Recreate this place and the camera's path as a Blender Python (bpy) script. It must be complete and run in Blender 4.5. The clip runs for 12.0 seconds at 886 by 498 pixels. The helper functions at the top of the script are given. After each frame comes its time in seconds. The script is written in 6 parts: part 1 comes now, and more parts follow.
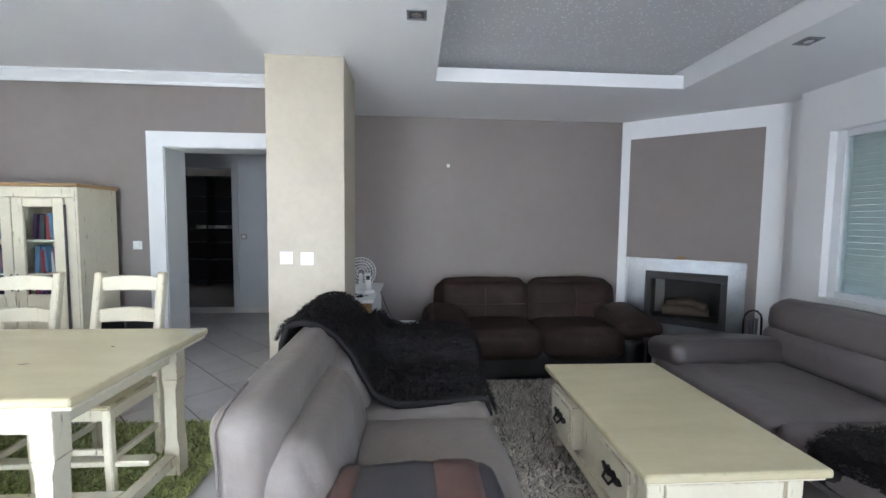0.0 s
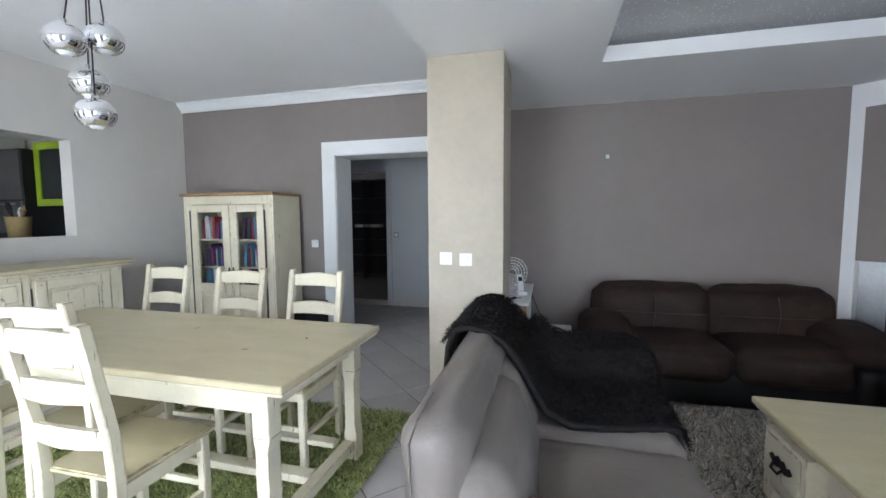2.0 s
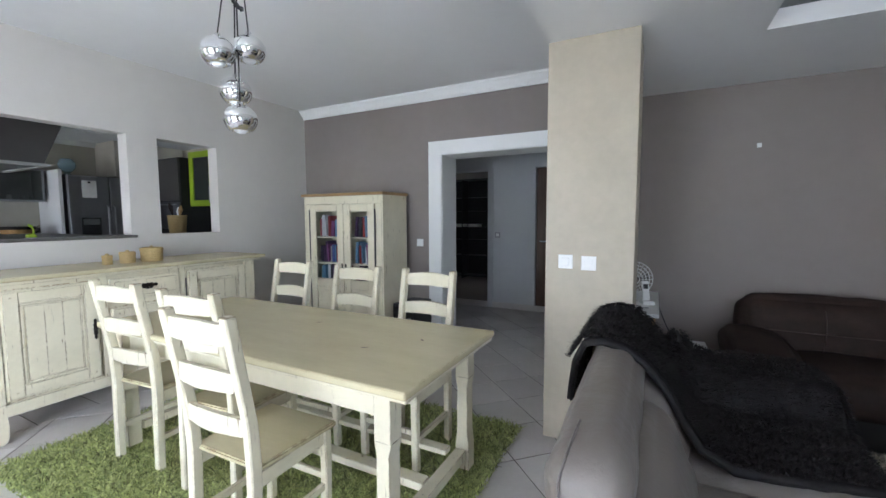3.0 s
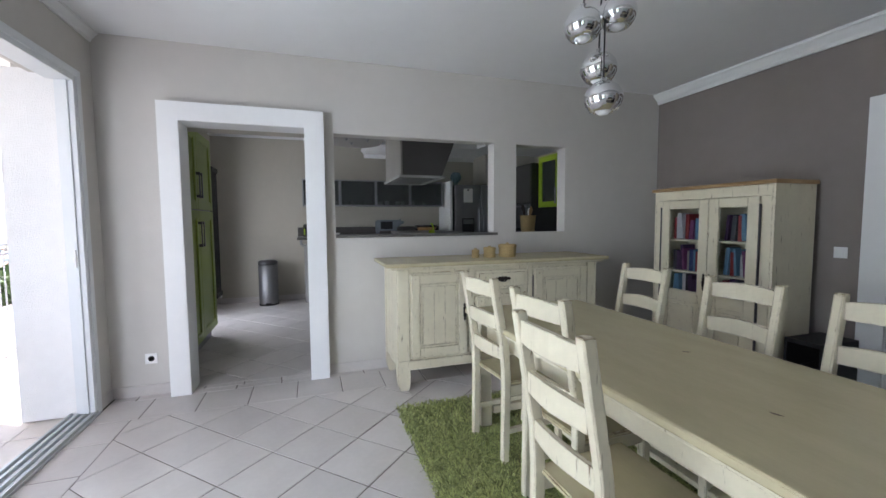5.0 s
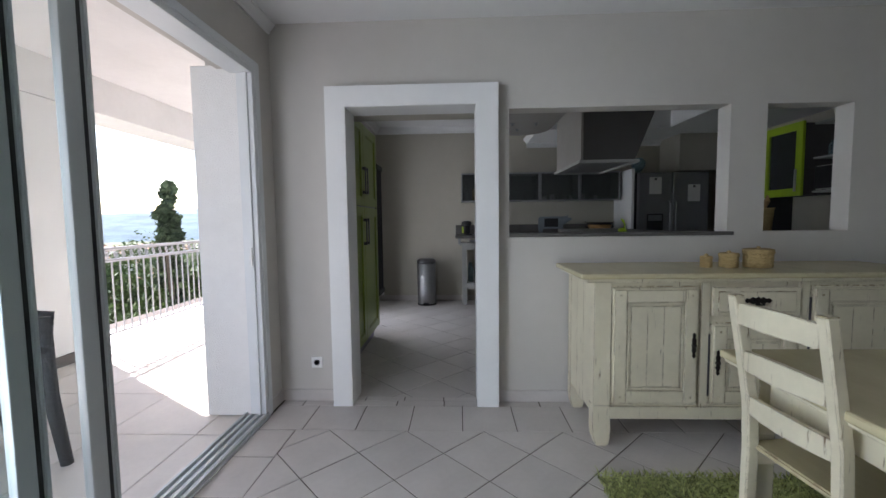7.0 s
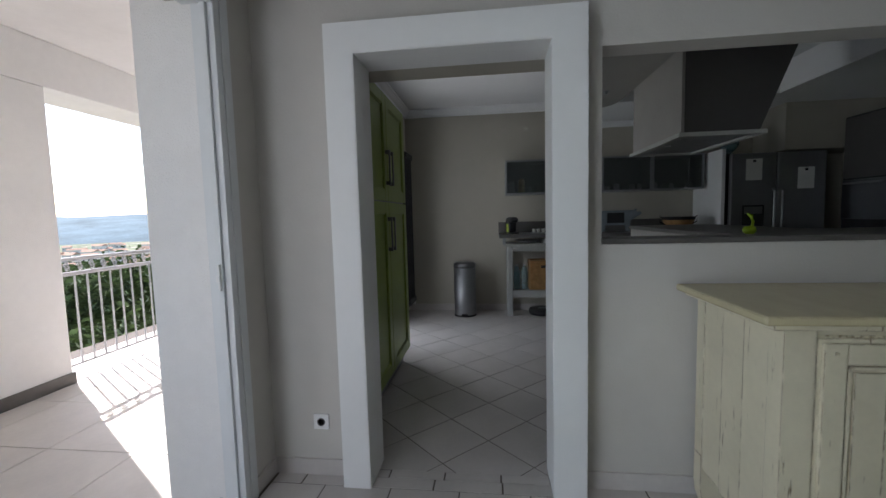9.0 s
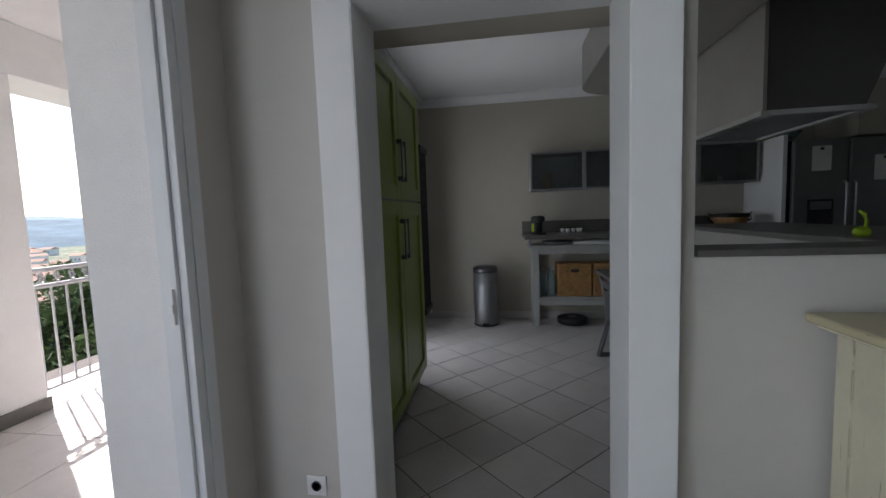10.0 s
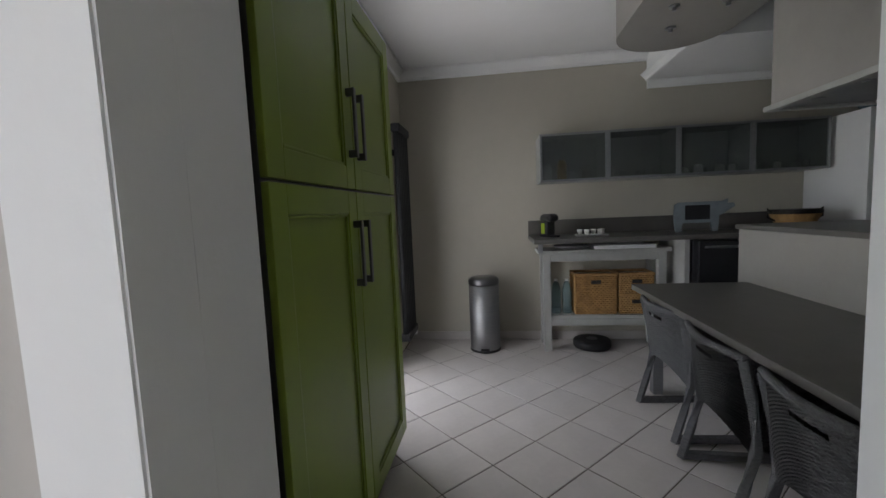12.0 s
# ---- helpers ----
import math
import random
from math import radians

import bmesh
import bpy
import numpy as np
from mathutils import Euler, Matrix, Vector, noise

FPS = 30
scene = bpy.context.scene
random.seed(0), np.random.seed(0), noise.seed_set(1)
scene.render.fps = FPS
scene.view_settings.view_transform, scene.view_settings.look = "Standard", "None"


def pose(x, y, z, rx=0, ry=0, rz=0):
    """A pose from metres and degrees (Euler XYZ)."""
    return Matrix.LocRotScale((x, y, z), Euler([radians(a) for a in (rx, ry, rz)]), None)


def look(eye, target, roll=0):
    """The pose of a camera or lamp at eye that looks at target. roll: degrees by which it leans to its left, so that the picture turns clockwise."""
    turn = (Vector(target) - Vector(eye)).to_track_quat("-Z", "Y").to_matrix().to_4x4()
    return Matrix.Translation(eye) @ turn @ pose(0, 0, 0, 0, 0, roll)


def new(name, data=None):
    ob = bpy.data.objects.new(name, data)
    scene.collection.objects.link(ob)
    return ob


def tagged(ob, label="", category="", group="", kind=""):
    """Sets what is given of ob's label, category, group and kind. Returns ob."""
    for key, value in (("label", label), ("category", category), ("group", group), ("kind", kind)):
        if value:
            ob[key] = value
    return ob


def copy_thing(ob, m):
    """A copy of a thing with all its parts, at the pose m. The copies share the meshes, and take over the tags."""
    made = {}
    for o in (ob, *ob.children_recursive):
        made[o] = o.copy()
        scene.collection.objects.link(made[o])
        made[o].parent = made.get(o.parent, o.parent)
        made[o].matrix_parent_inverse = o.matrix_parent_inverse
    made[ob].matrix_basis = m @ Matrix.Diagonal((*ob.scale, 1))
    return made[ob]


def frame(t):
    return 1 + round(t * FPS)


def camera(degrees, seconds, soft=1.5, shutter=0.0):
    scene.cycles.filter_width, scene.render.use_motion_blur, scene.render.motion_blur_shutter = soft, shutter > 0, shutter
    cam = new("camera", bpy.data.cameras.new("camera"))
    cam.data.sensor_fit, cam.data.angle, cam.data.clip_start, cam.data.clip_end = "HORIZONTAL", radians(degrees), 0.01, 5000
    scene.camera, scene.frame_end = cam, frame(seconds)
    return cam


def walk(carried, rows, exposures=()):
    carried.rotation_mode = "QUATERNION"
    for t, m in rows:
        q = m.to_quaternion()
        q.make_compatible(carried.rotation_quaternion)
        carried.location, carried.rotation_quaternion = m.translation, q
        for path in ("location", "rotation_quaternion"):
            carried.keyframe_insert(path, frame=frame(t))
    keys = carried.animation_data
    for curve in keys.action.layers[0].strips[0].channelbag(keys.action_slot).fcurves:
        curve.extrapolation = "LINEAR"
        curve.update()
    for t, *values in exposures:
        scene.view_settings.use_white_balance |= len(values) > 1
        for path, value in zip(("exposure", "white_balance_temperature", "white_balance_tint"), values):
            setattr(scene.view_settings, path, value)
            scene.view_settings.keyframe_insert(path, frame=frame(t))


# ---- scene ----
cam = camera(94.8, 12.0)
PATH = [
    (0, (-0.096, 0.113, 1.342), (0.036, 2.104, 1.208), 0.6),
    (0.5, (-0.108, 0.117, 1.34), (-0.055, 2.112, 1.201), 0.3),
    (1, (-0.145, 0.155, 1.345), (-0.183, 2.149, 1.201), 0.2),
    (1.5, (-0.215, 0.199, 1.355), (-0.443, 2.181, 1.204), -0.1),
    (2, (-0.284, 0.239, 1.366), (-0.786, 2.169, 1.21), -0.4),
    (2.5, (-0.379, 0.289, 1.36), (-1.079, 2.156, 1.208), -0.3),
    (4.5, (-0.71, 0.438, 1.367), (-2.415, 1.472, 1.213), -0.5),
    (5, (-0.834, 0.496, 1.341), (-2.731, 1.115, 1.202), -0.4),
    (5.5, (-0.969, 0.469, 1.333), (-2.952, 0.695, 1.198), -0.2),
    (6, (-1.167, 0.404, 1.334), (-3.162, 0.471, 1.199), -0.2),
    (6.5, (-1.353, 0.36, 1.326), (-3.348, 0.346, 1.19), -0.5),
    (7, (-1.58, 0.356, 1.323), (-3.574, 0.276, 1.182), -0.7),
    (9, (-2.515, 0.201, 1.348), (-4.494, -0.036, 1.186), -1.5),
    (9.5, (-2.767, 0.164, 1.377), (-4.74, -0.112, 1.205), -1.7),
    (10, (-3.008, 0.08, 1.373), (-4.977, -0.221, 1.201), -2.1),
    (10.5, (-3.251, 0.026, 1.376), (-5.22, -0.272, 1.199), -2.1),
    (11, (-3.53, 0.02, 1.371), (-5.5, -0.274, 1.192), -2.2),
    (11.5, (-3.76, -0.001, 1.366), (-5.732, -0.285, 1.189), -2.4),
    (12, (-4.007, -0.029, 1.368), (-5.982, -0.289, 1.187), -2.5),
]
EXPOSURES = [(0, 3.6, 6120, 19), (2.5, 3.2, 6120, 19), (4.5, 2.5, 6250, 20), (5.5, 2.1, 6280, 20), (7, 1.63, 6330, 19), (9, 1.15, 6330, 16), (10.5, 1.02, 6380, 18), (12, 1.75, 6700, 18)]
walk(cam, [(t, look(eye, target, roll)) for t, eye, target, roll in PATH], EXPOSURES)

# ---- world, sun, large lights ----
world = bpy.data.worlds.new("sky")
scene.world = world
world.use_nodes = True
wn = world.node_tree.nodes
sky = wn.new("ShaderNodeTexSky")
sky.sky_type, sky.sun_disc = "NISHITA", False
sky.sun_elevation, sky.sun_rotation = radians(40), radians(213)
wn["Background"].inputs["Strength"].default_value = 0.15
world.node_tree.links.new(sky.outputs[0], wn["Background"].inputs["Color"])
sun = new("sun", bpy.data.lights.new("sun", "SUN"))
sun.data.energy, sun.data.angle, sun.data.color = 5.0, radians(0.5), (1.0, 0.95, 0.88)
sun.matrix_world = look((0, 0, 0), (0.55, 0.85, -0.85))


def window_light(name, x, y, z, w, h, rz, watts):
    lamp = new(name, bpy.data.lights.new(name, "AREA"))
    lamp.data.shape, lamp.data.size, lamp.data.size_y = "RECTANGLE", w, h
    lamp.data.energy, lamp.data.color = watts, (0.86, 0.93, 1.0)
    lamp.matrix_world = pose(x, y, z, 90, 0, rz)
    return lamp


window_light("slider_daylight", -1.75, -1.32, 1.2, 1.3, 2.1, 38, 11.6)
window_light("living_daylight", 1.1, -1.38, 1.2, 1.5, 2.1, -28, 3.4)
window_light("kitchen_daylight", -6.9, -1.12, 1.15, 0.9, 2.0, 0, 3.3)

# ---- materials ----


def material(name, color, rough=0.6, metal=0.0, vary=0.12, scale=6.0, bump=0.0, bump_scale=60.0, stretch=(1, 1, 1), second=None, cut=(0.55, 0.7), trans=0.0, object_random=0.0, coat=0.0, spec=0.5, ior=1.45, alpha=1.0, coords="Object", island=0.0):
    m = bpy.data.materials.new(name)
    m.use_nodes = True
    n, l = m.node_tree.nodes, m.node_tree.links
    b = n["Principled BSDF"]
    b.inputs["Roughness"].default_value, b.inputs["Metallic"].default_value = rough, metal
    b.inputs["Specular IOR Level"].default_value, b.inputs["IOR"].default_value = spec, ior
    b.inputs["Transmission Weight"].default_value, b.inputs["Coat Weight"].default_value = trans, coat
    b.inputs["Alpha"].default_value = alpha
    co, mp = n.new("ShaderNodeTexCoord"), n.new("ShaderNodeMapping")
    mp.inputs["Scale"].default_value = stretch
    l.new(co.outputs[coords], mp.inputs["Vector"])
    big, fine = n.new("ShaderNodeTexNoise"), n.new("ShaderNodeTexNoise")
    big.inputs["Scale"].default_value, fine.inputs["Scale"].default_value = scale, scale * 9
    big.inputs["Detail"].default_value, fine.inputs["Detail"].default_value = 5, 4
    l.new(mp.outputs[0], big.inputs["Vector"])
    l.new(mp.outputs[0], fine.inputs["Vector"])
    add = n.new("ShaderNodeMath")
    add.operation = "MULTIPLY_ADD"
    add.inputs[1].default_value = 0.4
    l.new(fine.outputs["Fac"], add.inputs[0])
    l.new(big.outputs["Fac"], add.inputs[2])
    ramp = n.new("ShaderNodeMapRange")
    ramp.inputs["From Min"].default_value, ramp.inputs["From Max"].default_value = 0.4, 1.0
    ramp.inputs["To Min"].default_value, ramp.inputs["To Max"].default_value = 1 - vary, 1 + vary
    l.new(add.outputs[0], ramp.inputs["Value"])
    hsv = n.new("ShaderNodeHueSaturation")
    hsv.inputs["Color"].default_value = (*color, 1)
    value = ramp.outputs[0]
    if object_random:
        info, rnd, mul = n.new("ShaderNodeObjectInfo"), n.new("ShaderNodeMapRange"), n.new("ShaderNodeMath")
        rnd.inputs["To Min"].default_value, rnd.inputs["To Max"].default_value = 1 - object_random, 1 + object_random
        l.new(info.outputs["Random"], rnd.inputs["Value"])
        mul.operation = "MULTIPLY"
        l.new(rnd.outputs[0], mul.inputs[0])
        l.new(value, mul.inputs[1])
        value = mul.outputs[0]
    if island:
        geo, irn, imu = n.new("ShaderNodeNewGeometry"), n.new("ShaderNodeMapRange"), n.new("ShaderNodeMath")
        irn.inputs["To Min"].default_value, irn.inputs["To Max"].default_value = 1 - island, 1 + island
        l.new(geo.outputs["Random Per Island"], irn.inputs["Value"])
        imu.operation = "MULTIPLY"
        l.new(irn.outputs[0], imu.inputs[0])
        l.new(value, imu.inputs[1])
        value = imu.outputs[0]
    l.new(value, hsv.inputs["Value"])
    out = hsv.outputs[0]
    if second:
        wear, w2, mr, mix = n.new("ShaderNodeTexNoise"), n.new("ShaderNodeMapping"), n.new("ShaderNodeMapRange"), n.new("ShaderNodeMix")
        w2.inputs["Scale"].default_value = second[1]
        wear.inputs["Scale"].default_value, wear.inputs["Detail"].default_value, wear.inputs["Roughness"].default_value = second[2], 8, 0.65
        l.new(co.outputs[coords], w2.inputs["Vector"])
        l.new(w2.outputs[0], wear.inputs["Vector"])
        mr.inputs["From Min"].default_value, mr.inputs["From Max"].default_value = cut
        l.new(wear.outputs["Fac"], mr.inputs["Value"])
        mix.data_type = "RGBA"
        l.new(mr.outputs[0], mix.inputs["Factor"])
        l.new(out, mix.inputs[6])
        mix.inputs[7].default_value = (*second[0], 1)
        out = mix.outputs[2]
    l.new(out, b.inputs["Base Color"])
    if bump:
        nz, bp = n.new("ShaderNodeTexNoise"), n.new("ShaderNodeBump")
        nz.inputs["Scale"].default_value, nz.inputs["Detail"].default_value = bump_scale, 6
        bp.inputs["Strength"].default_value, bp.inputs["Distance"].default_value = bump, 0.01
        l.new(co.outputs[coords], nz.inputs["Vector"])
        l.new(nz.outputs["Fac"], bp.inputs["Height"])
        l.new(bp.outputs[0], b.inputs["Normal"])
    return m


M_WALL = material("beige_plaster", (0.56, 0.535, 0.495), 0.75, vary=0.05, scale=1.3, bump=0.12, bump_scale=90)
M_TAUPE = material("taupe_paint", (0.25, 0.215, 0.197), 0.7, vary=0.08, scale=1.1, bump=0.12, bump_scale=90)
M_STUCCO = material("waxed_stucco", (0.43, 0.38, 0.295), 0.5, vary=0.13, scale=2.2, bump=0.1, bump_scale=30)
M_WHITE = material("white_paint", (0.80, 0.80, 0.79), 0.55, vary=0.03, scale=2, bump=0.06, bump_scale=70)
M_CEIL = material("ceiling_paint", (0.80, 0.80, 0.79), 0.8, vary=0.03, scale=1)
M_KWALL = material("kitchen_plaster", (0.47, 0.44, 0.37), 0.75, vary=0.05, scale=1.3, bump=0.1, bump_scale=90)
M_RENDER = material("white_render", (0.82, 0.81, 0.80), 0.9, vary=0.05, scale=2, bump=0.5, bump_scale=120)
M_TILE = material("stone_tile", (0.56, 0.525, 0.50), 0.30, vary=0.09, scale=3.5, bump=0.05, bump_scale=25, object_random=0.05)
M_GROUT = material("grout", (0.12, 0.10, 0.085), 0.9, vary=0.2, scale=20)
M_TERR = material("terrace_tile", (0.68, 0.63, 0.585), 0.55, vary=0.08, scale=4, object_random=0.04)
M_CREAM = material("distressed_cream_paint", (0.68, 0.62, 0.465), 0.42, vary=0.08, scale=5, stretch=(1, 1, 1), second=((0.20, 0.14, 0.08), (6, 6, 0.8), 7.0), cut=(0.625, 0.70), bump=0.08, bump_scale=40)
M_TOP = material("cream_table_top", (0.55, 0.485, 0.305), 0.24, vary=0.08, scale=4, stretch=(0.6, 2, 1), second=((0.28, 0.22, 0.13), (0.8, 4, 4), 7.0), cut=(0.70, 0.78))
M_WORN = material("worn_edge", (0.34, 0.27, 0.17), 0.6, vary=0.25, scale=25, second=((0.72, 0.66, 0.48), (3, 3, 3), 12.0), cut=(0.42, 0.55))
M_LEATHER = material("taupe_leather", (0.205, 0.177, 0.156), 0.38, vary=0.06, scale=4, bump=0.45, bump_scale=17)
M_LEATHER2 = material("dark_taupe_leather", (0.138, 0.120, 0.114), 0.4, vary=0.06, scale=4, bump=0.45, bump_scale=17)
M_ARM = material("dark_armrest_leather", (0.052, 0.043, 0.041), 0.35, vary=0.1, scale=5, bump=0.1, bump_scale=120)
M_BROWN = material("brown_suede", (0.023, 0.0125, 0.009), 0.7, spec=0.3, vary=0.35, scale=5, bump=0.15, bump_scale=200, second=((0.044, 0.024, 0.016), (1, 1, 1.6), 3.5), cut=(0.50, 0.72))
M_STITCH = material("worn_brown_seam", (0.05, 0.029, 0.021), 0.6, vary=0.3, scale=20)
M_BLACK = material("black_leather", (0.012, 0.012, 0.013), 0.35, vary=0.2, scale=6, bump=0.1, bump_scale=120)
M_FUR = material("black_fur", (0.009, 0.007, 0.007), 0.75, vary=0.5, scale=25)
M_PATCH = material("patched_leather", (0.055, 0.05, 0.055), 0.45, vary=0.2, scale=5)
M_PATCH2 = material("rust_leather", (0.11, 0.06, 0.05), 0.45, vary=0.2, scale=5)
M_GRASS = material("green_shag", (0.35, 0.39, 0.145), 0.5, vary=0.3, scale=35, island=0.7)
M_SHAG = material("grey_beige_shag", (0.50, 0.46, 0.39), 0.35, vary=0.3, scale=40, island=0.75)
M_CHROME = material("chrome", (0.82, 0.83, 0.84), 0.06, 1.0, vary=0.02)
M_STEEL = material("brushed_steel", (0.36, 0.365, 0.375), 0.48, 1.0, vary=0.08, scale=8, stretch=(1, 1, 12))
M_ZINC = material("brushed_zinc", (0.33, 0.35, 0.37), 0.34, 0.95, vary=0.2, scale=6)
M_DSTEEL = material("dark_steel", (0.16, 0.16, 0.17), 0.3, 0.9, vary=0.06, scale=6)
M_FRIDGE = material("fridge_steel", (0.30, 0.30, 0.31), 0.38, 0.75, vary=0.06, scale=6)
M_IRON = material("dark_iron", (0.03, 0.025, 0.022), 0.5, 0.6, vary=0.2)
M_DARK = material("near_black", (0.02, 0.02, 0.022), 0.5, vary=0.2)
M_GREEN = material("green_lacquer", (0.25, 0.335, 0.05), 0.35, vary=0.05, scale=3)
M_LIME = material("lime_lacquer", (0.33, 0.48, 0.02), 0.4, vary=0.04, scale=3)
M_GREY = material("grey_worktop", (0.115, 0.108, 0.10), 0.38, vary=0.12, scale=9)
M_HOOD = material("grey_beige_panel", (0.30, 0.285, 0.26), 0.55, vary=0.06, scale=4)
M_HOODD = material("shaded_hood_and_dark_unit", (0.075, 0.070, 0.066), 0.6, vary=0.08, scale=4)
M_GTAB = material("grey_painted_wood", (0.36, 0.36, 0.34), 0.55, vary=0.1, scale=6, second=((0.20, 0.19, 0.17), (4, 4, 1), 8.0), cut=(0.66, 0.74))
M_RATTAN = material("grey_rattan", (0.085, 0.085, 0.088), 0.6, vary=0.35, scale=45, stretch=(0.5, 1, 2.2), bump=0.8, bump_scale=130)
M_WICKER = material("honey_wicker", (0.36, 0.20, 0.075), 0.6, vary=0.3, scale=22)
M_STRAW = material("straw_weave", (0.42, 0.30, 0.13), 0.7, vary=0.25, scale=40, stretch=(1, 1, 5), bump=0.4, bump_scale=90)
M_GLASS = material("clear_glass", (0.9, 0.95, 0.95), 0.0, trans=1.0, vary=0.0, ior=1.05, spec=0.25)
M_TINT = material("greenish_glass", (0.84, 0.93, 0.92), 0.02, trans=1.0, vary=0.0, ior=1.1)
M_FROST = material("smoked_frosted_glass", (0.50, 0.53, 0.52), 0.10, trans=0.93, vary=0.05, ior=1.1)
M_PVC = material("white_pvc", (0.72, 0.74, 0.75), 0.35, vary=0.03)
M_ALU = material("grey_aluminium", (0.50, 0.53, 0.53), 0.35, 0.35, vary=0.04)
M_BLIND = material("roller_shutter", (0.80, 0.82, 0.80), 0.5, vary=0.04)
M_PLASTIC = material("white_plastic", (0.78, 0.78, 0.77), 0.35, vary=0.02)
M_RAIL = material("grey_wrought_iron", (0.40, 0.40, 0.41), 0.45, 0.2, vary=0.1)
M_WOOD = material("brown_wood", (0.10, 0.055, 0.035), 0.5, vary=0.25, scale=4, stretch=(6, 6, 0.7))
M_OAK = material("oak_edge", (0.36, 0.22, 0.10), 0.5, vary=0.2, scale=6)
M_HALL = material("hall_paint", (0.52, 0.53, 0.54), 0.7, vary=0.04, scale=1.5)
M_LEAF = material("foliage", (0.13, 0.175, 0.075), 0.6, vary=0.4, scale=3, island=0.5)
M_CYPRESS = material("cypress_foliage", (0.115, 0.15, 0.085), 0.7, vary=0.5, scale=3, island=0.5)
M_BARK = material("bark", (0.12, 0.085, 0.06), 0.9, vary=0.3, scale=10)
M_GROUND = material("garrigue_ground", (0.10, 0.13, 0.06), 0.95, vary=0.5, scale=0.05, second=((0.33, 0.30, 0.24), (1, 1, 1), 0.08), cut=(0.55, 0.6))
# distance haze is mixed into both hill colours, paler and bluer for the far ridge
M_HILL = material("wooded_hill_haze_tint", (0.11, 0.17, 0.20), 1.0, vary=0.35, scale=0.02)
M_FARHILL = material("far_hill_haze_tint", (0.17, 0.24, 0.31), 1.0, vary=0.12, scale=0.004)
M_HOUSE = material("pale_house_wall", (0.74, 0.71, 0.65), 0.9, vary=0.06, scale=0.3)
M_ROOF = material("clay_roof", (0.42, 0.26, 0.18), 0.9, vary=0.2, scale=0.6)
M_WATER = material("water_bottle_plastic", (0.55, 0.75, 0.82), 0.1, trans=0.8, vary=0.0, ior=1.2)
M_SLATE = material("blue_grey_painted_board", (0.20, 0.23, 0.25), 0.6, vary=0.2, scale=12)
M_LINEN = material("paper", (0.75, 0.74, 0.70), 0.7, vary=0.05)
BOOKS = [material("book_cover", c, 0.5, vary=0.15, scale=20) for c in ((0.05, 0.02, 0.06), (0.18, 0.05, 0.14), (0.5, 0.48, 0.5), (0.03, 0.05, 0.15), (0.25, 0.03, 0.03), (0.32, 0.30, 0.26), (0.04, 0.04, 0.05), (0.10, 0.20, 0.30))]



def edge_wear(mat_, low, high, tint):
    """Brown wood rubbed through the paint along sharp edges."""
    n, l = mat_.node_tree.nodes, mat_.node_tree.links
    bevel, geo, dot, near, grain, keep, both, mix, co = (n.new("ShaderNode" + k) for k in ("Bevel", "NewGeometry", "VectorMath", "MapRange", "TexNoise", "MapRange", "Math", "Mix", "TexCoord"))
    bevel.samples, bevel.inputs["Radius"].default_value = 4, 0.008
    dot.operation, both.operation, mix.data_type = "DOT_PRODUCT", "MULTIPLY", "RGBA"
    l.new(bevel.outputs[0], dot.inputs[0])
    l.new(geo.outputs["Normal"], dot.inputs[1])
    near.inputs["From Min"].default_value, near.inputs["From Max"].default_value, near.inputs["To Min"].default_value, near.inputs["To Max"].default_value = 0.86, 0.97, 1, 0
    l.new(dot.outputs["Value"], near.inputs["Value"])
    grain.inputs["Scale"].default_value, grain.inputs["Detail"].default_value = 22, 5
    keep.inputs["From Min"].default_value, keep.inputs["From Max"].default_value = low, high
    l.new(co.outputs["Object"], grain.inputs["Vector"])
    l.new(grain.outputs["Fac"], keep.inputs["Value"])
    l.new(near.outputs[0], both.inputs[0])
    l.new(keep.outputs[0], both.inputs[1])
    base = n["Principled BSDF"].inputs["Base Color"]
    l.new(both.outputs[0], mix.inputs["Factor"])
    l.new(base.links[0].from_socket, mix.inputs[6])
    mix.inputs[7].default_value = (*tint, 1)
    l.new(mix.outputs[2], base)


edge_wear(M_CREAM, 0.40, 0.53, (0.20, 0.135, 0.075))
edge_wear(M_TOP, 0.42, 0.56, (0.24, 0.17, 0.10))

# starry coffer panel: pale paint with small glinting specks
M_STAR = material("speckled_ceiling_paper", (0.55, 0.55, 0.55), 0.5, vary=0.05, scale=3)
_n, _l = M_STAR.node_tree.nodes, M_STAR.node_tree.links
_v, _c, _r, _x = _n.new("ShaderNodeTexVoronoi"), _n.new("ShaderNodeTexCoord"), _n.new("ShaderNodeMapRange"), _n.new("ShaderNodeMix")
_v.inputs["Scale"].default_value = 38
_l.new(_c.outputs["Object"], _v.inputs["Vector"])
_r.inputs["From Min"].default_value, _r.inputs["From Max"].default_value, _r.inputs["To Min"].default_value, _r.inputs["To Max"].default_value = 0.16, 0.24, 1, 0
_l.new(_v.outputs["Distance"], _r.inputs["Value"])
_x.data_type = "RGBA"
_l.new(_r.outputs[0], _x.inputs["Factor"])
_b = _n["Principled BSDF"]
_src = _b.inputs["Base Color"].links[0].from_socket
_l.new(_src, _x.inputs[6])
_x.inputs[7].default_value = (0.85, 0.85, 0.86, 1)
_l.new(_x.outputs[2], _b.inputs["Base Color"])

# ---- mesh helpers ----


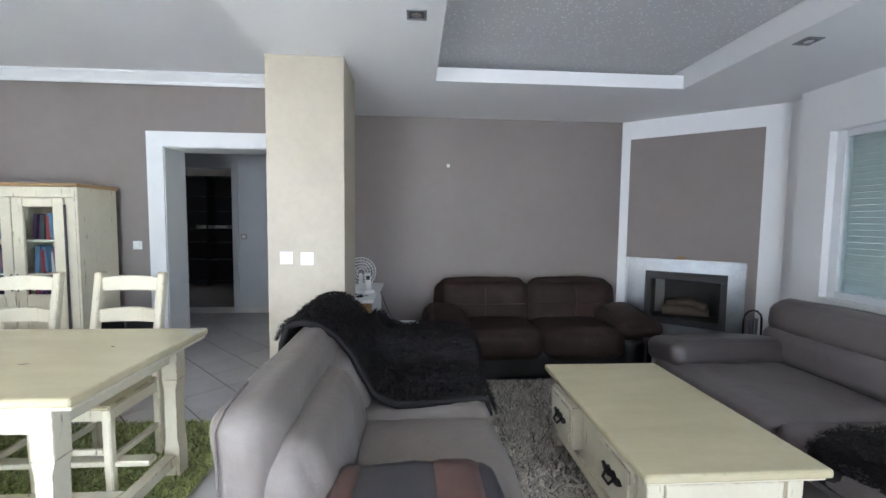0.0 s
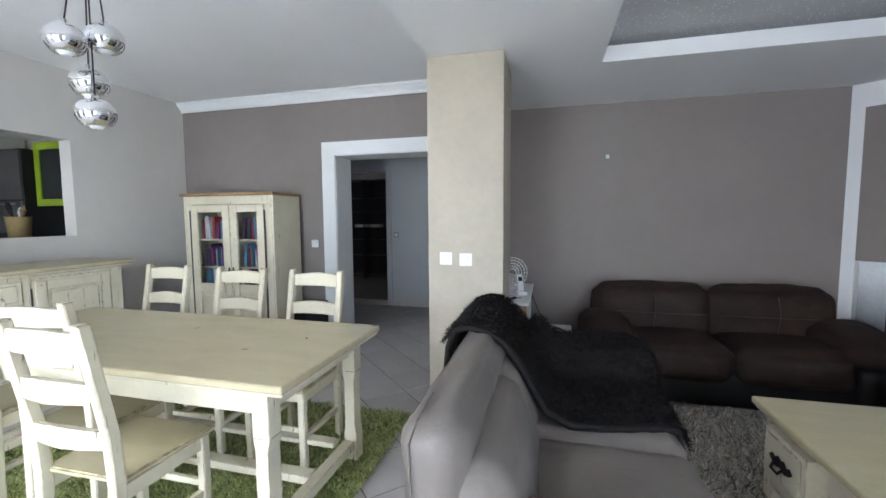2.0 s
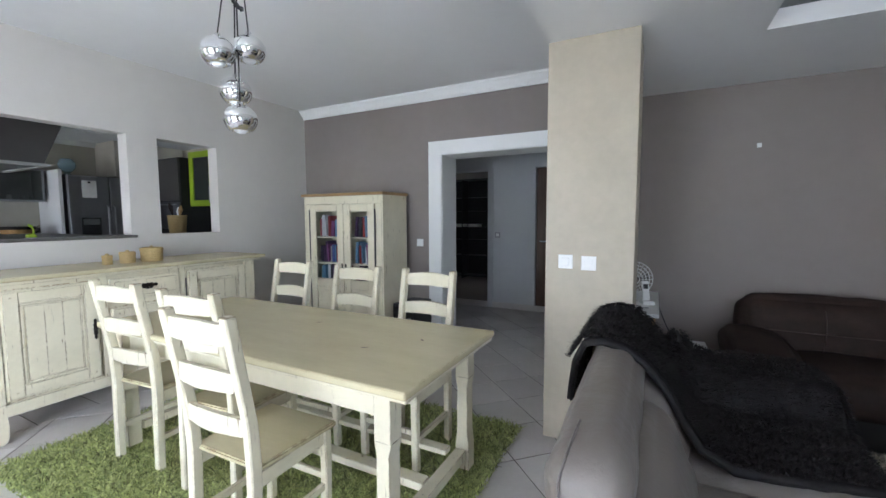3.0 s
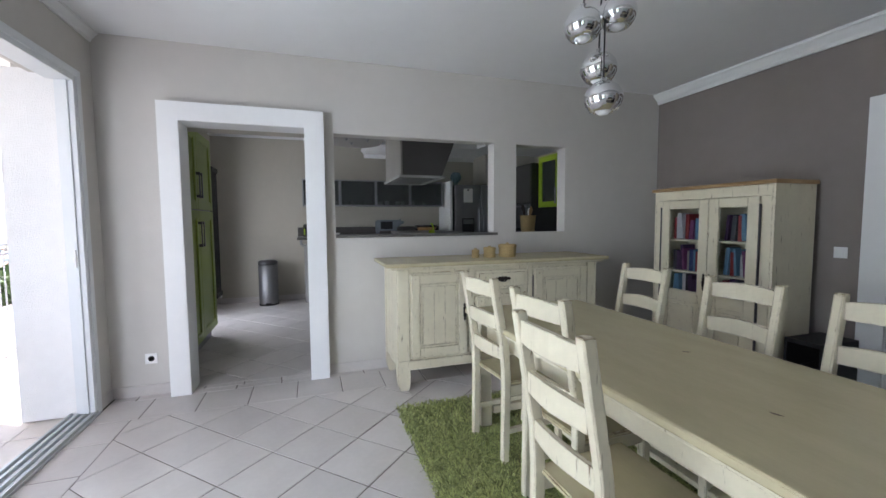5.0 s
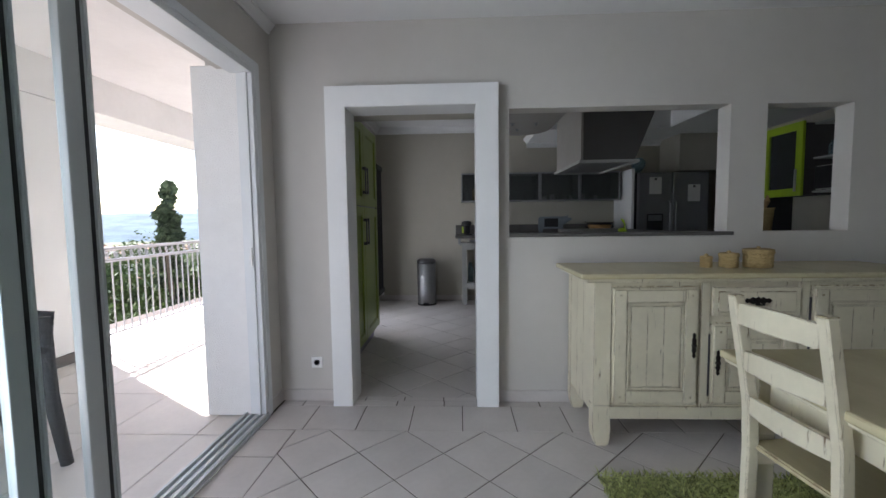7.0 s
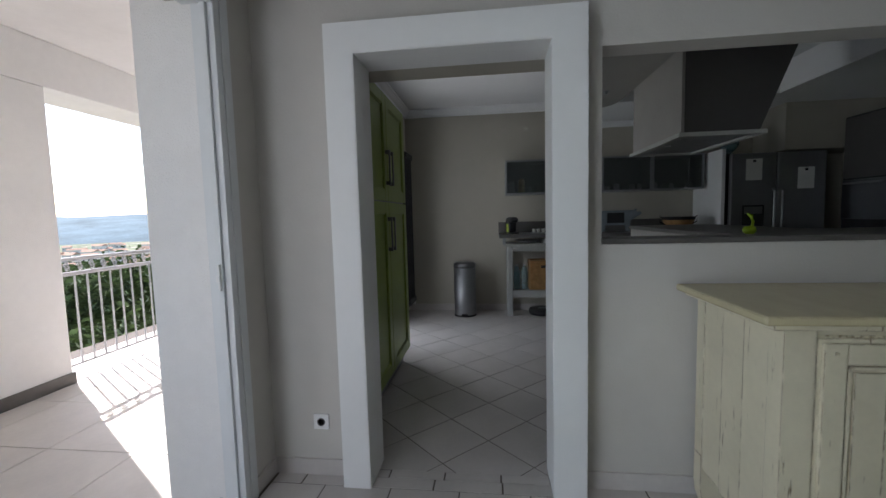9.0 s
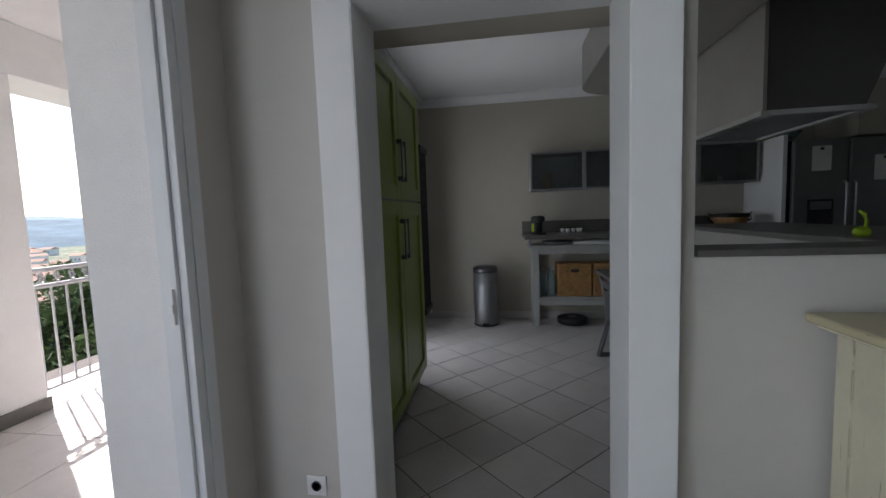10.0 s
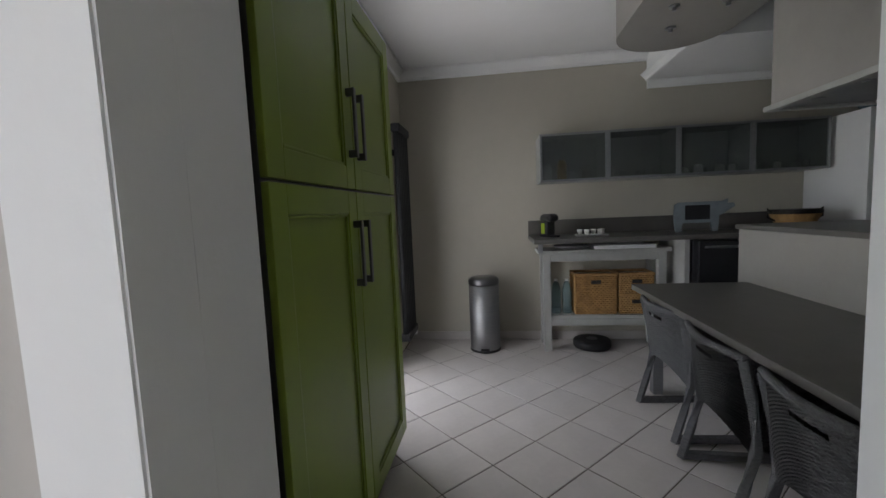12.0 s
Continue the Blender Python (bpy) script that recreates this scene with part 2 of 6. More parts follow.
def box(bm, x0, x1, y0, y1, z0, z1, bevel=0.0, seg=2, m=None):
    geo = bmesh.ops.create_cube(bm, size=1.0)
    vs = geo["verts"]
    for v in vs:
        v.co = Vector((x0 + (v.co.x + 0.5) * (x1 - x0), y0 + (v.co.y + 0.5) * (y1 - y0), z0 + (v.co.z + 0.5) * (z1 - z0)))
    if bevel:
        es = list({e for v in vs for e in v.link_edges})
        r = bmesh.ops.bevel(bm, geom=es, offset=bevel, segments=seg, profile=0.6, affect="EDGES", clamp_overlap=True)
        vs = list({v for f in r["faces"] for v in f.verts})
    if m:
        bmesh.ops.transform(bm, matrix=m, verts=[v for v in vs if v.is_valid])
    return vs


def lathe(bm, profile, x=0, y=0, seg=24):
    rings = []
    for r, z in profile:
        rings.append([bm.verts.new((x + r * math.cos(2 * math.pi * i / seg), y + r * math.sin(2 * math.pi * i / seg), z)) for i in range(seg)])
    for a, b in zip(rings, rings[1:]):
        for i in range(seg):
            bm.faces.new((a[i], a[(i + 1) % seg], b[(i + 1) % seg], b[i]))
    bm.faces.new(list(reversed(rings[0])))
    bm.faces.new(rings[-1])


def tube(bm, pts, r, seg=8):
    pts = [Vector(p) for p in pts]
    rings = []
    for i, p in enumerate(pts):
        d = (pts[min(i + 1, len(pts) - 1)] - pts[max(i - 1, 0)]).normalized()
        u = d.orthogonal().normalized() if abs(d.z) > 0.99 or i == 0 else d.cross(Vector((0, 0, 1))).normalized()
        if i == 0 and abs(d.z) < 0.99:
            u = d.cross(Vector((0, 0, 1))).normalized()
        w = d.cross(u)
        rr = r[i] if isinstance(r, (list, tuple)) else r
        rings.append([bm.verts.new(p + rr * (math.cos(2 * math.pi * k / seg) * u + math.sin(2 * math.pi * k / seg) * w)) for k in range(seg)])
    for a, b in zip(rings, rings[1:]):
        for k in range(seg):
            bm.faces.new((a[k], a[(k + 1) % seg], b[(k + 1) % seg], b[k]))
    bm.faces.new(list(reversed(rings[0])))
    bm.faces.new(rings[-1])


def prism(bm, outline, axis, a, b):
    """An outline of 2D points pushed from a to b along axis x, y or z."""
    def at(p, t):
        return {"x": (t, p[0], p[1]), "y": (p[0], t, p[1]), "z": (p[0], p[1], t)}[axis]
    lo, hi = [bm.verts.new(at(p, a)) for p in outline], [bm.verts.new(at(p, b)) for p in outline]
    k = len(outline)
    for i in range(k):
        bm.faces.new((lo[i], lo[(i + 1) % k], hi[(i + 1) % k], hi[i]))
    bm.faces.new(list(reversed(lo)))
    bm.faces.new(hi)
    bmesh.ops.recalc_face_normals(bm, faces=bm.faces)


def cushion(bm, x0, x1, y0, y1, z0, z1, r=0.06, puff=0.03, wrinkle=0.009, n=14, seed=0, m=None):
    """A soft padded block: rounded box that swells in the middle of its faces and creases a little."""
    c, h = Vector(((x0 + x1) / 2, (y0 + y1) / 2, (z0 + z1) / 2)), Vector(((x1 - x0) / 2, (y1 - y0) / 2, (z1 - z0) / 2))
    r = min(r, *h)
    index = {}
    def vert(p):
        key = tuple(round(q, 4) for q in p)
        if key not in index:
            q = Vector((math.copysign(abs(p[0]) ** 0.8, p[0]) * h.x, math.copysign(abs(p[1]) ** 0.8, p[1]) * h.y, math.copysign(abs(p[2]) ** 0.8, p[2]) * h.z))
            core = Vector([max(-(h[i] - r), min(h[i] - r, q[i])) for i in range(3)])
            d = q - core
            q = core + (d.normalized() * r if d.length > 1e-6 else d)
            u = [abs(a) for a in p]
            k = u.index(max(u))
            o = [u[i] for i in range(3) if i != k]
            normal = Vector([1 if i == k else 0 for i in range(3)]) * (1 if p[k] > 0 else -1)
            q += normal * puff * (1 - o[0] ** 2) * (1 - o[1] ** 2)
            s = c + q
            w = noise.noise(s * 5 + Vector((seed, 0, 0))) + 0.6 * noise.noise(Vector((s.x * 22, s.y * 4, s.z * 14)) + Vector((seed, 3, 0)))
            q += normal * wrinkle * w
            index[key] = bm.verts.new((m @ (c + q)) if m else c + q)
        return index[key]
    for k in range(3):
        for s in (-1, 1):
            for i in range(n):
                for j in range(n):
                    quad = []
                    for a, b in ((0, 0), (1, 0), (1, 1), (0, 1)):
                        p = [0, 0, 0]
                        p[k], p[(k + 1) % 3], p[(k + 2) % 3] = s, -1 + 2 * (i + a) / n, -1 + 2 * (j + b) / n
                        quad.append(vert(p))
                    if len(set(quad)) == 4:
                        bm.faces.new(quad if s > 0 else quad[::-1])


def part(name, bm, material_, parent=None, label="", smooth=False):
    """One bmesh as one mesh object, under a thing or a part."""
    mesh = bpy.data.meshes.new(name)
    bm.to_mesh(mesh)
    bm.free()
    mesh.materials.append(material_)
    if smooth:
        mesh.shade_smooth()
    ob = new(name, mesh)
    if parent is not None:
        ob.parent = parent
    if label:
        ob["label"] = label
    return ob


def pbox(name, x0, x1, y0, y1, z0, z1, material_, parent=None, bevel=0.0, label="", m=None, seg=2):
    bm = bmesh.new()
    box(bm, x0, x1, y0, y1, z0, z1, bevel, seg, m)
    return part(name, bm, material_, parent, label)


def structure(name, boxes, material_, label="", bevel=0.0):
    bm = bmesh.new()
    for b in boxes:
        box(bm, *b, bevel)
    ob = part(name, bm, material_)
    return tagged(ob, label, "structure" if not label else name.split("_")[0], kind="structure")


def thing(name, label, category, group="", m=None):
    ob = new(name)
    ob.empty_display_size = 0.1
    if m:
        ob.matrix_world = m
    return tagged(ob, label, category, group)


def from_lists(name, verts, faces, material_, parent=None, smooth=False):
    mesh = bpy.data.meshes.new(name)
    mesh.from_pydata([tuple(v) for v in verts], [], faces)
    mesh.materials.append(material_)
    if smooth:
        mesh.shade_smooth()
    ob = new(name, mesh)
    if parent is not None:
        ob.parent = parent
    return ob


def strands(name, spots, length, width, material_, lean=0.8, seed=1, parent=None, curl=0.5):
    """Curling ribbons of pile that stand on the given spots (place, up)."""
    rng = random.Random(seed)
    V, F = [], []
    for p, up in spots:
        a, ln = rng.uniform(0, 6.283), length * rng.uniform(0.6, 1.25)
        side = Vector((math.cos(a), math.sin(a), 0)) * width * 0.5 * rng.uniform(0.6, 1.3)
        go = Vector((-math.sin(a), math.cos(a), 0)) * rng.uniform(0.2, 1) * lean
        base = len(V)
        for k in range(4):
            t = k / 3
            q = Vector(p) + up * ln * (t - curl * 0.45 * t * t) + go * ln * t * t
            w = side * (1 - 0.75 * t)
            V += [q - w, q + w]
        for k in range(3):
            F.append((base + 2 * k, base + 2 * k + 1, base + 2 * k + 3, base + 2 * k + 2))
    return from_lists(name, V, F, material_, parent)


# ---- the large structure ----
XW, XWK, XB, XE, YN, YS, ZC, ZL = -4.485, -4.625, -8.27, 2.92, 4.225, -0.97, 2.705, 2.37

# west wall between dining room and kitchen: doorway and two pass-throughs
structure("wall_west", [
    (XWK, XW, YS, -0.42, 0, 2.9), (XWK, XW, -0.42, 0.476, 2.105, 2.9), (XWK, XW, 0.476, 0.71, 0, 2.9),
    (XWK, XW, 0.71, 2.213, 0, 1.195), (XWK, XW, 0.71, 2.213, 2.09, 2.9), (XWK, XW, 2.213, 2.455, 0, 2.9),
    (XWK, XW, 2.455, 3.02, 0, 1.22), (XWK, XW, 2.455, 3.02, 2.085, 2.9), (XWK, XW, 3.02, YN, 0, 2.9)], M_WALL, "light greige plastered wall with two pass-through openings")
structure("sill_trim", [(XWK - 0.03, XW + 0.02, 0.712, 2.25, 1.197, 1.222)], M_GREY, "grey stone sill of the pass-through", 0.004)
bm = bmesh.new()
prism(bm, [(-0.555, 0), (-0.555, 2.24), (0.628, 2.24), (0.628, 0), (0.474, 0), (0.474, 2.1), (-0.414, 2.1), (-0.414, 0)], "x", -4.484, -4.38)
rim = [e for e in bm.edges if all(abs(v.co.x + 4.38) < 1e-4 for v in e.verts)]
bmesh.ops.bevel(bm, geom=rim, offset=0.004, segments=2, affect="EDGES", clamp_overlap=True)
prism(bm, [(-0.4185, 0), (-0.4185, 2.1035), (0.4755, 2.1035), (0.4755, 0), (0.474, 0), (0.474, 2.1), (-0.414, 2.1), (-0.414, 0)], "x", XWK - 0.003, -4.4845)
tagged(part("door_trim_kitchen", bm, M_WHITE), "broad white plaster surround and reveal of the kitchen doorway", "trim", kind="structure")
structure("soffit_kitchen", [(-4.80, XWK - 0.004, -0.58, 0.68, 2.10, 2.819)], M_KWALL, "beige soffit over the kitchen side of the doorway")
# north wall with the wide opening to the hall
structure("wall_north", [(XWK, -2.51, YN, YN + 0.34, 0, 2.9), (-2.51, -1.10, YN, YN + 0.34, 2.033, 2.9), (-1.10, XE + 0.2, YN, YN + 0.34, 0, 2.9)], M_TAUPE, "taupe painted wall with a wide hall opening")
structure("door_trim_hall", [(-2.657, -2.506, YN - 0.018, YN - 0.002, 0, 2.172), (-1.104, -0.95, YN - 0.018, YN - 0.002, 0, 2.172), (-2.506, -1.104, YN - 0.018, YN - 0.002, 2.03, 2.172),
                               (-2.508, -2.500, YN, YN + 0.345, 0, 2.03), (-1.11, -1.102, YN, YN + 0.345, 0, 2.03), (-2.500, -1.11, YN, YN + 0.345, 2.024, 2.031)], M_WHITE, "white flat surround of the hall opening", 0.002)
# south wall with the sliding window and a second window
structure("wall_south", [(XWK, -4.225, YS - 0.06, YS, 0, 2.9), (XWK, -4.40, -1.38, YS - 0.06, 0, 2.9), (-4.225, -0.6, -1.2, YS, 2.315, 2.9), (-0.6, 0.2, -1.2, YS, 0, 2.9), (0.2, 2.4, -1.2, YS, 2.25, 2.9), (2.4, XE + 0.2, -1.2, YS, 0, 2.9)], M_WALL, "light greige wall around the sliding window")
structure("facade_pier", [(-4.60, -4.235, -1.385, -1.032, 0, 2.345)], M_RENDER, "white rendered pier beside the sliding window", 0.012)
# east wall with the shuttered window
structure("wall_east", [(XE, XE + 0.25, YS - 0.2, 0.7, 0, 2.9), (XE, XE + 0.25, 0.7, 2.95, 0, 0.81), (XE, XE + 0.25, 0.7, 2.95, 2.03, 2.9), (XE, XE + 0.25, 2.95, 3.19, 0, 2.9), (XE + 0.12, XE + 0.25, 3.19, YN + 0.3, 0, 2.9)], M_WHITE, "white wall with a large window")
# ceilings
structure("ceiling_dining", [(XWK, -1.04, YS - 0.2, YN + 0.1, ZC, ZC + 0.1)], M_CEIL, "smooth white dining ceiling")
structure("ceiling_living", [(-1.04, 0.04, YS - 0.2, YN + 0.1, ZL, ZL + 0.6), (1.93, XE + 0.2, YS - 0.2, YN + 0.1, ZL, ZL + 0.6), (0.04, 1.93, 3.17, YN + 0.1, ZL, ZL + 0.10), (0.04, 1.93, YS - 0.2, 0.7, ZL, ZL + 0.10),
                             (0.04, 1.93, 3.30, YN + 0.1, ZL + 0.10, ZL + 0.6), (0.04, 1.93, YS - 0.2, 0.6, ZL + 0.1, ZL + 0.6)], M_CEIL, "lowered white ceiling around a coffer")
structure("coffer_panel", [(0.05, 1.92, 0.6, 3.30, ZL + 0.145, ZL + 0.2)], M_STAR, "pale coffer ceiling paper with tiny white stars")
structure("column", [(-1.045, -0.557, 2.784, 3.24, 0, ZL)], M_STUCCO, "beige waxed stucco column", 0.006)


def crown(name, axis, a, b, at, z, side, size=0.075):
    bm = bmesh.new()
    s = size
    prof = [(0, 0), (0, -1.35 * s), (0.25 * s, -1.35 * s), (0.32 * s, -1.0 * s), (0.62 * s, -0.72 * s), (0.95 * s, -0.3 * s), (1.1 * s, -0.28 * s), (1.1 * s, 0)]
    prism(bm, [(at + side * p, z + q) for p, q in prof], axis, a, b)
    return tagged(part(name, bm, M_WHITE), "white moulded plaster cornice", "trim", kind="structure")


crown("trim_cornice", "x", XW, -1.04, YN, ZC, -1)
crown("trim_cornice", "x", XW, -1.04, YS, ZC, 1, 0.05)

# chimney breast across the north-east corner
ch = math.atan2(3.42 - 4.23, 3.01 - 2.0)
CH = Matrix.Translation((2.0, 4.23, 0)) @ Matrix.Rotation(ch, 4, "Z")
bm = bmesh.new()
for b in ((0, 0.09, 0, 0.5, 0, ZL), (1.17, 1.34, 0, 0.5, 0, ZL), (0.09, 1.17, 0, 0.5, 2.19, ZL), (0.09, 1.17, 0.02, 0.5, 1.01, 2.19), (0.09, 1.17, 0.02, 0.5, 0, 0.31), (0.09, 0.28, 0.02, 0.5, 0.31, 1.01), (0.96, 1.17, 0.02, 0.5, 0.31, 1.01), (0.28, 0.96, 0.02, 0.5, 0.88, 1.01)):
    box(bm, *b, m=CH)
tagged(part("wall_chimney", bm, M_WHITE), "white corner chimney breast", "wall", kind="structure")
bm = bmesh.new()
for b in ((0.09, 1.17, 0.004, 0.018, 1.0, 2.19), (1.09, 1.17, 0.004, 0.018, 0.31, 1.0)):
    box(bm, *b, m=CH)
tagged(part("wall_chimney_panel", bm, M_TAUPE), "taupe painted panel of the chimney breast", "wall", kind="structure")

# baseboards of tile
structure("baseboard", [(XW, XW + 0.012, YS, -0.56, 0, 0.085), (XW, XW + 0.012, 0.63, YN, 0, 0.085), (XW, -2.66, YN - 0.012, YN, 0, 0.085), (-0.95, 2.0, YN - 0.012, YN, 0, 0.085), (XB, XB + 0.012, -0.98, 4.6, 0, 0.085), (-3.6, -0.4, 6.088, 6.1, 0, 0.085), (XW, -4.24, YS, YS + 0.012, 0, 0.085)], M_TILE, "stone tile skirting", 0.002)

# kitchen shell
structure("wall_kitchen_back", [(XB - 0.15, XB, -1.2, 5.2, 0, 2.9)], M_KWALL, "beige plastered kitchen wall")
structure("wall_kitchen_south", [(XB, -7.42, -1.15, -0.985, 0, 2.9), (-7.42, -6.4, -1.15, -0.985, 2.2, 2.9), (-6.4, XWK, -1.15, -0.985, 0, 2.9)], M_KWALL, "beige kitchen wall with a glazed door")
structure("wall_kitchen_north", [(XB, XWK, 4.6, 4.75, 0, 2.9)], M_KWALL, "beige kitchen end wall")
structure("ceiling_kitchen", [(XB, XWK, -1.15, 4.75, 2.82, 2.95)], M_CEIL, "white kitchen ceiling")
structure("ceiling_kitchen_step", [(XB, -7.25, 1.45, 4.6, 2.53, 2.82), (-5.4, XWK, 1.5, 4.6, 2.53, 2.82), (-7.25, -5.4, 3.2, 4.6, 2.53, 2.82)], M_CEIL, "lowered white kitchen ceiling edge")
crown("trim_cornice", "y", -0.985, 1.45, XB, 2.82, 1)
crown("trim_cornice", "x", XB, XWK, -0.985, 2.82, 1)
crown("trim_cornice", "x", XB, -7.25, 1.45, 2.60, -1, 0.05)
crown("trim_cornice", "y", 1.45, 4.6, XB, 2.53, 1, 0.05)
bm = bmesh.new()
prism(bm, [(-6.90 + 0.36 * math.cos(a), 1.16 + 0.36 * math.sin(a)) for a in [math.pi * (0.5 + i / 16) for i in range(17)]] + [(-5.3 + 0.36 * math.cos(a), 1.16 + 0.36 * math.sin(a)) for a in [math.pi * (-0.5 + i / 16) for i in range(17)]], "z", 2.46, 2.819)
tagged(part("ceiling_kitchen_oval", bm, M_HOOD), "greige oval dropped ceiling over the island", "ceiling", kind="structure")

# hall
structure("wall_hall", [(-4.2, -3.42, 6.1, 6.25, 0, 2.6), (-2.70, -1.98, 6.1, 6.25, 0, 2.6), (-3.42, -2.70, 6.1, 6.25, 2.06, 2.6), (-1.1, 0.3, 6.1, 6.25, 0, 2.6), (-1.98, -1.1, 6.1, 6.25, 2.07, 2.6), (-4.2, -4.05, YN + 0.34, 6.1, 0, 2.6), (0.15, 0.3, YN + 0.34, 6.1, 0, 2.6)], M_HALL, "grey painted hall wall with two doorways")
structure("ceiling_hall", [(-4.2, 0.3, YN + 0.34, 9.2, 2.5, 2.6)], M_CEIL, "white hall ceiling")
structure("floor_back_room", [(-5, -1.5, 6.15, 9.1, -0.2, -0.004)], M_TAUPE, "dim floor of the room behind the hall")
structure("wall_back_room", [(-5, -1.5, 9.0, 9.15, 0, 2.6), (-5, -4.85, 6.25, 9.0, 0, 2.6), (-1.65, -1.5, 6.25, 9.0, 0, 2.6)], M_TAUPE, "dim wall of the room behind the hall")
structure("door_trim_back", [(-3.50, -3.42, 6.085, 6.1, 0, 2.14), (-2.70, -2.62, 6.085, 6.1, 0, 2.14), (-3.42, -2.70, 6.085, 6.1, 2.06, 2.14)], M_HALL, "grey painted door frame in the hall", 0.003)
d = thing("hall_door", "closed brown panelled wooden door in the hall", "door", m=pose(-1.54, 6.12, 0))
pbox("leaf", -0.43, 0.43, 0, 0.04, 0.005, 2.06, M_WOOD, d, 0.003)
for z0, z1 in ((0.15, 0.75), (0.85, 1.25), (1.35, 1.95)):
    pbox("panel", -0.30, 0.30, -0.012, 0.004, z0, z1, M_WOOD, d, 0.01)
bm = bmesh.new()
tube(bm, [(-0.36, 0, 1.02), (-0.36, -0.05, 1.02), (-0.26, -0.05, 1.02)], 0.009)
part("handle", bm, M_STEEL, d)
shelf = thing("shelf_unit", "dark open shelf unit in the dim back room", "shelf", m=pose(-4.0, 8.75, 0))
pbox("back_panel", -0.9, 0.9, 0.2, 0.22, 0, 2.2, M_DARK, shelf)
for x in (-0.9, -0.3, 0.3, 0.88):
    pbox("side", x, x + 0.02, -0.15, 0.2, 0, 2.2, M_DARK, shelf)
for z in (0.05, 0.5, 0.85, 1.13, 1.5, 1.8, 2.18):
    pbox("shelf_board", -0.88, 0.88, -0.14, 0.2, z, z + 0.02, M_DARK, shelf)

# two glints on the dim shelf, put in as pale slabs
for x in (-4.38, -4.03):
    ls = thing("linen_stack", "small pale slabs in place of a glint on a dark shelf", "linen", "linen in the back room", m=pose(x, 8.64, 1.151))
    for k in range(2):
        pbox("glint_slab", -0.13, 0.13, -0.02, 0.18, 0.035 * k, 0.035 * k + 0.033, M_LINEN, ls, 0.012)

# ---- terrace and outside ----
structure("terrace_slab", [(-11, 2.5, -4.35, -1.03, -0.25, -0.02)], M_GROUT, "terrace slab")
structure("terrace_ceiling", [(-11, 2.5, -3.9, -1.2, 2.86, 2.92)], M_RENDER, "white terrace ceiling")
structure("terrace_beam", [(-11, 2.5, -3.9, -3.4, 2.48, 2.86)], M_RENDER, "white rendered terrace beam", 0.01)
structure("terrace_pier", [(-5.53, -2.6, -3.78, -3.4, -0.02, 2.479)], M_RENDER, "white rendered terrace pier", 0.012)
structure("terrace_pier_far", [(-0.9, 2.5, -3.78, -3.4, -0.02, 2.479), (-11, -10.6, -4.1, -3.7, -0.02, 2.4)], M_RENDER, "white rendered terrace pier", 0.012)
structure("baseboard_terrace", [(-5.545, -2.6, -3.4, -3.385, -0.02, 0.09)], M_GREY, "grey tile skirting of the terrace", 0.002)
structure("wall_facade", [(-11, -7.42, -1.385, -1.15, 0, 2.7), (-6.4, -4.61, -1.384, -1.15, 0, 2.7), (-7.42, -6.4, -1.385, -1.15, 2.2, 2.7)], M_RENDER, "white rendered house facade")
structure("foundation", [(-11.2, 3.3, -4.2, 9.3, -6.5, -0.26)], M_RENDER, "rendered base of the house")
structure("roof_slab", [(-11, 3.3, -3.9, 9.3, 2.92, 3.1)], M_RENDER, "flat concrete slab over the rooms")
# ground: one sheet that falls from the house and reaches the horizon
V, F = [], []
GN = 60
def ground_z(x, y):
    r = math.hypot(x + 3, y)
    base = -6.0 - 24 * (1 - math.exp(-max(0, r - 8) / 90))
    return base + 1.2 * noise.noise(Vector((x * 0.03, y * 0.03, 0))) * min(1, r / 30)
rad = [0] + [6 * 1.125 ** i for i in range(56)]
for r_ in rad:
    for k in range(72):
        a = 2 * math.pi * k / 72
        V.append((r_ * math.cos(a) - 3, r_ * math.sin(a), ground_z(r_ * math.cos(a) - 3, r_ * math.sin(a))))
for i in range(len(rad) - 1):
    for k in range(72):
        F.append((i * 72 + k, i * 72 + (k + 1) % 72, (i + 1) * 72 + (k + 1) % 72, (i + 1) * 72 + k))
tagged(from_lists("ground", V, F, M_GROUND, smooth=True), "green and pale stony slope below the house", "ground", kind="structure")


def hill(name, r0, height, mat_, seed):
    V, F = [], []
    k0, rows = 160, 12
    for j in range(rows + 1):
        for k in range(k0):
            a = 2 * math.pi * k / k0
            ridge = height * (0.55 + 0.45 * noise.noise(Vector((2.2 * math.cos(a) + seed, 2.2 * math.sin(a), 0))) + 0.12 * noise.noise(Vector((9 * math.cos(a), 9 * math.sin(a), seed))))
            t = j / rows
            rr = r0 * (1 + 0.45 * t)
            V.append((rr * math.cos(a), rr * math.sin(a), -34 + (ridge + 34) * t ** 0.8 + 4 * t * noise.noise(Vector((a * 40, t * 6, seed)))))
    for j in range(rows):
        for k in range(k0):
            F.append((j * k0 + k, j * k0 + (k + 1) % k0, (j + 1) * k0 + (k + 1) % k0, (j + 1) * k0 + k))
    return tagged(from_lists(name, V, F, mat_, smooth=True), "wooded hills on the horizon with haze painted in", "hill", kind="structure")


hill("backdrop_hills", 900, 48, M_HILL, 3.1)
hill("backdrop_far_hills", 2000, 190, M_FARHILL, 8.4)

# ---- windows ----


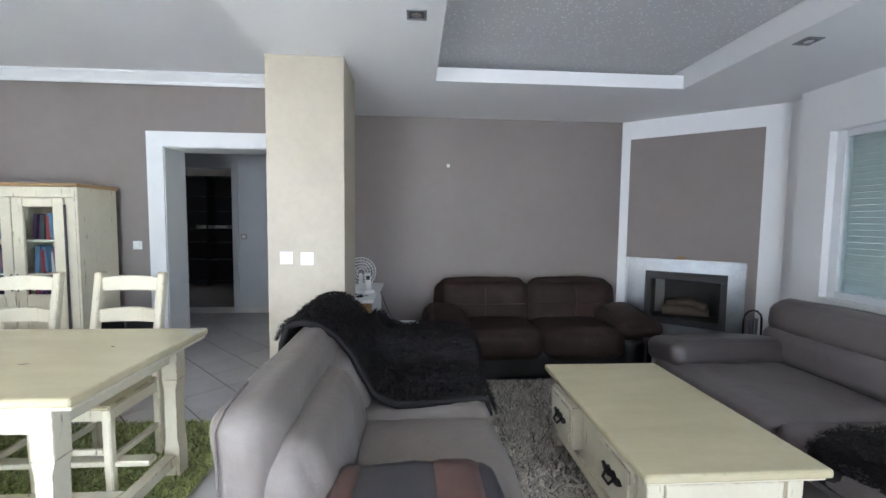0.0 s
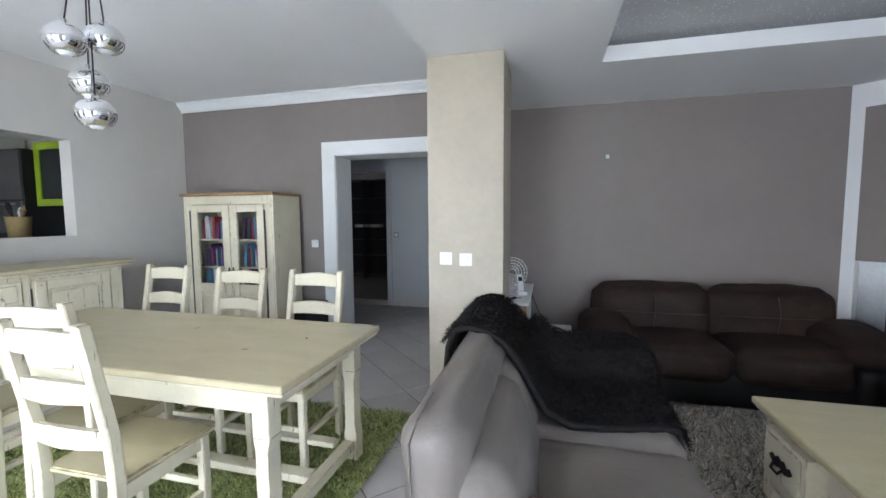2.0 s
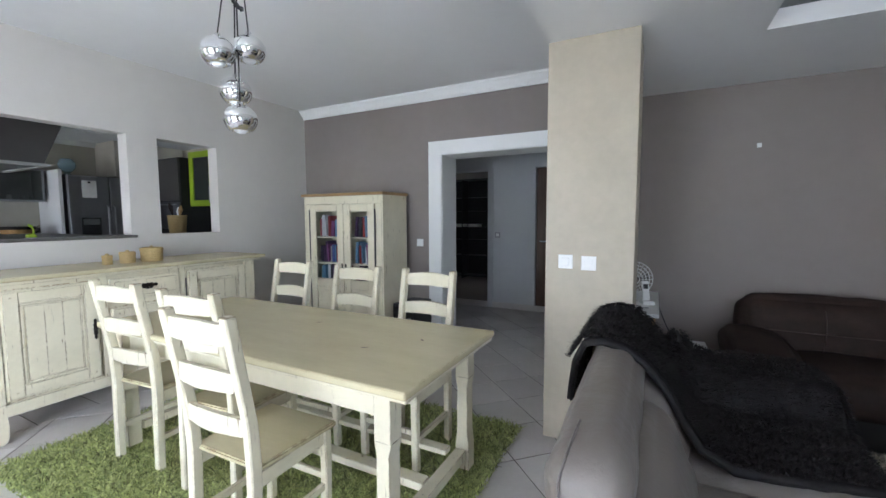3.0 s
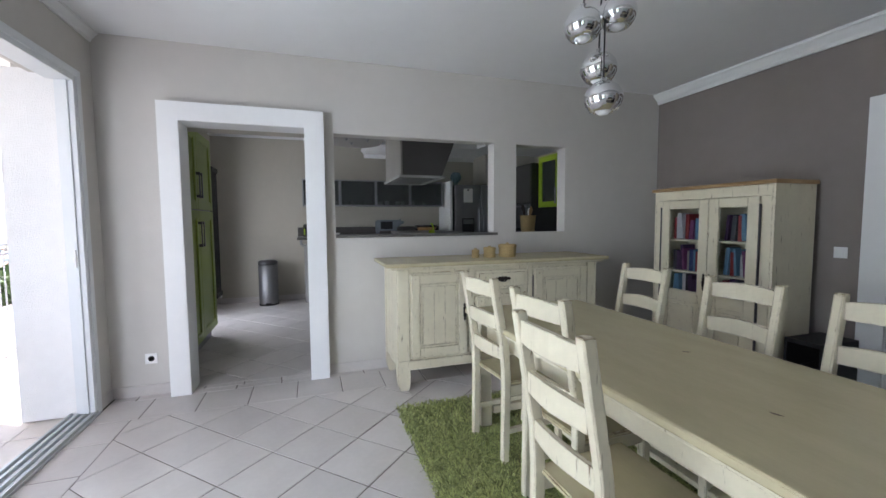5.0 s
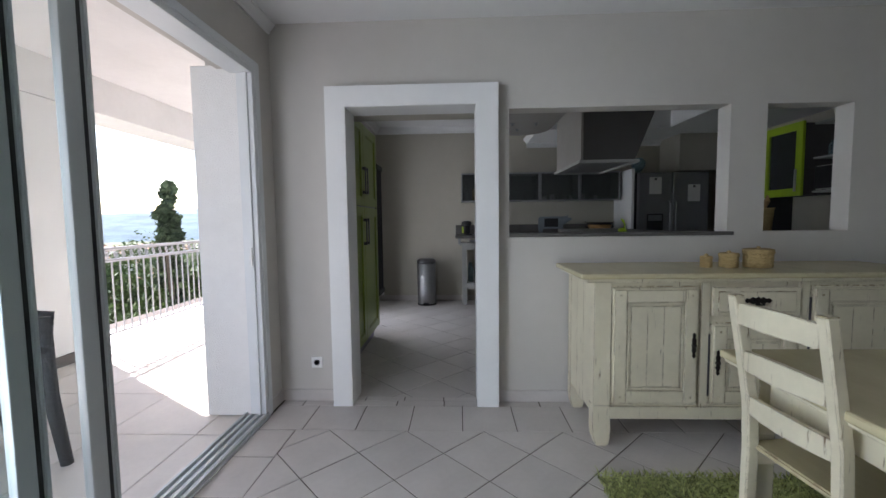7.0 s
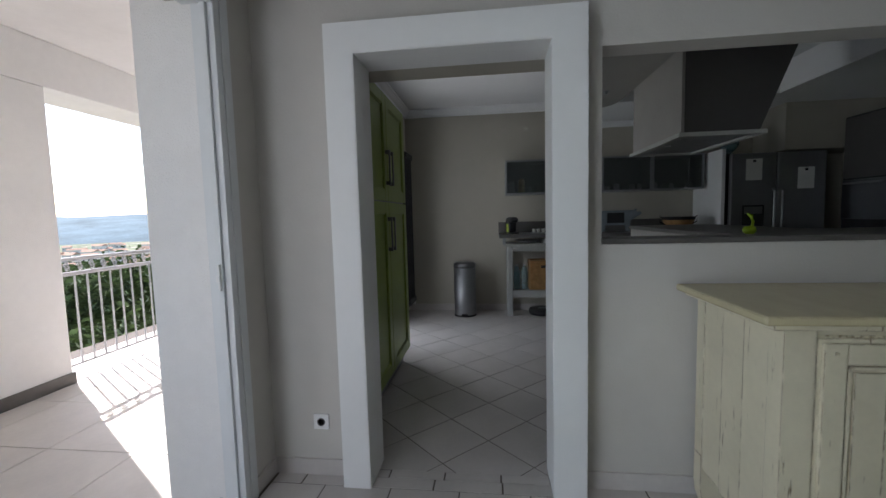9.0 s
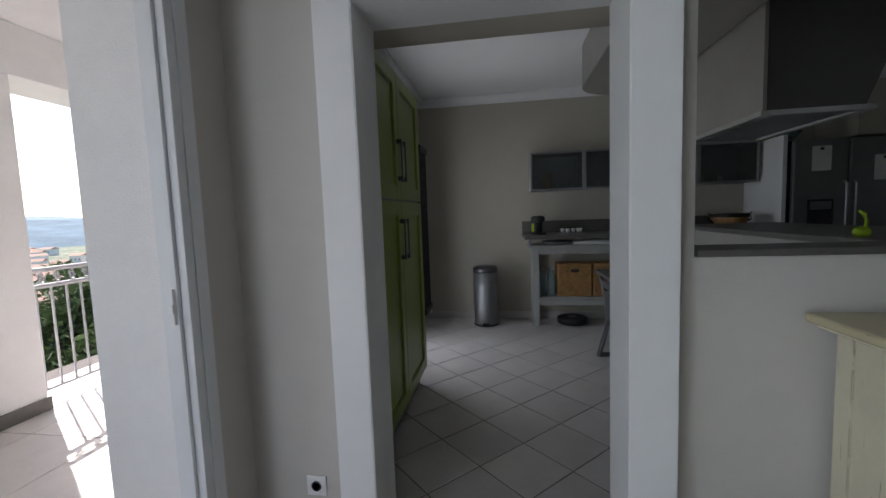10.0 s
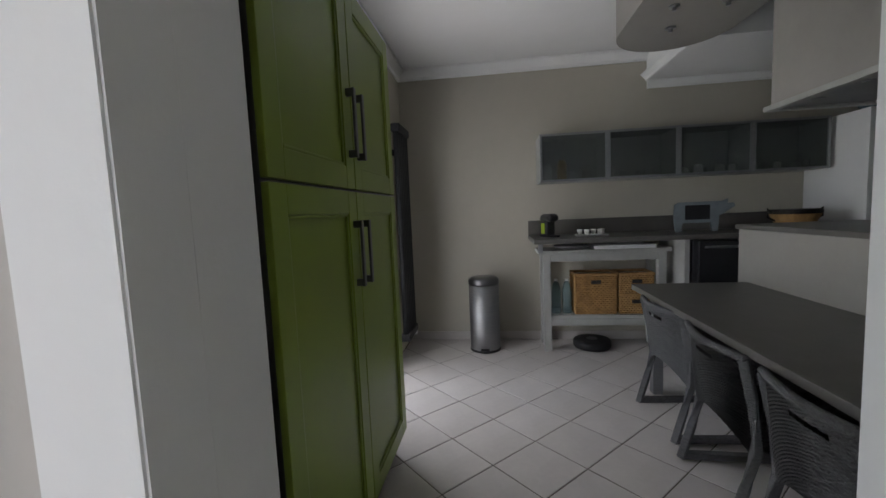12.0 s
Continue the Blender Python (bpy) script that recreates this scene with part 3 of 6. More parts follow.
def glazed(name, label, x0, x1, y, z0, z1, frame_mat, stile=0.055, glass=M_GLASS, depth=0.035):
    w = thing(name, label, "window")
    for n_, b in (("stile", (x0, x0 + stile)), ("stile", (x1 - stile, x1))):
        bm = bmesh.new()
        box(bm, *b, y, y + depth, z0, z1, 0.005)
        st_ = part(n_, bm, frame_mat, w)
        # the shaded groove down the stile is put in as a dark strip
        g = b[0] + 0.34 * (b[1] - b[0])
        pbox("groove_strip", g - 0.008, g + 0.008, y - 0.001, y + depth + 0.001, z0 + 0.002, z1 - 0.002, M_DARK, st_, label="dark strip for the shaded groove of the stile")
        pbox("lip", b[0] + 0.006, b[0] + 0.020, y - 0.007, y + depth + 0.007, z0 + 0.002, z1 - 0.002, frame_mat, st_, 0.003)
    for z in (z0, z1 - stile):
        pbox("rail", x0 + stile, x1 - stile, y + 0.002, y + depth - 0.002, z, z + stile, frame_mat, w, 0.004)
    p = pbox("pane", x0 + stile - 0.01, x1 - stile + 0.01, y + depth * 0.4, y + depth * 0.6, z0 + stile - 0.01, z1 - stile + 0.01, glass, w)
    p.visible_shadow = False
    return w


w = thing("window_1", "white and grey frame of the wide sliding window", "window")
w["kind"] = "structure"
pbox("window_frame", -4.233, -4.195, -1.06, -0.955, 0.03, 2.31, M_PVC, w, 0.004)
pbox("window_frame", -4.195, -4.180, -1.01, -0.985, 0.03, 2.29, M_PVC, w, 0.003)
pbox("window_frame", -0.64, -0.60, -1.1, -0.955, 0.03, 2.31, M_PVC, w, 0.004)
pbox("window_frame", -4.195, -0.64, -1.1, -0.955, 2.275, 2.312, M_PVC, w, 0.004)
for y_ in (-1.10, -1.055, -1.005, -0.955):
    pbox("track", -4.22, -0.6, y_ - 0.008, y_ + 0.008, 0.012, 0.035, M_ALU, w, 0.002)
pbox("window_sill", -4.233, -0.6, -1.115, -0.94, 0.0, 0.014, M_PVC, w, 0.002)
bm = bmesh.new()
box(bm, -4.18, -4.168, -1.003, -0.992, 1.04, 1.16, 0.003)
box(bm, -4.170, -4.160, -1.006, -0.989, 1.08, 1.11, 0.002)
part("latch", bm, M_PLASTIC, w)
pbox("casing", -4.285, -4.233, -0.968, -0.950, 0.0, 2.36, M_PVC, w, 0.003)
pbox("casing", -4.233, -0.55, -0.968, -0.950, 2.31, 2.36, M_PVC, w, 0.003)
glazed("sliding_panel", "open glazed sliding panel with grey aluminium stiles", -3.075, -1.75, -1.03, 0.03, 2.28, M_ALU, 0.115)
glazed("sliding_panel", "second glazed sliding panel stacked behind the first", -2.865, -1.45, -1.085, 0.03, 2.28, M_ALU, 0.105, glass=M_TINT)
glazed("sliding_panel", "fixed glazed panel of the sliding window", -1.75, -0.66, -1.03, 0.03, 2.28, M_ALU)
glazed("window_2", "wide living room window", 0.22, 2.38, -1.08, 0.02, 2.25, M_PVC)["kind"] = "structure"
w = thing("window_3", "large east window with a lowered roller shutter", "window")
w["kind"] = "structure"
for b in ((XE + 0.06, XE + 0.12, 2.885, 2.95, 0.81, 2.03), (XE + 0.06, XE + 0.12, 0.7, 0.765, 0.81, 2.03), (XE + 0.06, XE + 0.12, 0.765, 2.885, 1.98, 2.03), (XE + 0.06, XE + 0.12, 0.765, 2.885, 0.81, 0.86)):
    pbox("window_frame", *b, M_PVC, w, 0.005)
pbox("pane", XE + 0.085, XE + 0.092, 0.76, 2.89, 0.85, 1.99, M_TINT, w)
for i in range(27):
    z = 0.82 + i * 0.045
    pbox("slat", XE + 0.16, XE + 0.172, 0.71, 2.945, z, z + 0.0445, M_BLIND, w, 0.004, seg=1)
w = glazed("kitchen_door", "white glazed kitchen terrace door", -7.40, -6.42, -1.05, 0.02, 2.18, M_PVC, 0.08)

# ---- dining room ----


def slat_curve(bm, x0, x1, y, z0, z1, t=0.018, bow=0.022, arch=0.012):
    n_ = 8
    rows = []
    for i in range(n_ + 1):
        u = i / n_
        x, yy, k = x0 + (x1 - x0) * u, y - bow * math.sin(math.pi * u), arch * math.sin(math.pi * u)
        rows.append([bm.verts.new(p) for p in ((x, yy - t / 2, z0), (x, yy + t / 2, z0), (x, yy + t / 2, z1 + k), (x, yy - t / 2, z1 + k))])
    for a, b in zip(rows, rows[1:]):
        for i in range(4):
            bm.faces.new((a[i], a[(i + 1) % 4], b[(i + 1) % 4], b[i]))
    bm.faces.new(rows[0][::-1])
    bm.faces.new(rows[-1])
    bmesh.ops.recalc_face_normals(bm, faces=bm.faces)


def dining_chair(label, m):
    """A ladder-back chair that faces +y, its back posts' feet at y = 0."""
    c = thing("dining_chair", label, "chair", "chairs round the dining table", m)
    for s in (-1, 1):
        bm = bmesh.new()
        prism(bm, [(-0.005, 0.0), (0.035, 0.0), (0.045, 0.45), (0.035, 0.62), (-0.035, 1.02), (-0.078, 1.02), (-0.008, 0.62), (0.0, 0.45)], "x", s * 0.171 - 0.019, s * 0.171 + 0.019)
        bmesh.ops.bevel(bm, geom=list(bm.edges), offset=0.005, segments=1, affect="EDGES", clamp_overlap=True)
        post = part("back_post", bm, M_CREAM, c)
        bm = bmesh.new()
        box(bm, s * 0.171 - 0.0175, s * 0.171 + 0.0175, -0.076, -0.037, 1.018, 1.023, 0.002)
        part("post_tip", bm, M_WORN, post, "worn brown end grain")
        bm = bmesh.new()
        prism(bm, [(0.36, 0), (0.395, 0), (0.402, 0.30), (0.402, 0.43), (0.36, 0.43), (0.366, 0.28)], "x", s * 0.171 - 0.02, s * 0.171 + 0.02)
        bmesh.ops.bevel(bm, geom=list(bm.edges), offset=0.005, segments=1, affect="EDGES", clamp_overlap=True)
        part("front_leg", bm, M_CREAM, c)
        pbox("side_stretcher", s * 0.171 - 0.011, s * 0.171 + 0.011, 0.03, 0.37, 0.16, 0.19, M_CREAM, c, 0.004)
        pbox("side_apron", s * 0.171 - 0.012, s * 0.171 + 0.012, 0.03, 0.37, 0.37, 0.43, M_CREAM, c, 0.003)
    for z0, z1 in ((0.575, 0.64), (0.745, 0.815), (0.92, 0.992)):
        y = 0.01 - max(0, (z0 - 0.55)) * 0.165
        bm = bmesh.new()
        slat_curve(bm, -0.154, 0.154, y, z0, z1)
        part("back_slat", bm, M_CREAM, c)
    bm = bmesh.new()
    prism(bm, [(-0.183, 0.03), (0.183, 0.03), (0.205, 0.42), (-0.205, 0.42)], "z", 0.432, 0.455)
    bmesh.ops.bevel(bm, geom=list(bm.edges), offset=0.006, segments=2, affect="EDGES")
    part("seat", bm, M_TOP, c, "smooth cream wooden seat")
    pbox("front_apron", -0.152, 0.152, 0.372, 0.392, 0.37, 0.43, M_CREAM, c, 0.003)
    pbox("front_stretcher", -0.152, 0.152, 0.372, 0.390, 0.20, 0.23, M_CREAM, c, 0.004)
    return c


CHL = "distressed cream wooden ladder-back dining chair"
chair = dining_chair(CHL + " pushed under the table", pose(-2.945, 1.447, 0.014, 0, 0, 5))
for x, y, rz in ((-2.325, 1.452, 5), (-2.95, 2.53, 180), (-2.27, 2.47, 181), (-1.71, 2.47, 179)):
    copy_thing(chair, pose(x, y, 0.014, 0, 0, rz))
tagged(copy_thing(chair, pose(-1.88, 1.222, 0.014, 0, 0, 1)), CHL + " pulled out from the table")

t = thing("dining_table", "long distressed cream wooden farmhouse table on the green rug", "table", m=pose(-2.255, 1.886, 0.03))
pbox("tabletop", -1.065, 1.057, -0.432, 0.44, 0.702, 0.735, M_TOP, t, 0.012, "smooth cream top with worn edges", seg=3)
pbox("edge_band", -1.05, 1.05, -0.418, 0.425, 0.686, 0.703, M_CREAM, t, 0.006)
for sx in (-1, 1):
    for sy in (-1, 1):
        bm = bmesh.new()
        box(bm, sx * 0.925 - 0.038, sx * 0.925 + 0.038, sy * 0.35 - 0.038, sy * 0.35 + 0.038, 0.50, 0.69, 0.006)
        prism(bm, [(sx * 0.925 + q * 0.01 * sx, z) for q, z in ((-3.8, 0.5), (-2.8, 0.45), (-2.9, 0.20), (-3.7, 0.14), (-3.7, 0.0), (3.7, 0.0), (3.7, 0.14), (2.9, 0.20), (2.8, 0.45), (3.8, 0.5))], "y", sy * 0.35 - 0.036, sy * 0.35 + 0.036)
        part("leg", bm, M_CREAM, t)
    pbox("end_stretcher", sx * 0.925 - 0.03, sx * 0.925 + 0.03, -0.30, 0.30, 0.07, 0.12, M_CREAM, t, 0.006)
    pbox("end_apron", sx * 0.925 - 0.012, sx * 0.925 + 0.012, -0.30, 0.30, 0.59, 0.69, M_CREAM, t, 0.004)
for sy in (-1, 1):
    pbox("side_apron", -0.875, 0.875, sy * 0.345 - 0.012, sy * 0.345 + 0.012, 0.58, 0.69, M_CREAM, t, 0.004)
pbox("centre_stretcher", -0.885, 0.885, -0.035, 0.035, 0.075, 0.115, M_CREAM, t, 0.006)
pbox("foot_rail", -0.885, 0.885, 0.20, 0.26, 0.122, 0.15, M_CREAM, t, 0.006)

for x, y, a in ((0.62, -0.10, 20), (0.80, 0.12, -35), (0.10, 0.15, 60), (-0.35, -0.18, 10), (-0.70, 0.08, -20)):
    bm = bmesh.new()
    prism(bm, [(0.016 * math.cos(q) * (1 + 0.3 * math.sin(3 * q)), 0.005 * math.sin(q)) for q in [k * math.pi / 6 for k in range(12)]], "z", 0.7345, 0.7357)
    bmesh.ops.transform(bm, matrix=Matrix.Translation((x, y, 0)) @ Matrix.Rotation(radians(a), 4, "Z"), verts=bm.verts)
    part("knot", bm, M_BARK, t, "small dark knot in the wood")

rng = random.Random(4)
rug = thing("rug", "grass-green long-pile shag rug under the dining table", "rug")
pbox("backing", -3.6, -1.2, 1.06, 2.79, 0.001, 0.012, M_GRASS, rug, 0.004)
ob = strands("pile", [(Vector((rng.uniform(-3.62, -1.18), rng.uniform(1.04, 2.81), 0.010)), Vector((0, 0, 1))) for _ in range(46000)], 0.036, 0.0085, M_GRASS, 1.25, 2, rug, 0.9)
ob["kind"] = "stuff"
rug = thing("rug", "grey-beige shag rug with glossy strands under the coffee table", "rug")
pbox("backing", -0.1, 2.1, 1.0, 3.36, 0.001, 0.012, M_SHAG, rug, 0.004)
ob = strands("pile", [(Vector((rng.uniform(-0.1, 2.1), rng.uniform(1.0, 3.38), 0.010)), Vector((0, 0, 1))) for _ in range(26000)], 0.050, 0.012, M_SHAG, 1.2, 3, rug, 0.8)
ob["kind"] = "stuff"


def hardware(parent, x, y, z, axis="y", wide=False, sgn=-1):
    """A dark iron escutcheon: a scrolled plate with a drop."""
    bm = bmesh.new()
    pts = [(0, 0.075), (0.010, 0.06), (0.006, 0.045), (0.014, 0.03), (0.009, 0.012), (0.016, 0), (0.009, -0.012), (0.014, -0.03), (0.006, -0.045), (0.010, -0.06), (0, -0.075)]
    out = pts + [(-a, b) for a, b in reversed(pts[1:-1])]
    if wide:
        out = [(b, a * 1.5) for a, b in out]
    if axis == "y":
        prism(bm, [(x + a, z + b) for a, b in out], "y", y + sgn * 0.004, y)
    else:
        prism(bm, [(y + a, z + b) for a, b in out], "x", x, x + 0.004)
    if wide:
        px = [(x - 0.03, y, z), (x - 0.02, y + sgn * 0.02, z - 0.02), (x + 0.02, y + sgn * 0.02, z - 0.02), (x + 0.03, y, z)] if axis == "y" else [(x, y - 0.03, z), (x + 0.02, y - 0.02, z - 0.02), (x + 0.02, y + 0.02, z - 0.02), (x, y + 0.03, z)]
        tube(bm, px, 0.005)
    else:
        px = (x, y + sgn * 0.012, z) if axis == "y" else (x + 0.012, y, z)
        bmesh.ops.create_icosphere(bm, subdivisions=1, radius=0.010, matrix=Matrix.Translation(px))
    return part("escutcheon", bm, M_IRON, parent, "dark iron escutcheon")


def panel_door_x(parent, x, y0, y1, z0, z1, name="door"):
    """A pegged frame-and-panel door that faces +x, with a raised field of three boards."""
    f = 0.082
    dr = pbox(name, x - 0.001, x + 0.012, y0, y1, z0, z1, M_CREAM, parent, 0.006)
    for a, b in ((y0 + 0.014, y0 + f), (y1 - f, y1 - 0.014)):
        pbox("stile", x + 0.011, x + 0.026, a, b, z0 + 0.012, z1 - 0.012, M_CREAM, dr, 0.005)
        for z in (z0 + 0.045, z1 - 0.045):
            pbox("peg", x + 0.025, x + 0.0295, (a + b) / 2 - 0.006, (a + b) / 2 + 0.006, z - 0.006, z + 0.006, M_WORN, dr, 0.002)
    for a, b in ((z0 + 0.014, z0 + f), (z1 - f, z1 - 0.014)):
        pbox("rail", x + 0.011, x + 0.024, y0 + f + 0.001, y1 - f - 0.001, a, b, M_CREAM, dr, 0.004)
    bm = bmesh.new()
    g = f + 0.004
    for q in ((y0 + g, y0 + g + 0.016, z0 + g, z1 - g), (y1 - g - 0.016, y1 - g, z0 + g, z1 - g), (y0 + g, y1 - g, z0 + g, z0 + g + 0.016), (y0 + g, y1 - g, z1 - g - 0.016, z1 - g)):
        box(bm, x + 0.011, x + 0.020, *q, 0.004)
    part("panel_moulding", bm, M_CREAM, dr, "moulding with rubbed brown edges")
    e = f + 0.026
    w = (y1 - y0 - 2 * e) / 3
    for k in range(3):
        pbox("panel_board", x + 0.011, x + 0.0205, y0 + e + k * w + 0.0004, y0 + e + (k + 1) * w - 0.0004, z0 + e, z1 - e, M_CREAM, dr)
    # dark strip down the hinge side of the door
    pbox("hinge_strip", x + 0.002, x + 0.016, y0 - 0.011, y0 - 0.002, z0 + 0.05, z1 - 0.06, M_PATCH, dr, 0.003, "dark strip along the hinge edge")
    pbox("shadow_gap", x - 0.004, x - 0.0005, y0 - 0.007, y1 + 0.007, z0 - 0.007, z1 + 0.007, M_WORN, dr)
    return dr


s = thing("sideboard", "distressed cream wooden sideboard with three doors below the pass-through", "sideboard")
SX0, SX1, SY0, SY1 = -4.46, -3.90, 1.12, 2.96
pbox("top", SX0, SX1 + 0.06, SY0 - 0.09, SY1 + 0.09, 0.985, 1.015, M_TOP, s, 0.011, "cream top with a moulded edge", seg=3)
pbox("top_moulding", SX0, SX1 + 0.03, SY0 - 0.05, SY1 + 0.05, 0.962, 0.986, M_CREAM, s, 0.008)
for x0, x1 in ((SX0 + 0.01, SX0 + 0.075), (SX1 - 0.075, SX1)):
    for y0, y1 in ((SY0, SY0 + 0.098), (SY1 - 0.098, SY1)):
        bm = bmesh.new()
        box(bm, x0, x1, y0, y1, 0.24, 0.963, 0.006)
        prism(bm, [(y0, 0.24), (y0, 0.10), (y0 + 0.006, 0.045), (y0 + 0.022, 0.0), (y1 - 0.022, 0.0), (y1 - 0.008, 0.010), (y1, 0.035), (y1 + 0.004, 0.10), (y1, 0.165), (y1, 0.24)], "x", x0 + 0.002, x1 - 0.002)
        part("corner_post", bm, M_CREAM, s)
pbox("body", SX0 + 0.012, SX1 - 0.022, SY0 + 0.012, SY1 - 0.012, 0.19, 0.962, M_CREAM, s)
pbox("bottom_rail", SX1 - 0.03, SX1 - 0.006, SY0 + 0.085, SY1 - 0.085, 0.16, 0.235, M_CREAM, s, 0.004)
for k in range(3):
    w_ = (SX1 - SX0 - 0.15) / 3
    pbox("side_plank", SX0 + 0.075 + k * w_ + 0.0008, SX0 + 0.075 + (k + 1) * w_ - 0.0008, SY0 + 0.004, SY0 + 0.014, 0.17 + 0.015 * abs(k - 1), 0.962, M_CREAM, s, 0.0012)
for y in (1.745, 2.285):
    pbox("divider", SX1 - 0.03, SX1 - 0.008, y - 0.025, y + 0.025, 0.235, 0.962, M_CREAM, s, 0.004)
for y0, y1, hy in ((1.22, 1.71, 1.675), (2.32, 2.865, 2.355)):
    dr = panel_door_x(s, SX1 - 0.018, y0, y1, 0.25, 0.93)
    hardware(dr, SX1 + 0.010, hy, 0.60, "x")
dr = panel_door_x(s, SX1 - 0.018, 1.775, 2.255, 0.25, 0.72)
hardware(dr, SX1 + 0.010, 1.81, 0.5, "x")
bm = bmesh.new()
box(bm, SX1 - 0.018, SX1 + 0.006, 1.775, 2.255, 0.765, 0.93, 0.009)
box(bm, SX1 + 0.002, SX1 + 0.012, 1.805, 2.225, 0.79, 0.905, 0.006)
dr = part("drawer", bm, M_CREAM, s)
hardware(dr, SX1 + 0.012, 2.015, 0.855, "x", True)

for (y, r, h) in ((1.875, 0.034, 0.07), (2.01, 0.054, 0.088), (2.185, 0.080, 0.112)):
    bsk = thing("lidded_basket", "small round straw basket with lid on the sideboard", "basket", "straw baskets on the sideboard", pose(-4.14, y, 1.015))
    bm = bmesh.new()
    prof = [(r * 0.93, 0.0)]
    for i in range(9):
        prof += [(r * (0.96 + 0.02 * (i % 2)), h * 0.72 * (i + 1) / 9)]
    lathe(bm, prof)
    part("bowl", bm, M_STRAW, bsk)
    bm = bmesh.new()
    lathe(bm, [(r * 1.0, h * 0.73), (r * 1.03, h * 0.80), (r * 1.0, h * 0.96), (r * 0.8, h), (0.012, h), (0.010, h + 0.012), (0.004, h + 0.014)])
    part("lid", bm, M_STRAW, bsk)

# armoire with glass doors and books
a = thing("bookcase", "distressed cream wooden armoire with two glazed doors full of books", "cabinet")
AX0, AX1, AY0, AY1, AZ = -3.98, -2.90, 3.70, 4.14, 1.60
pbox("cornice", AX0 - 0.02, AX1 + 0.02, AY0 - 0.03, AY1, AZ - 0.005, AZ + 0.025, M_OAK, a, 0.008, "bare oak top edge")
for x0, x1 in ((AX0, AX0 + 0.02), (AX1 - 0.02, AX1)):
    pbox("side_panel", x0, x1, AY0, AY1, 0.0, AZ, M_CREAM, a, 0.003)
pbox("back_panel", AX0 + 0.02, AX1 - 0.02, AY1 - 0.02, AY1, 0.05, AZ, M_CREAM, a)
pbox("frieze", AX0 + 0.02, AX1 - 0.02, AY0, AY0 + 0.02, AZ - 0.09, AZ - 0.005, M_CREAM, a, 0.003)
pbox("plinth", AX0 + 0.02, AX1 - 0.02, AY0, AY0 + 0.02, 0.05, 0.14, M_CREAM, a, 0.003)
for x0, x1 in ((AX0 + 0.02, AX0 + 0.10), (AX1 - 0.10, AX1 - 0.02)):
    pbox("front_stile", x0, x1, AY0, AY0 + 0.022, 0.14, AZ - 0.09, M_CREAM, a, 0.003)
for z in (0.14, 0.62, 0.87, 1.155):
    pbox("shelf_board", AX0 + 0.02, AX1 - 0.02, AY0 + 0.04, AY1 - 0.02, z - 0.016, z, M_CREAM, a, 0.002)
for x0, x1, hx in ((AX0 + 0.10, -3.408, -3.43), (-3.402, AX1 - 0.10, -3.38)):
    y0, y1, f = AY0 - 0.018, AY0 + 0.004, 0.085
    dr = pbox("door", x0 + f - 0.002, x1 - f + 0.002, y0 + 0.012, y1, 0.235, 0.605, M_CREAM, a)
    for b in ((x0, x0 + f), (x1 - f, x1)):
        pbox("stile", b[0], b[1], y0, y1, 0.15, 1.505, M_CREAM, dr, 0.004)
    for b in ((0.15, 0.24), (0.60, 0.70), (1.43, 1.505)):
        pbox("rail", x0 + f, x1 - f, y0 + 0.001, y1, b[0], b[1], M_CREAM, dr, 0.004)
    pbox("raised_panel", x0 + f + 0.03, x1 - f - 0.03, y0 + 0.003, y0 + 0.013, 0.27, 0.57, M_CREAM, dr, 0.006)
    pn = pbox("pane", x0 + f - 0.005, x1 - f + 0.005, y0 + 0.010, y0 + 0.013, 0.695, 1.435, M_GLASS, dr)
    pn.visible_shadow = False
    # dark strip beside the outer stile
    gx = x0 - 0.007 if hx < -3.4 else x1 + 0.007
    pbox("hinge_strip", gx - 0.006, gx + 0.006, y0 - 0.004, y0 + 0.012, 0.2, 1.45, M_PATCH, dr, 0.003, "dark strip along the hinge edge")
    hardware(dr, hx, y0, 0.80)
br = random.Random(11)
for z in (0.62, 0.87, 1.155):
    for xs, xe in ((AX0 + 0.17, -3.49), (-3.32, AX1 - 0.16)):
        x = xs
        while x < xe - 0.03:
            w_, h_, dp = br.uniform(0.018, 0.042), br.uniform(0.17, 0.235), br.uniform(0.12, 0.16)
            lean = br.choice((0, 0, 0, 5, -6))
            bk = part("book", (lambda q: (box(q, 0, w_, 0, dp, 0, h_, 0.002, 1), q)[1])(bmesh.new()), br.choice(BOOKS))
            bk.matrix_world = pose(x, AY0 + 0.06, z + 0.001 + (0.004 if lean else 0), 0, lean, 0)
            tagged(bk, "upright book on the armoire shelf", "book", "books in the armoire")
            x += w_ + 0.003 + (0.02 if lean else 0)

# low dark stand beside the armoire
st = thing("low_stand", "low black media stand beside the hall opening", "stand", m=pose(-2.78, 4.0, 0))
pbox("top", -0.08, 0.16, -0.2, 0.19, 0.44, 0.47, M_DARK, st, 0.004)
for x in (-0.08, 0.14):
    pbox("side", x, x + 0.02, -0.2, 0.19, 0, 0.44, M_DARK, st, 0.003)
for z in (0.04, 0.24):
    pbox("shelf_board", -0.06, 0.14, -0.19, 0.19, z, z + 0.018, M_DARK, st, 0.002)

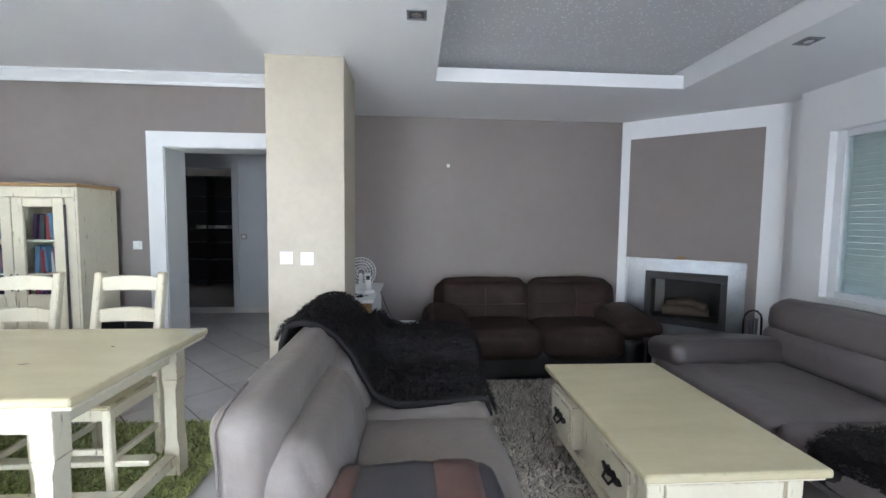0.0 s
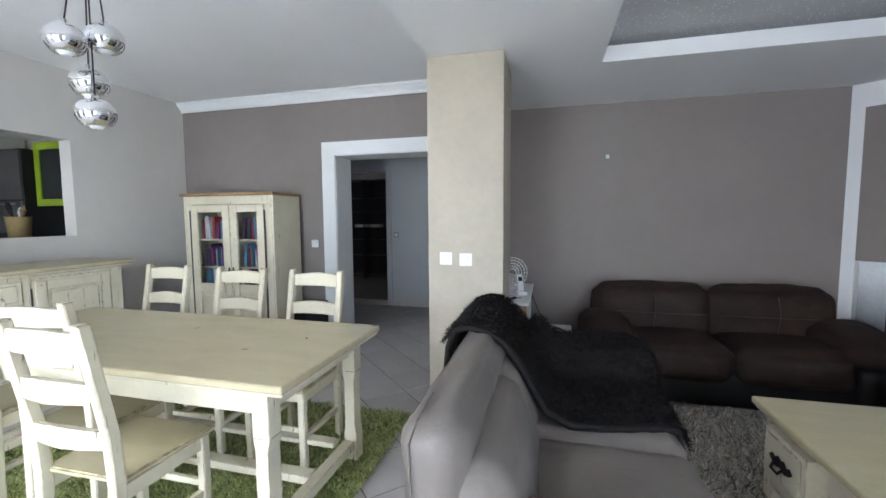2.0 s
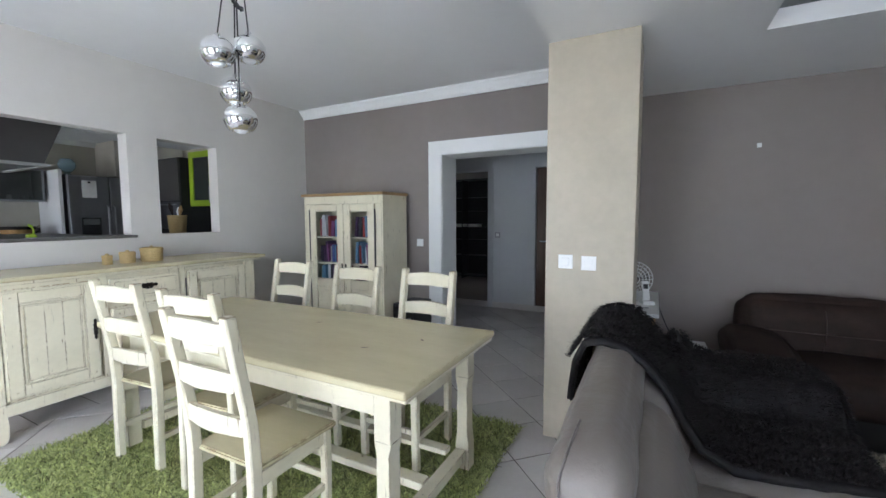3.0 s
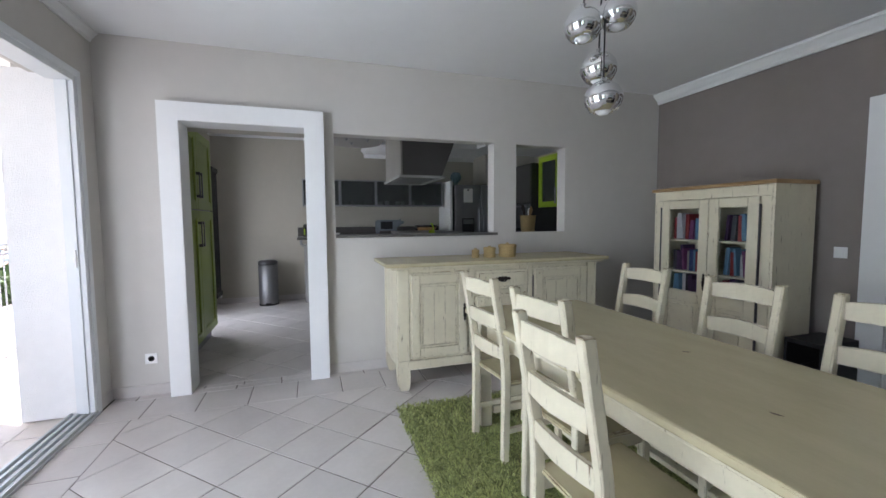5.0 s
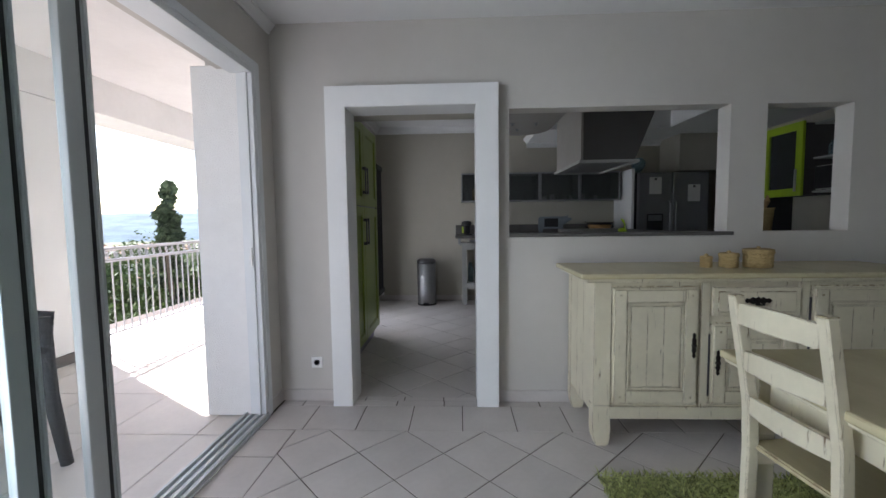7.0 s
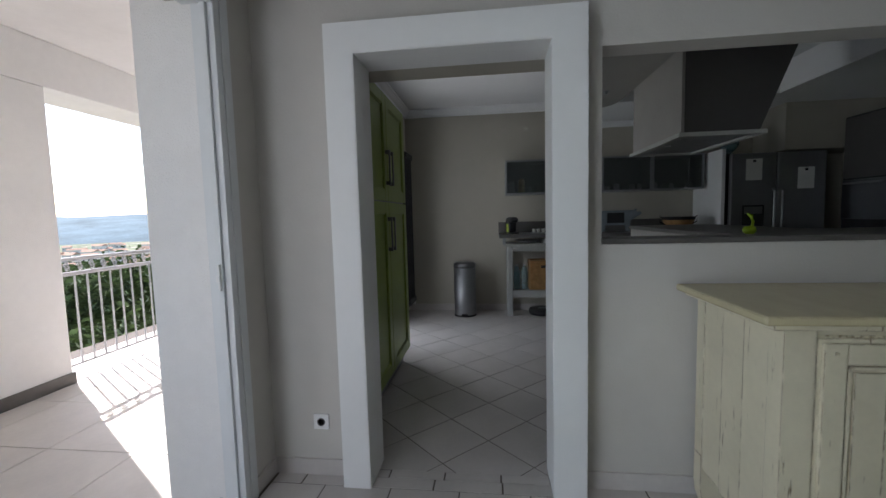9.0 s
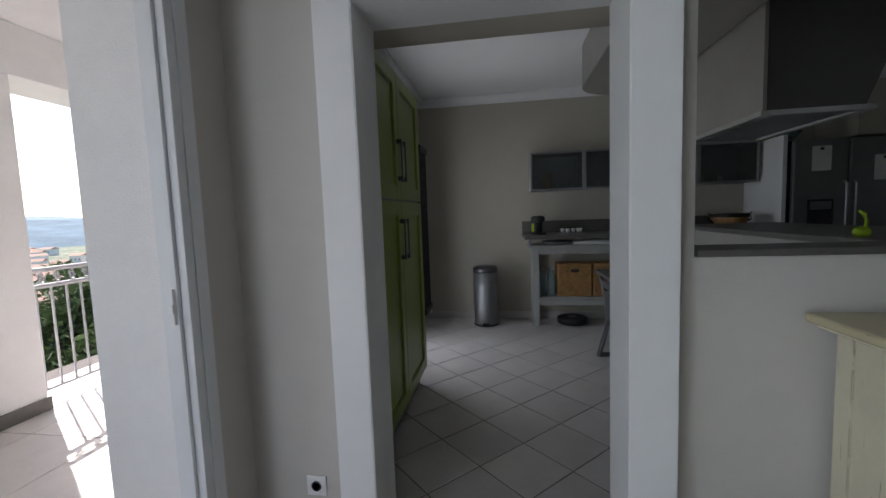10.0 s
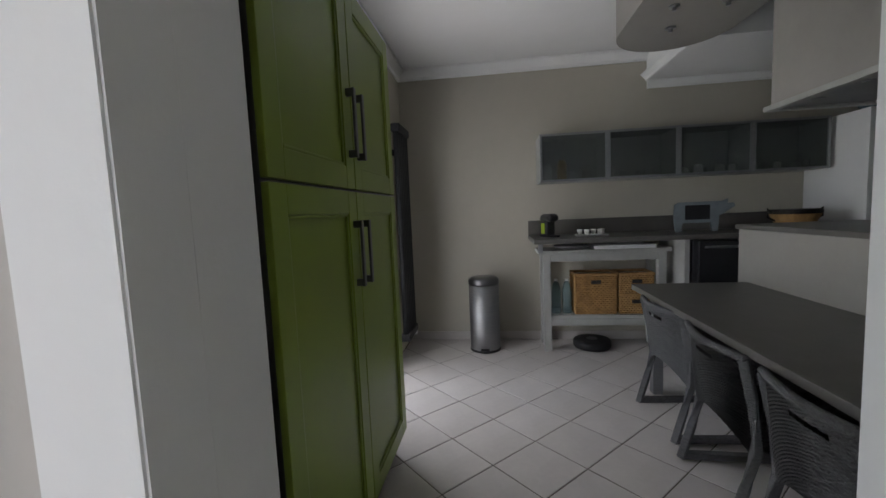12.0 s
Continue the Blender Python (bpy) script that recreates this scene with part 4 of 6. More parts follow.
# pendant of chrome balls
lamp = thing("pendant_lamp", "cluster of chrome ball pendants hanging over the dining table", "lamp", m=pose(-2.29, 1.69, 0))
pbox("ceiling_rose", -0.06, 0.06, -0.06, 0.06, ZC - 0.03, ZC, M_CHROME, lamp, 0.012)
for dx, dy, z in ((-0.01, -0.105, 2.135), (0.02, 0.04, 2.19), (-0.065, 0.02, 1.995), (0.03, -0.03, 1.838)):
    bm = bmesh.new()
    R = 0.077
    prof = [(R * math.sin(math.radians(q)), -R * 0.92 * math.cos(math.radians(q))) for q in range(38, 172, 8)] + [(0.013, R * 0.93), (0.013, R * 1.08)]
    prof = [(R * 0.42, -R * 0.55), (R * 0.52, -R * 0.72)] + prof
    lathe(bm, [(r, z + q) for r, q in prof], dx, dy, 32)
    ball = part("ball_shade", bm, M_CHROME, lamp, smooth=True)
    bm = bmesh.new()
    lathe(bm, [(0.02, z - 0.04), (0.032, z - 0.052), (0.02, z - 0.064)], dx, dy, 16)
    part("bulb", bm, M_PLASTIC, ball, smooth=True)
    bm = bmesh.new()
    tube(bm, [(dx, dy, z + 0.075), (dx * 0.6, dy * 0.6, (z + 0.09 + ZC) / 2), (0.2 * dx, 0.2 * dy, ZC - 0.02)], 0.0035)
    part("cable", bm, M_DARK, lamp)
bm = bmesh.new()
for i in range(6):
    a0 = i * 1.1
    tube(bm, [(0.025 * math.cos(a0 + q), 0.02 * math.sin(a0 + q), 2.36 + 0.02 * i + 0.012 * q) for q in (0, 0.8, 1.6, 2.4, 3.2)], 0.007)
part("cable_knot", bm, M_DARK, lamp, "knotted black cable")


def wall_plate(label, m, kind_="switch", mat_=M_PLASTIC):
    """A plate in the xz plane that faces -y."""
    p = thing("wall_" + kind_, label, kind_, m=m)
    pbox("plate", -0.041, 0.041, -0.008, 0, -0.041, 0.041, mat_, p, 0.003)
    if kind_ == "socket":
        bm = bmesh.new()
        lathe(bm, [(0.021, -0.002), (0.021, 0.003), (0.018, 0.003), (0.017, -0.001)], seg=20)
        bmesh.ops.rotate(bm, matrix=Matrix.Rotation(radians(90), 3, "X"), verts=bm.verts)
        bmesh.ops.translate(bm, vec=(0, -0.009, 0), verts=bm.verts)
        part("well", bm, M_DSTEEL, p)
    else:
        pbox("rocker", -0.022, 0.022, -0.012, -0.004, -0.022, 0.022, M_PLASTIC, p, 0.004)
    return p


wall_plate("square white light switch on the stucco column", pose(-0.925, 2.782, 1.10))
wall_plate("square white dimmer with round knob on the column", pose(-0.795, 2.782, 1.095), "dimmer")
wall_plate("white light switch in a grey plate", pose(-2.775, YN - 0.001, 1.085))
wall_plate("grey light switch on the hall wall", pose(-2.545, 6.099, 1.10), mat_=M_STEEL)
wall_plate("white wall socket near the floor", pose(-4.484, -0.70, 0.29, 0, 0, 90), "socket")
wall_plate("small white cable outlet on the taupe wall", pose(0.22, YN - 0.001, 1.90), "outlet").scale = (0.35, 1, 0.4)
wall_plate("white socket low on the stucco column", pose(-0.70, 2.782, 0.32), "socket")

# ---- living room ----


def sofa_part(name, parent, mat_, *args, label="", **kw):
    bm = bmesh.new()
    cushion(bm, *args, **kw)
    return part(name, bm, mat_, parent, label, smooth=True)


def tilt(x, z, deg, m0=None):
    return Matrix.Translation((x, 0, z)) @ Matrix.Rotation(radians(deg), 4, "Y") @ Matrix.Translation((-x, 0, -z))


def seam(parent, pts, mat_=None):
    bm = bmesh.new()
    tube(bm, pts, 0.0035, 6)
    return part("seam", bm, mat_ or M_LEATHER2, parent)


# taupe loveseat whose back turns to the dining table
s1 = thing("sofa", "taupe leather two-seat sofa with a high rounded back", "sofa")
bk = sofa_part("backrest", s1, M_LEATHER, -0.66, -0.47, 1.23, 2.80, 0.24, 0.815, r=0.075, puff=0.015, n=22, seed=1, m=tilt(-0.6, 0.3, -3))
seam(bk, [(-0.62, 1.222, 0.36), (-0.63, 1.214, 0.60), (-0.64, 1.226, 0.76), (-0.63, 1.262, 0.806), (-0.62, 1.40, 0.832)])
sofa_part("back_cushion", s1, M_LEATHER, -0.56, -0.30, 1.25, 2.00, 0.36, 0.70, r=0.09, puff=0.02, n=18, seed=2, m=tilt(-0.4, 0.4, -22))
sofa_part("back_cushion", s1, M_LEATHER, -0.56, -0.30, 2.01, 2.74, 0.36, 0.70, r=0.09, puff=0.02, n=18, seed=3, m=tilt(-0.4, 0.4, -22))
sofa_part("seat_cushion", s1, M_LEATHER, -0.40, 0.27, 1.24, 1.98, 0.26, 0.435, r=0.06, puff=0.015, n=20, seed=4)
sofa_part("seat_cushion", s1, M_LEATHER, -0.40, 0.27, 1.985, 2.76, 0.26, 0.435, r=0.06, puff=0.015, n=20, seed=5)
sofa_part("base", s1, M_LEATHER, -0.64, 0.23, 1.26, 2.78, 0.07, 0.29, r=0.03, puff=0.0, n=12, seed=6)
sofa_part("armrest", s1, M_LEATHER, -0.42, 0.20, 2.70, 2.92, 0.12, 0.56, r=0.08, puff=0.02, n=14, seed=7)
sofa_part("armrest", s1, M_ARM, -0.42, 0.34, 0.98, 1.26, 0.12, 0.46, r=0.08, puff=0.01, n=14, seed=8, label="dark leather armrest")
for x in (-0.62, 0.15):
    for y in (1.34, 2.70):
        pbox("foot", x - 0.025, x + 0.025, y - 0.025, y + 0.025, 0.012, 0.075, M_DSTEEL, s1, 0.004)
pil = thing("cushion", "patchwork grey and rust leather cushion on the sofa arm", "cushion")
sofa_part("pad", pil, M_PATCH, -0.36, 0.16, 1.02, 1.44, 0.455, 0.54, r=0.04, puff=0.02, n=14, seed=9)
sofa_part("patch", pil, M_PATCH2, -0.05, 0.12, 1.05, 1.43, 0.48, 0.557, r=0.035, puff=0.016, n=10, seed=9)
sofa_part("patch", pil, M_PATCH2, -0.35, -0.26, 1.05, 1.43, 0.47, 0.552, r=0.035, puff=0.012, n=10, seed=9)


def throw(name, label, path, y0, y1, drop, seed, count):
    """A fur blanket that follows a path in x and z, with a wavy hem."""
    V, F, spots = [], [], []
    nu, nv = len(path), 26
    rng_ = random.Random(seed)
    for i, (x, z, e0, e1) in enumerate(path):
        for j in range(nv + 1):
            t_ = j / nv
            y = y0 + e0 + (y1 + e1 - y0 - e0) * t_
            q = Vector((x, y, z))
            q += Vector((0, 0, 0.018 * noise.noise(q * 7) + 0.010 * noise.noise(q * 17)))
            q.z += drop(t_, x)
            V.append(q)
    for i in range(nu - 1):
        for j in range(nv):
            F.append((i * (nv + 1) + j, i * (nv + 1) + j + 1, (i + 1) * (nv + 1) + j + 1, (i + 1) * (nv + 1) + j))
    bl = thing(name, label, "blanket")
    sheet = from_lists("sheet", V, F, M_FUR, bl, True)
    md = sheet.modifiers.new("thick", "SOLIDIFY")
    md.thickness, md.offset = 0.025, 1
    for _ in range(count):
        f = F[rng_.randrange(len(F))]
        a_, b_, c_, d_ = (V[k] for k in f)
        u, v = rng_.random(), rng_.random()
        p = a_.lerp(b_, u).lerp(d_.lerp(c_, u), v)
        nn = (b_ - a_).cross(d_ - a_)
        nn = nn.normalized() if nn.length > 0 else Vector((0, 0, 1))
        if nn.z < -0.2:
            nn = -nn
        k = 0.5 + 0.5 * math.sin(p.y * 60 + 3 * noise.noise(p * 12))
        spots.append((p + nn * 0.012, (nn + Vector((0, 0, -0.25))).normalized() * (0.55 + 0.6 * k)))
    fur = strands("fur", spots, 0.020, 0.008, M_FUR, 1.1, seed, bl, 0.8)
    fur["kind"] = "stuff"
    return bl


path1 = [(-0.80, 0.52, 0.15, 0), (-0.785, 0.62, 0.10, 0), (-0.765, 0.74, 0.06, 0), (-0.72, 0.83, 0.02, 0), (-0.64, 0.862, 0, 0), (-0.55, 0.85, 0, 0), (-0.47, 0.79, 0, 0), (-0.40, 0.70, 0, 0), (-0.34, 0.60, -0.02, 0.02), (-0.28, 0.52, -0.05, 0.05), (-0.18, 0.475, -0.06, 0.12), (-0.05, 0.465, -0.03, 0.15), (0.08, 0.463, 0.0, 0.16), (0.2, 0.458, 0.04, 0.16), (0.285, 0.43, 0.08, 0.15), (0.315, 0.33, 0.12, 0.14)]
throw("throw_blanket", "black faux-fur throw draped over the sofa back and seat", path1, 2.06, 2.80, lambda t_, x: (0.15 * min(1, max(0, (t_ - 0.52) / 0.16)) if x > -0.38 else 0), 5, 32000)

# brown sofa on the north wall
s2 = thing("sofa", "brown suede two-seat sofa on a black leather base", "sofa")
sofa_part("base", s2, M_BLACK, 0.16, 1.80, 3.38, 4.12, 0.02, 0.28, r=0.05, puff=0.01, n=14, seed=1)
sofa_part("arm_shell", s2, M_BLACK, 0.02, 0.30, 3.34, 4.1, 0.03, 0.42, r=0.12, puff=0.02, n=14, seed=2)
sofa_part("arm_shell", s2, M_BLACK, 1.62, 1.93, 3.34, 4.1, 0.03, 0.42, r=0.12, puff=0.02, n=14, seed=3)
for x0, x1, q in ((0.27, 0.965, 4), (0.97, 1.66, 5)):
    sofa_part("seat_cushion", s2, M_BROWN, x0, x1, 3.33, 3.95, 0.20, 0.455, r=0.085, puff=0.02, n=16, seed=q)
    m_ = Matrix.Translation((0, 3.9, 0.4)) @ Matrix.Rotation(radians(-10), 4, "X") @ Matrix.Translation((0, -3.9, -0.4))
    b_ = sofa_part("back_cushion", s2, M_BROWN, x0 - 0.17 if q == 4 else x0 - 0.005, x1 + 0.005 if q == 4 else x1 + 0.14, 3.80, 4.02, 0.36, 0.80, r=0.10, puff=0.03, n=18, seed=q + 2, m=m_)
    xm = (x0 + x1) / 2 + (-0.08 if q == 4 else 0.07)
    seam(b_, [(x0 - 0.02 + i * 0.06, 3.742 - 0.010 * math.sin(math.pi * i / 11), 0.60) for i in range(12)], M_STITCH)
    seam(b_, [(xm, 3.80, 0.40), (xm, 3.765, 0.48), (xm, 3.733, 0.60), (xm, 3.745, 0.68), (xm, 3.78, 0.745)], M_STITCH)
sofa_part("arm_pad", s2, M_BROWN, -0.01, 0.34, 3.32, 3.95, 0.40, 0.545, r=0.075, puff=0.03, n=16, seed=8, m=Matrix.Translation((0, 3.6, 0.5)) @ Matrix.Rotation(radians(6), 4, "X") @ Matrix.Translation((0, -3.6, -0.5)))
sofa_part("arm_pad", s2, M_BROWN, 1.60, 1.99, 3.32, 3.95, 0.40, 0.545, r=0.075, puff=0.03, n=16, seed=9, m=Matrix.Translation((0, 3.6, 0.5)) @ Matrix.Rotation(radians(6), 4, "X") @ Matrix.Translation((0, -3.6, -0.5)))

# grey sofa under the east window
s3 = thing("sofa", "dark taupe leather sofa under the shuttered window", "sofa")
sofa_part("base", s3, M_LEATHER2, 1.60, 2.80, 0.80, 2.80, 0.07, 0.28, r=0.04, puff=0.0, n=12, seed=1)
for y0, y1, q in ((0.80, 1.85, 2), (1.855, 2.82, 3)):
    sofa_part("seat_cushion", s3, M_LEATHER2, 1.56, 2.35, y0, y1, 0.24, 0.44, r=0.06, puff=0.015, n=18, seed=q)
    sofa_part("back_cushion", s3, M_LEATHER2, 2.28, 2.52, y0 + 0.01, y1 - 0.03, 0.40, 0.66, r=0.09, puff=0.03, n=18, seed=q + 3, m=tilt(2.4, 0.4, 9))
    sofa_part("head_cushion", s3, M_LEATHER2, 2.33, 2.58, y0 + 0.01, y1 - 0.02, 0.58, 0.84, r=0.10, puff=0.02, n=18, seed=q + 5, m=tilt(2.4, 0.6, 9))
sofa_part("back_shell", s3, M_LEATHER2, 2.55, 2.78, 0.80, 2.82, 0.15, 0.76, r=0.08, puff=0.01, n=12, seed=9)
sofa_part("armrest", s3, M_ARM, 1.56, 2.40, 2.56, 2.90, 0.40, 0.575, r=0.06, puff=0.015, n=16, seed=10, label="dark leather arm pad", m=Matrix.Translation((0, 2.7, 0.5)) @ Matrix.Rotation(radians(-8), 4, "X") @ Matrix.Translation((0, -2.7, -0.5)))
path2 = [(1.545, 0.30, 0, 0), (1.55, 0.40, 0, 0), (1.60, 0.455, 0.02, 0), (1.72, 0.47, 0.0, 0.02), (1.86, 0.472, 0.03, 0), (2.0, 0.47, 0, 0.03), (2.15, 0.47, 0.02, 0)]
throw("throw_blanket", "black faux-fur throw spread on the sofa seat", path2, 1.0, 1.66, lambda t_, x: 0.0, 8, 14000)
stb = thing("side_table", "low black side table between the two sofas", "table", m=pose(1.93, 3.08, 0))
pbox("top", -0.2, 0.2, -0.15, 0.15, 0.40, 0.43, M_DARK, stb, 0.006)
for sx in (-0.17, 0.17):
    for sy in (-0.12, 0.12):
        pbox("leg", sx - 0.02, sx + 0.02, sy - 0.02, sy + 0.02, 0, 0.40, M_DARK, stb, 0.003)

# coffee table
ct = thing("coffee_table", "distressed cream wooden coffee table with drawers on the shag rug", "table")
pbox("top", 0.69, 1.385, 1.40, 2.50, 0.448, 0.482, M_TOP, ct, 0.012, "cream top with worn moulded edge", seg=3)
pbox("edge_band", 0.705, 1.37, 1.415, 2.485, 0.434, 0.449, M_CREAM, ct, 0.005)
for x0 in (0.735, 1.27):
    for y0 in (1.46, 2.38):
        pbox("leg", x0, x0 + 0.065, y0, y0 + 0.065, 0.03, 0.438, M_CREAM, ct, 0.008)
pbox("body", 0.755, 1.315, 1.48, 2.425, 0.12, 0.437, M_CREAM, ct)
pbox("bottom_rail", 0.738, 0.756, 1.525, 2.38, 0.10, 0.15, M_CREAM, ct, 0.004)
for y0, y1, out in ((2.06, 2.37, 0.045), (1.54, 1.86, 0.01)):
    bm = bmesh.new()
    box(bm, 0.755 - out - 0.012, 0.757, y0, y1, 0.19, 0.41, 0.005)
    box(bm, 0.755 - out - 0.020, 0.757 - out, y0 + 0.03, y1 - 0.03, 0.215, 0.385, 0.008)
    dr = part("drawer", bm, M_CREAM, ct)
    bm = bmesh.new()
    xx = 0.755 - out - 0.02
    prism(bm, [((y0 + y1) / 2 + b * 1.1, 0.30 + a * 1.4) for b, a in ((-0.08, 0), (-0.06, 0.012), (-0.04, 0.006), (-0.02, 0.018), (0, 0.01), (0.02, 0.018), (0.04, 0.006), (0.06, 0.012), (0.08, 0), (0.06, -0.012), (0.03, -0.02), (0, -0.012), (-0.03, -0.02), (-0.06, -0.012))], "x", xx - 0.004, xx)
    tube(bm, [(xx, (y0 + y1) / 2 - 0.04, 0.305), (xx - 0.025, (y0 + y1) / 2 - 0.025, 0.27), (xx - 0.025, (y0 + y1) / 2 + 0.025, 0.27), (xx, (y0 + y1) / 2 + 0.04, 0.305)], 0.006)
    part("handle", bm, M_IRON, dr, "dark iron drop handle")
for y0, y1 in ((1.56, 2.38),):
    pbox("end_panel", 0.81, 1.265, 1.466, 1.482, 0.16, 0.40, M_CREAM, ct, 0.008)

# fireplace insert and surround
fp = thing("fireplace", "built-in glass-fronted fireplace with a brushed zinc surround", "fireplace", m=CH)
z0, z1 = 0.31, 1.0
for pts in ([(0.12, z1), (1.09, z1), (0.96, 0.88), (0.28, 0.88)], [(0.12, z0 - 0.06), (0.28, 0.36), (0.28, 0.88), (0.12, z1)], [(1.09, z0 - 0.06), (1.09, z1), (0.96, 0.88), (0.96, 0.36)], [(0.12, z0 - 0.06), (1.09, z0 - 0.06), (0.96, 0.36), (0.28, 0.36)]):
    bm = bmesh.new()
    prism(bm, pts, "y", -0.035, 0.004)
    part("surround", bm, M_ZINC, fp)
pbox("frame", 0.275, 0.965, -0.012, 0.03, 0.80, 0.885, M_DARK, fp, 0.004)
pbox("frame", 0.275, 0.965, -0.012, 0.03, 0.355, 0.42, M_DARK, fp, 0.004)
pbox("frame", 0.275, 0.33, -0.010, 0.03, 0.42, 0.80, M_DARK, fp, 0.004)
pbox("frame", 0.91, 0.965, -0.010, 0.03, 0.42, 0.80, M_DARK, fp, 0.004)
for i in range(16):
    pbox("vent_slot", 0.42 + i * 0.026, 0.435 + i * 0.026, -0.014, -0.010, 0.845, 0.865, M_IRON, fp)
p_ = pbox("pane", 0.325, 0.915, 0.004, 0.010, 0.415, 0.805, M_GLASS, fp)
p_.visible_shadow = False
bm = bmesh.new()
for b in ((0.33, 0.91, 0.33, 0.34, 0.36, 0.86), (0.33, 0.34, 0.03, 0.33, 0.36, 0.86), (0.90, 0.91, 0.03, 0.33, 0.36, 0.86), (0.34, 0.90, 0.03, 0.33, 0.36, 0.42)):
    box(bm, *b)
part("firebox", bm, M_IRON, fp)
bm = bmesh.new()
tube(bm, [(0.42, 0.16, 0.47), (0.6, 0.17, 0.48), (0.82, 0.2, 0.48)], [0.05, 0.055, 0.045], 10)
tube(bm, [(0.45, 0.24, 0.52), (0.65, 0.22, 0.56), (0.8, 0.15, 0.53)], [0.045, 0.05, 0.04], 10)
part("log", bm, M_BARK, fp, "brown charred logs", smooth=True)
fig = thing("ornament", "small pale wooden ornament on the fireplace surround", "ornament", m=CH @ pose(0.58, -0.015, 1.0))
sofa_part("body", fig, M_OAK, -0.03, 0.03, -0.015, 0.015, 0.0, 0.03, r=0.014, puff=0.003, n=6)

ft = thing("fire_tools", "black metal fireside tool stand beside the fireplace", "fire tools", m=pose(2.72, 3.30, 0))
bm = bmesh.new()
lathe(bm, [(0.10, 0.0), (0.10, 0.015), (0.02, 0.02), (0.01, 0.025)])
part("base", bm, M_IRON, ft)
bm = bmesh.new()
tube(bm, [(-0.08, 0, 0.02), (-0.08, 0, 0.55)] + [(-0.08 * math.cos(q), 0, 0.55 + 0.08 * math.sin(q)) for q in (0.5, 1.0, 1.57, 2.1, 2.6)] + [(0.08, 0, 0.55), (0.08, 0, 0.02)], 0.008)
part("hoop", bm, M_IRON, ft)
for x in (-0.035, 0.0, 0.035):
    bm = bmesh.new()
    tube(bm, [(x, 0, 0.08), (x, 0, 0.42), (x, 0, 0.56)], [0.008, 0.008, 0.013])
    part("tool", bm, M_STEEL, ft, "steel-handled tool")

# white console behind the column with a glass fan, phone, router
cs = thing("console_table", "white console with a wood front behind the column", "console")
pbox("top", -0.92, -0.42, 3.28, 4.20, 0.70, 0.725, M_PLASTIC, cs, 0.004)
pbox("front_panel", -0.90, -0.44, 3.30, 3.32, 0.36, 0.70, M_OAK, cs, 0.003, "wood-toned front")
pbox("side_panel", -0.46, -0.44, 3.32, 4.18, 0.02, 0.70, M_PLASTIC, cs, 0.003)
pbox("side_panel", -0.92, -0.90, 3.32, 4.18, 0.02, 0.70, M_PLASTIC, cs, 0.003)
lc = thing("low_cabinet", "low white cabinet holding the router", "cabinet")
pbox("body", -0.43, -0.08, 3.72, 4.19, 0.01, 0.32, M_PLASTIC, lc, 0.005)
pbox("top", -0.435, -0.07, 3.71, 4.195, 0.322, 0.342, M_PLASTIC, lc, 0.004)
rt = thing("router", "flat white internet router on the low cabinet", "router", m=pose(-0.26, 3.86, 0.342, 0, 0, -12))
pbox("case", -0.13, 0.12, -0.09, 0.09, 0.003, 0.055, M_PLASTIC, rt, 0.01)
fan = thing("desk_fan", "clear round desk fan on the console", "fan", m=pose(-0.60, 3.85, 0.725, 0, 0, 15))
bm = bmesh.new()
lathe(bm, [(0.07, 0), (0.07, 0.012), (0.02, 0.025), (0.015, 0.14)])
part("base", bm, M_PLASTIC, fan, smooth=True)
for r_ in (0.135, 0.11, 0.085, 0.06, 0.035):
    bm = bmesh.new()
    tube(bm, [(r_ * math.cos(q), -0.02 - 0.02 * (1 - r_ / 0.14), 0.15 + r_ * math.sin(q)) for q in [i * math.pi / 14 for i in range(29)]], 0.0028, 5)
    part("guard_ring", bm, M_PLASTIC, fan)
for i in range(24):
    q = i * math.pi / 12
    bm = bmesh.new()
    tube(bm, [(0.03 * math.cos(q), -0.045, 0.15 + 0.03 * math.sin(q)), (0.136 * math.cos(q), -0.02, 0.15 + 0.136 * math.sin(q))], 0.0018, 4)
    part("guard_spoke", bm, M_PLASTIC, fan)
for i in range(3):
    q = i * 2.094
    bm = bmesh.new()
    prism(bm, [(0.02 * math.cos(q), 0.15 + 0.02 * math.sin(q)), (0.11 * math.cos(q - 0.4), 0.15 + 0.11 * math.sin(q - 0.4)), (0.12 * math.cos(q + 0.2), 0.15 + 0.12 * math.sin(q + 0.2)), (0.10 * math.cos(q + 0.6), 0.15 + 0.10 * math.sin(q + 0.6))], "y", -0.008, -0.004)
    part("blade", bm, M_FROST, fan)
ph = thing("cordless_phone", "white cordless telephone in its charging cradle", "phone", m=pose(-0.50, 3.62, 0.725, 0, 0, 20))
pbox("cradle", -0.04, 0.04, -0.05, 0.05, 0, 0.03, M_PLASTIC, ph, 0.008)
pbox("handset", -0.024, 0.024, -0.012, 0.012, 0.02, 0.17, M_PLASTIC, ph, 0.008, m=Matrix.Rotation(radians(-18), 4, "X"))
pbox("screen", -0.016, 0.016, -0.0145, -0.012, 0.11, 0.145, M_DARK, ph, m=Matrix.Rotation(radians(-18), 4, "X"))
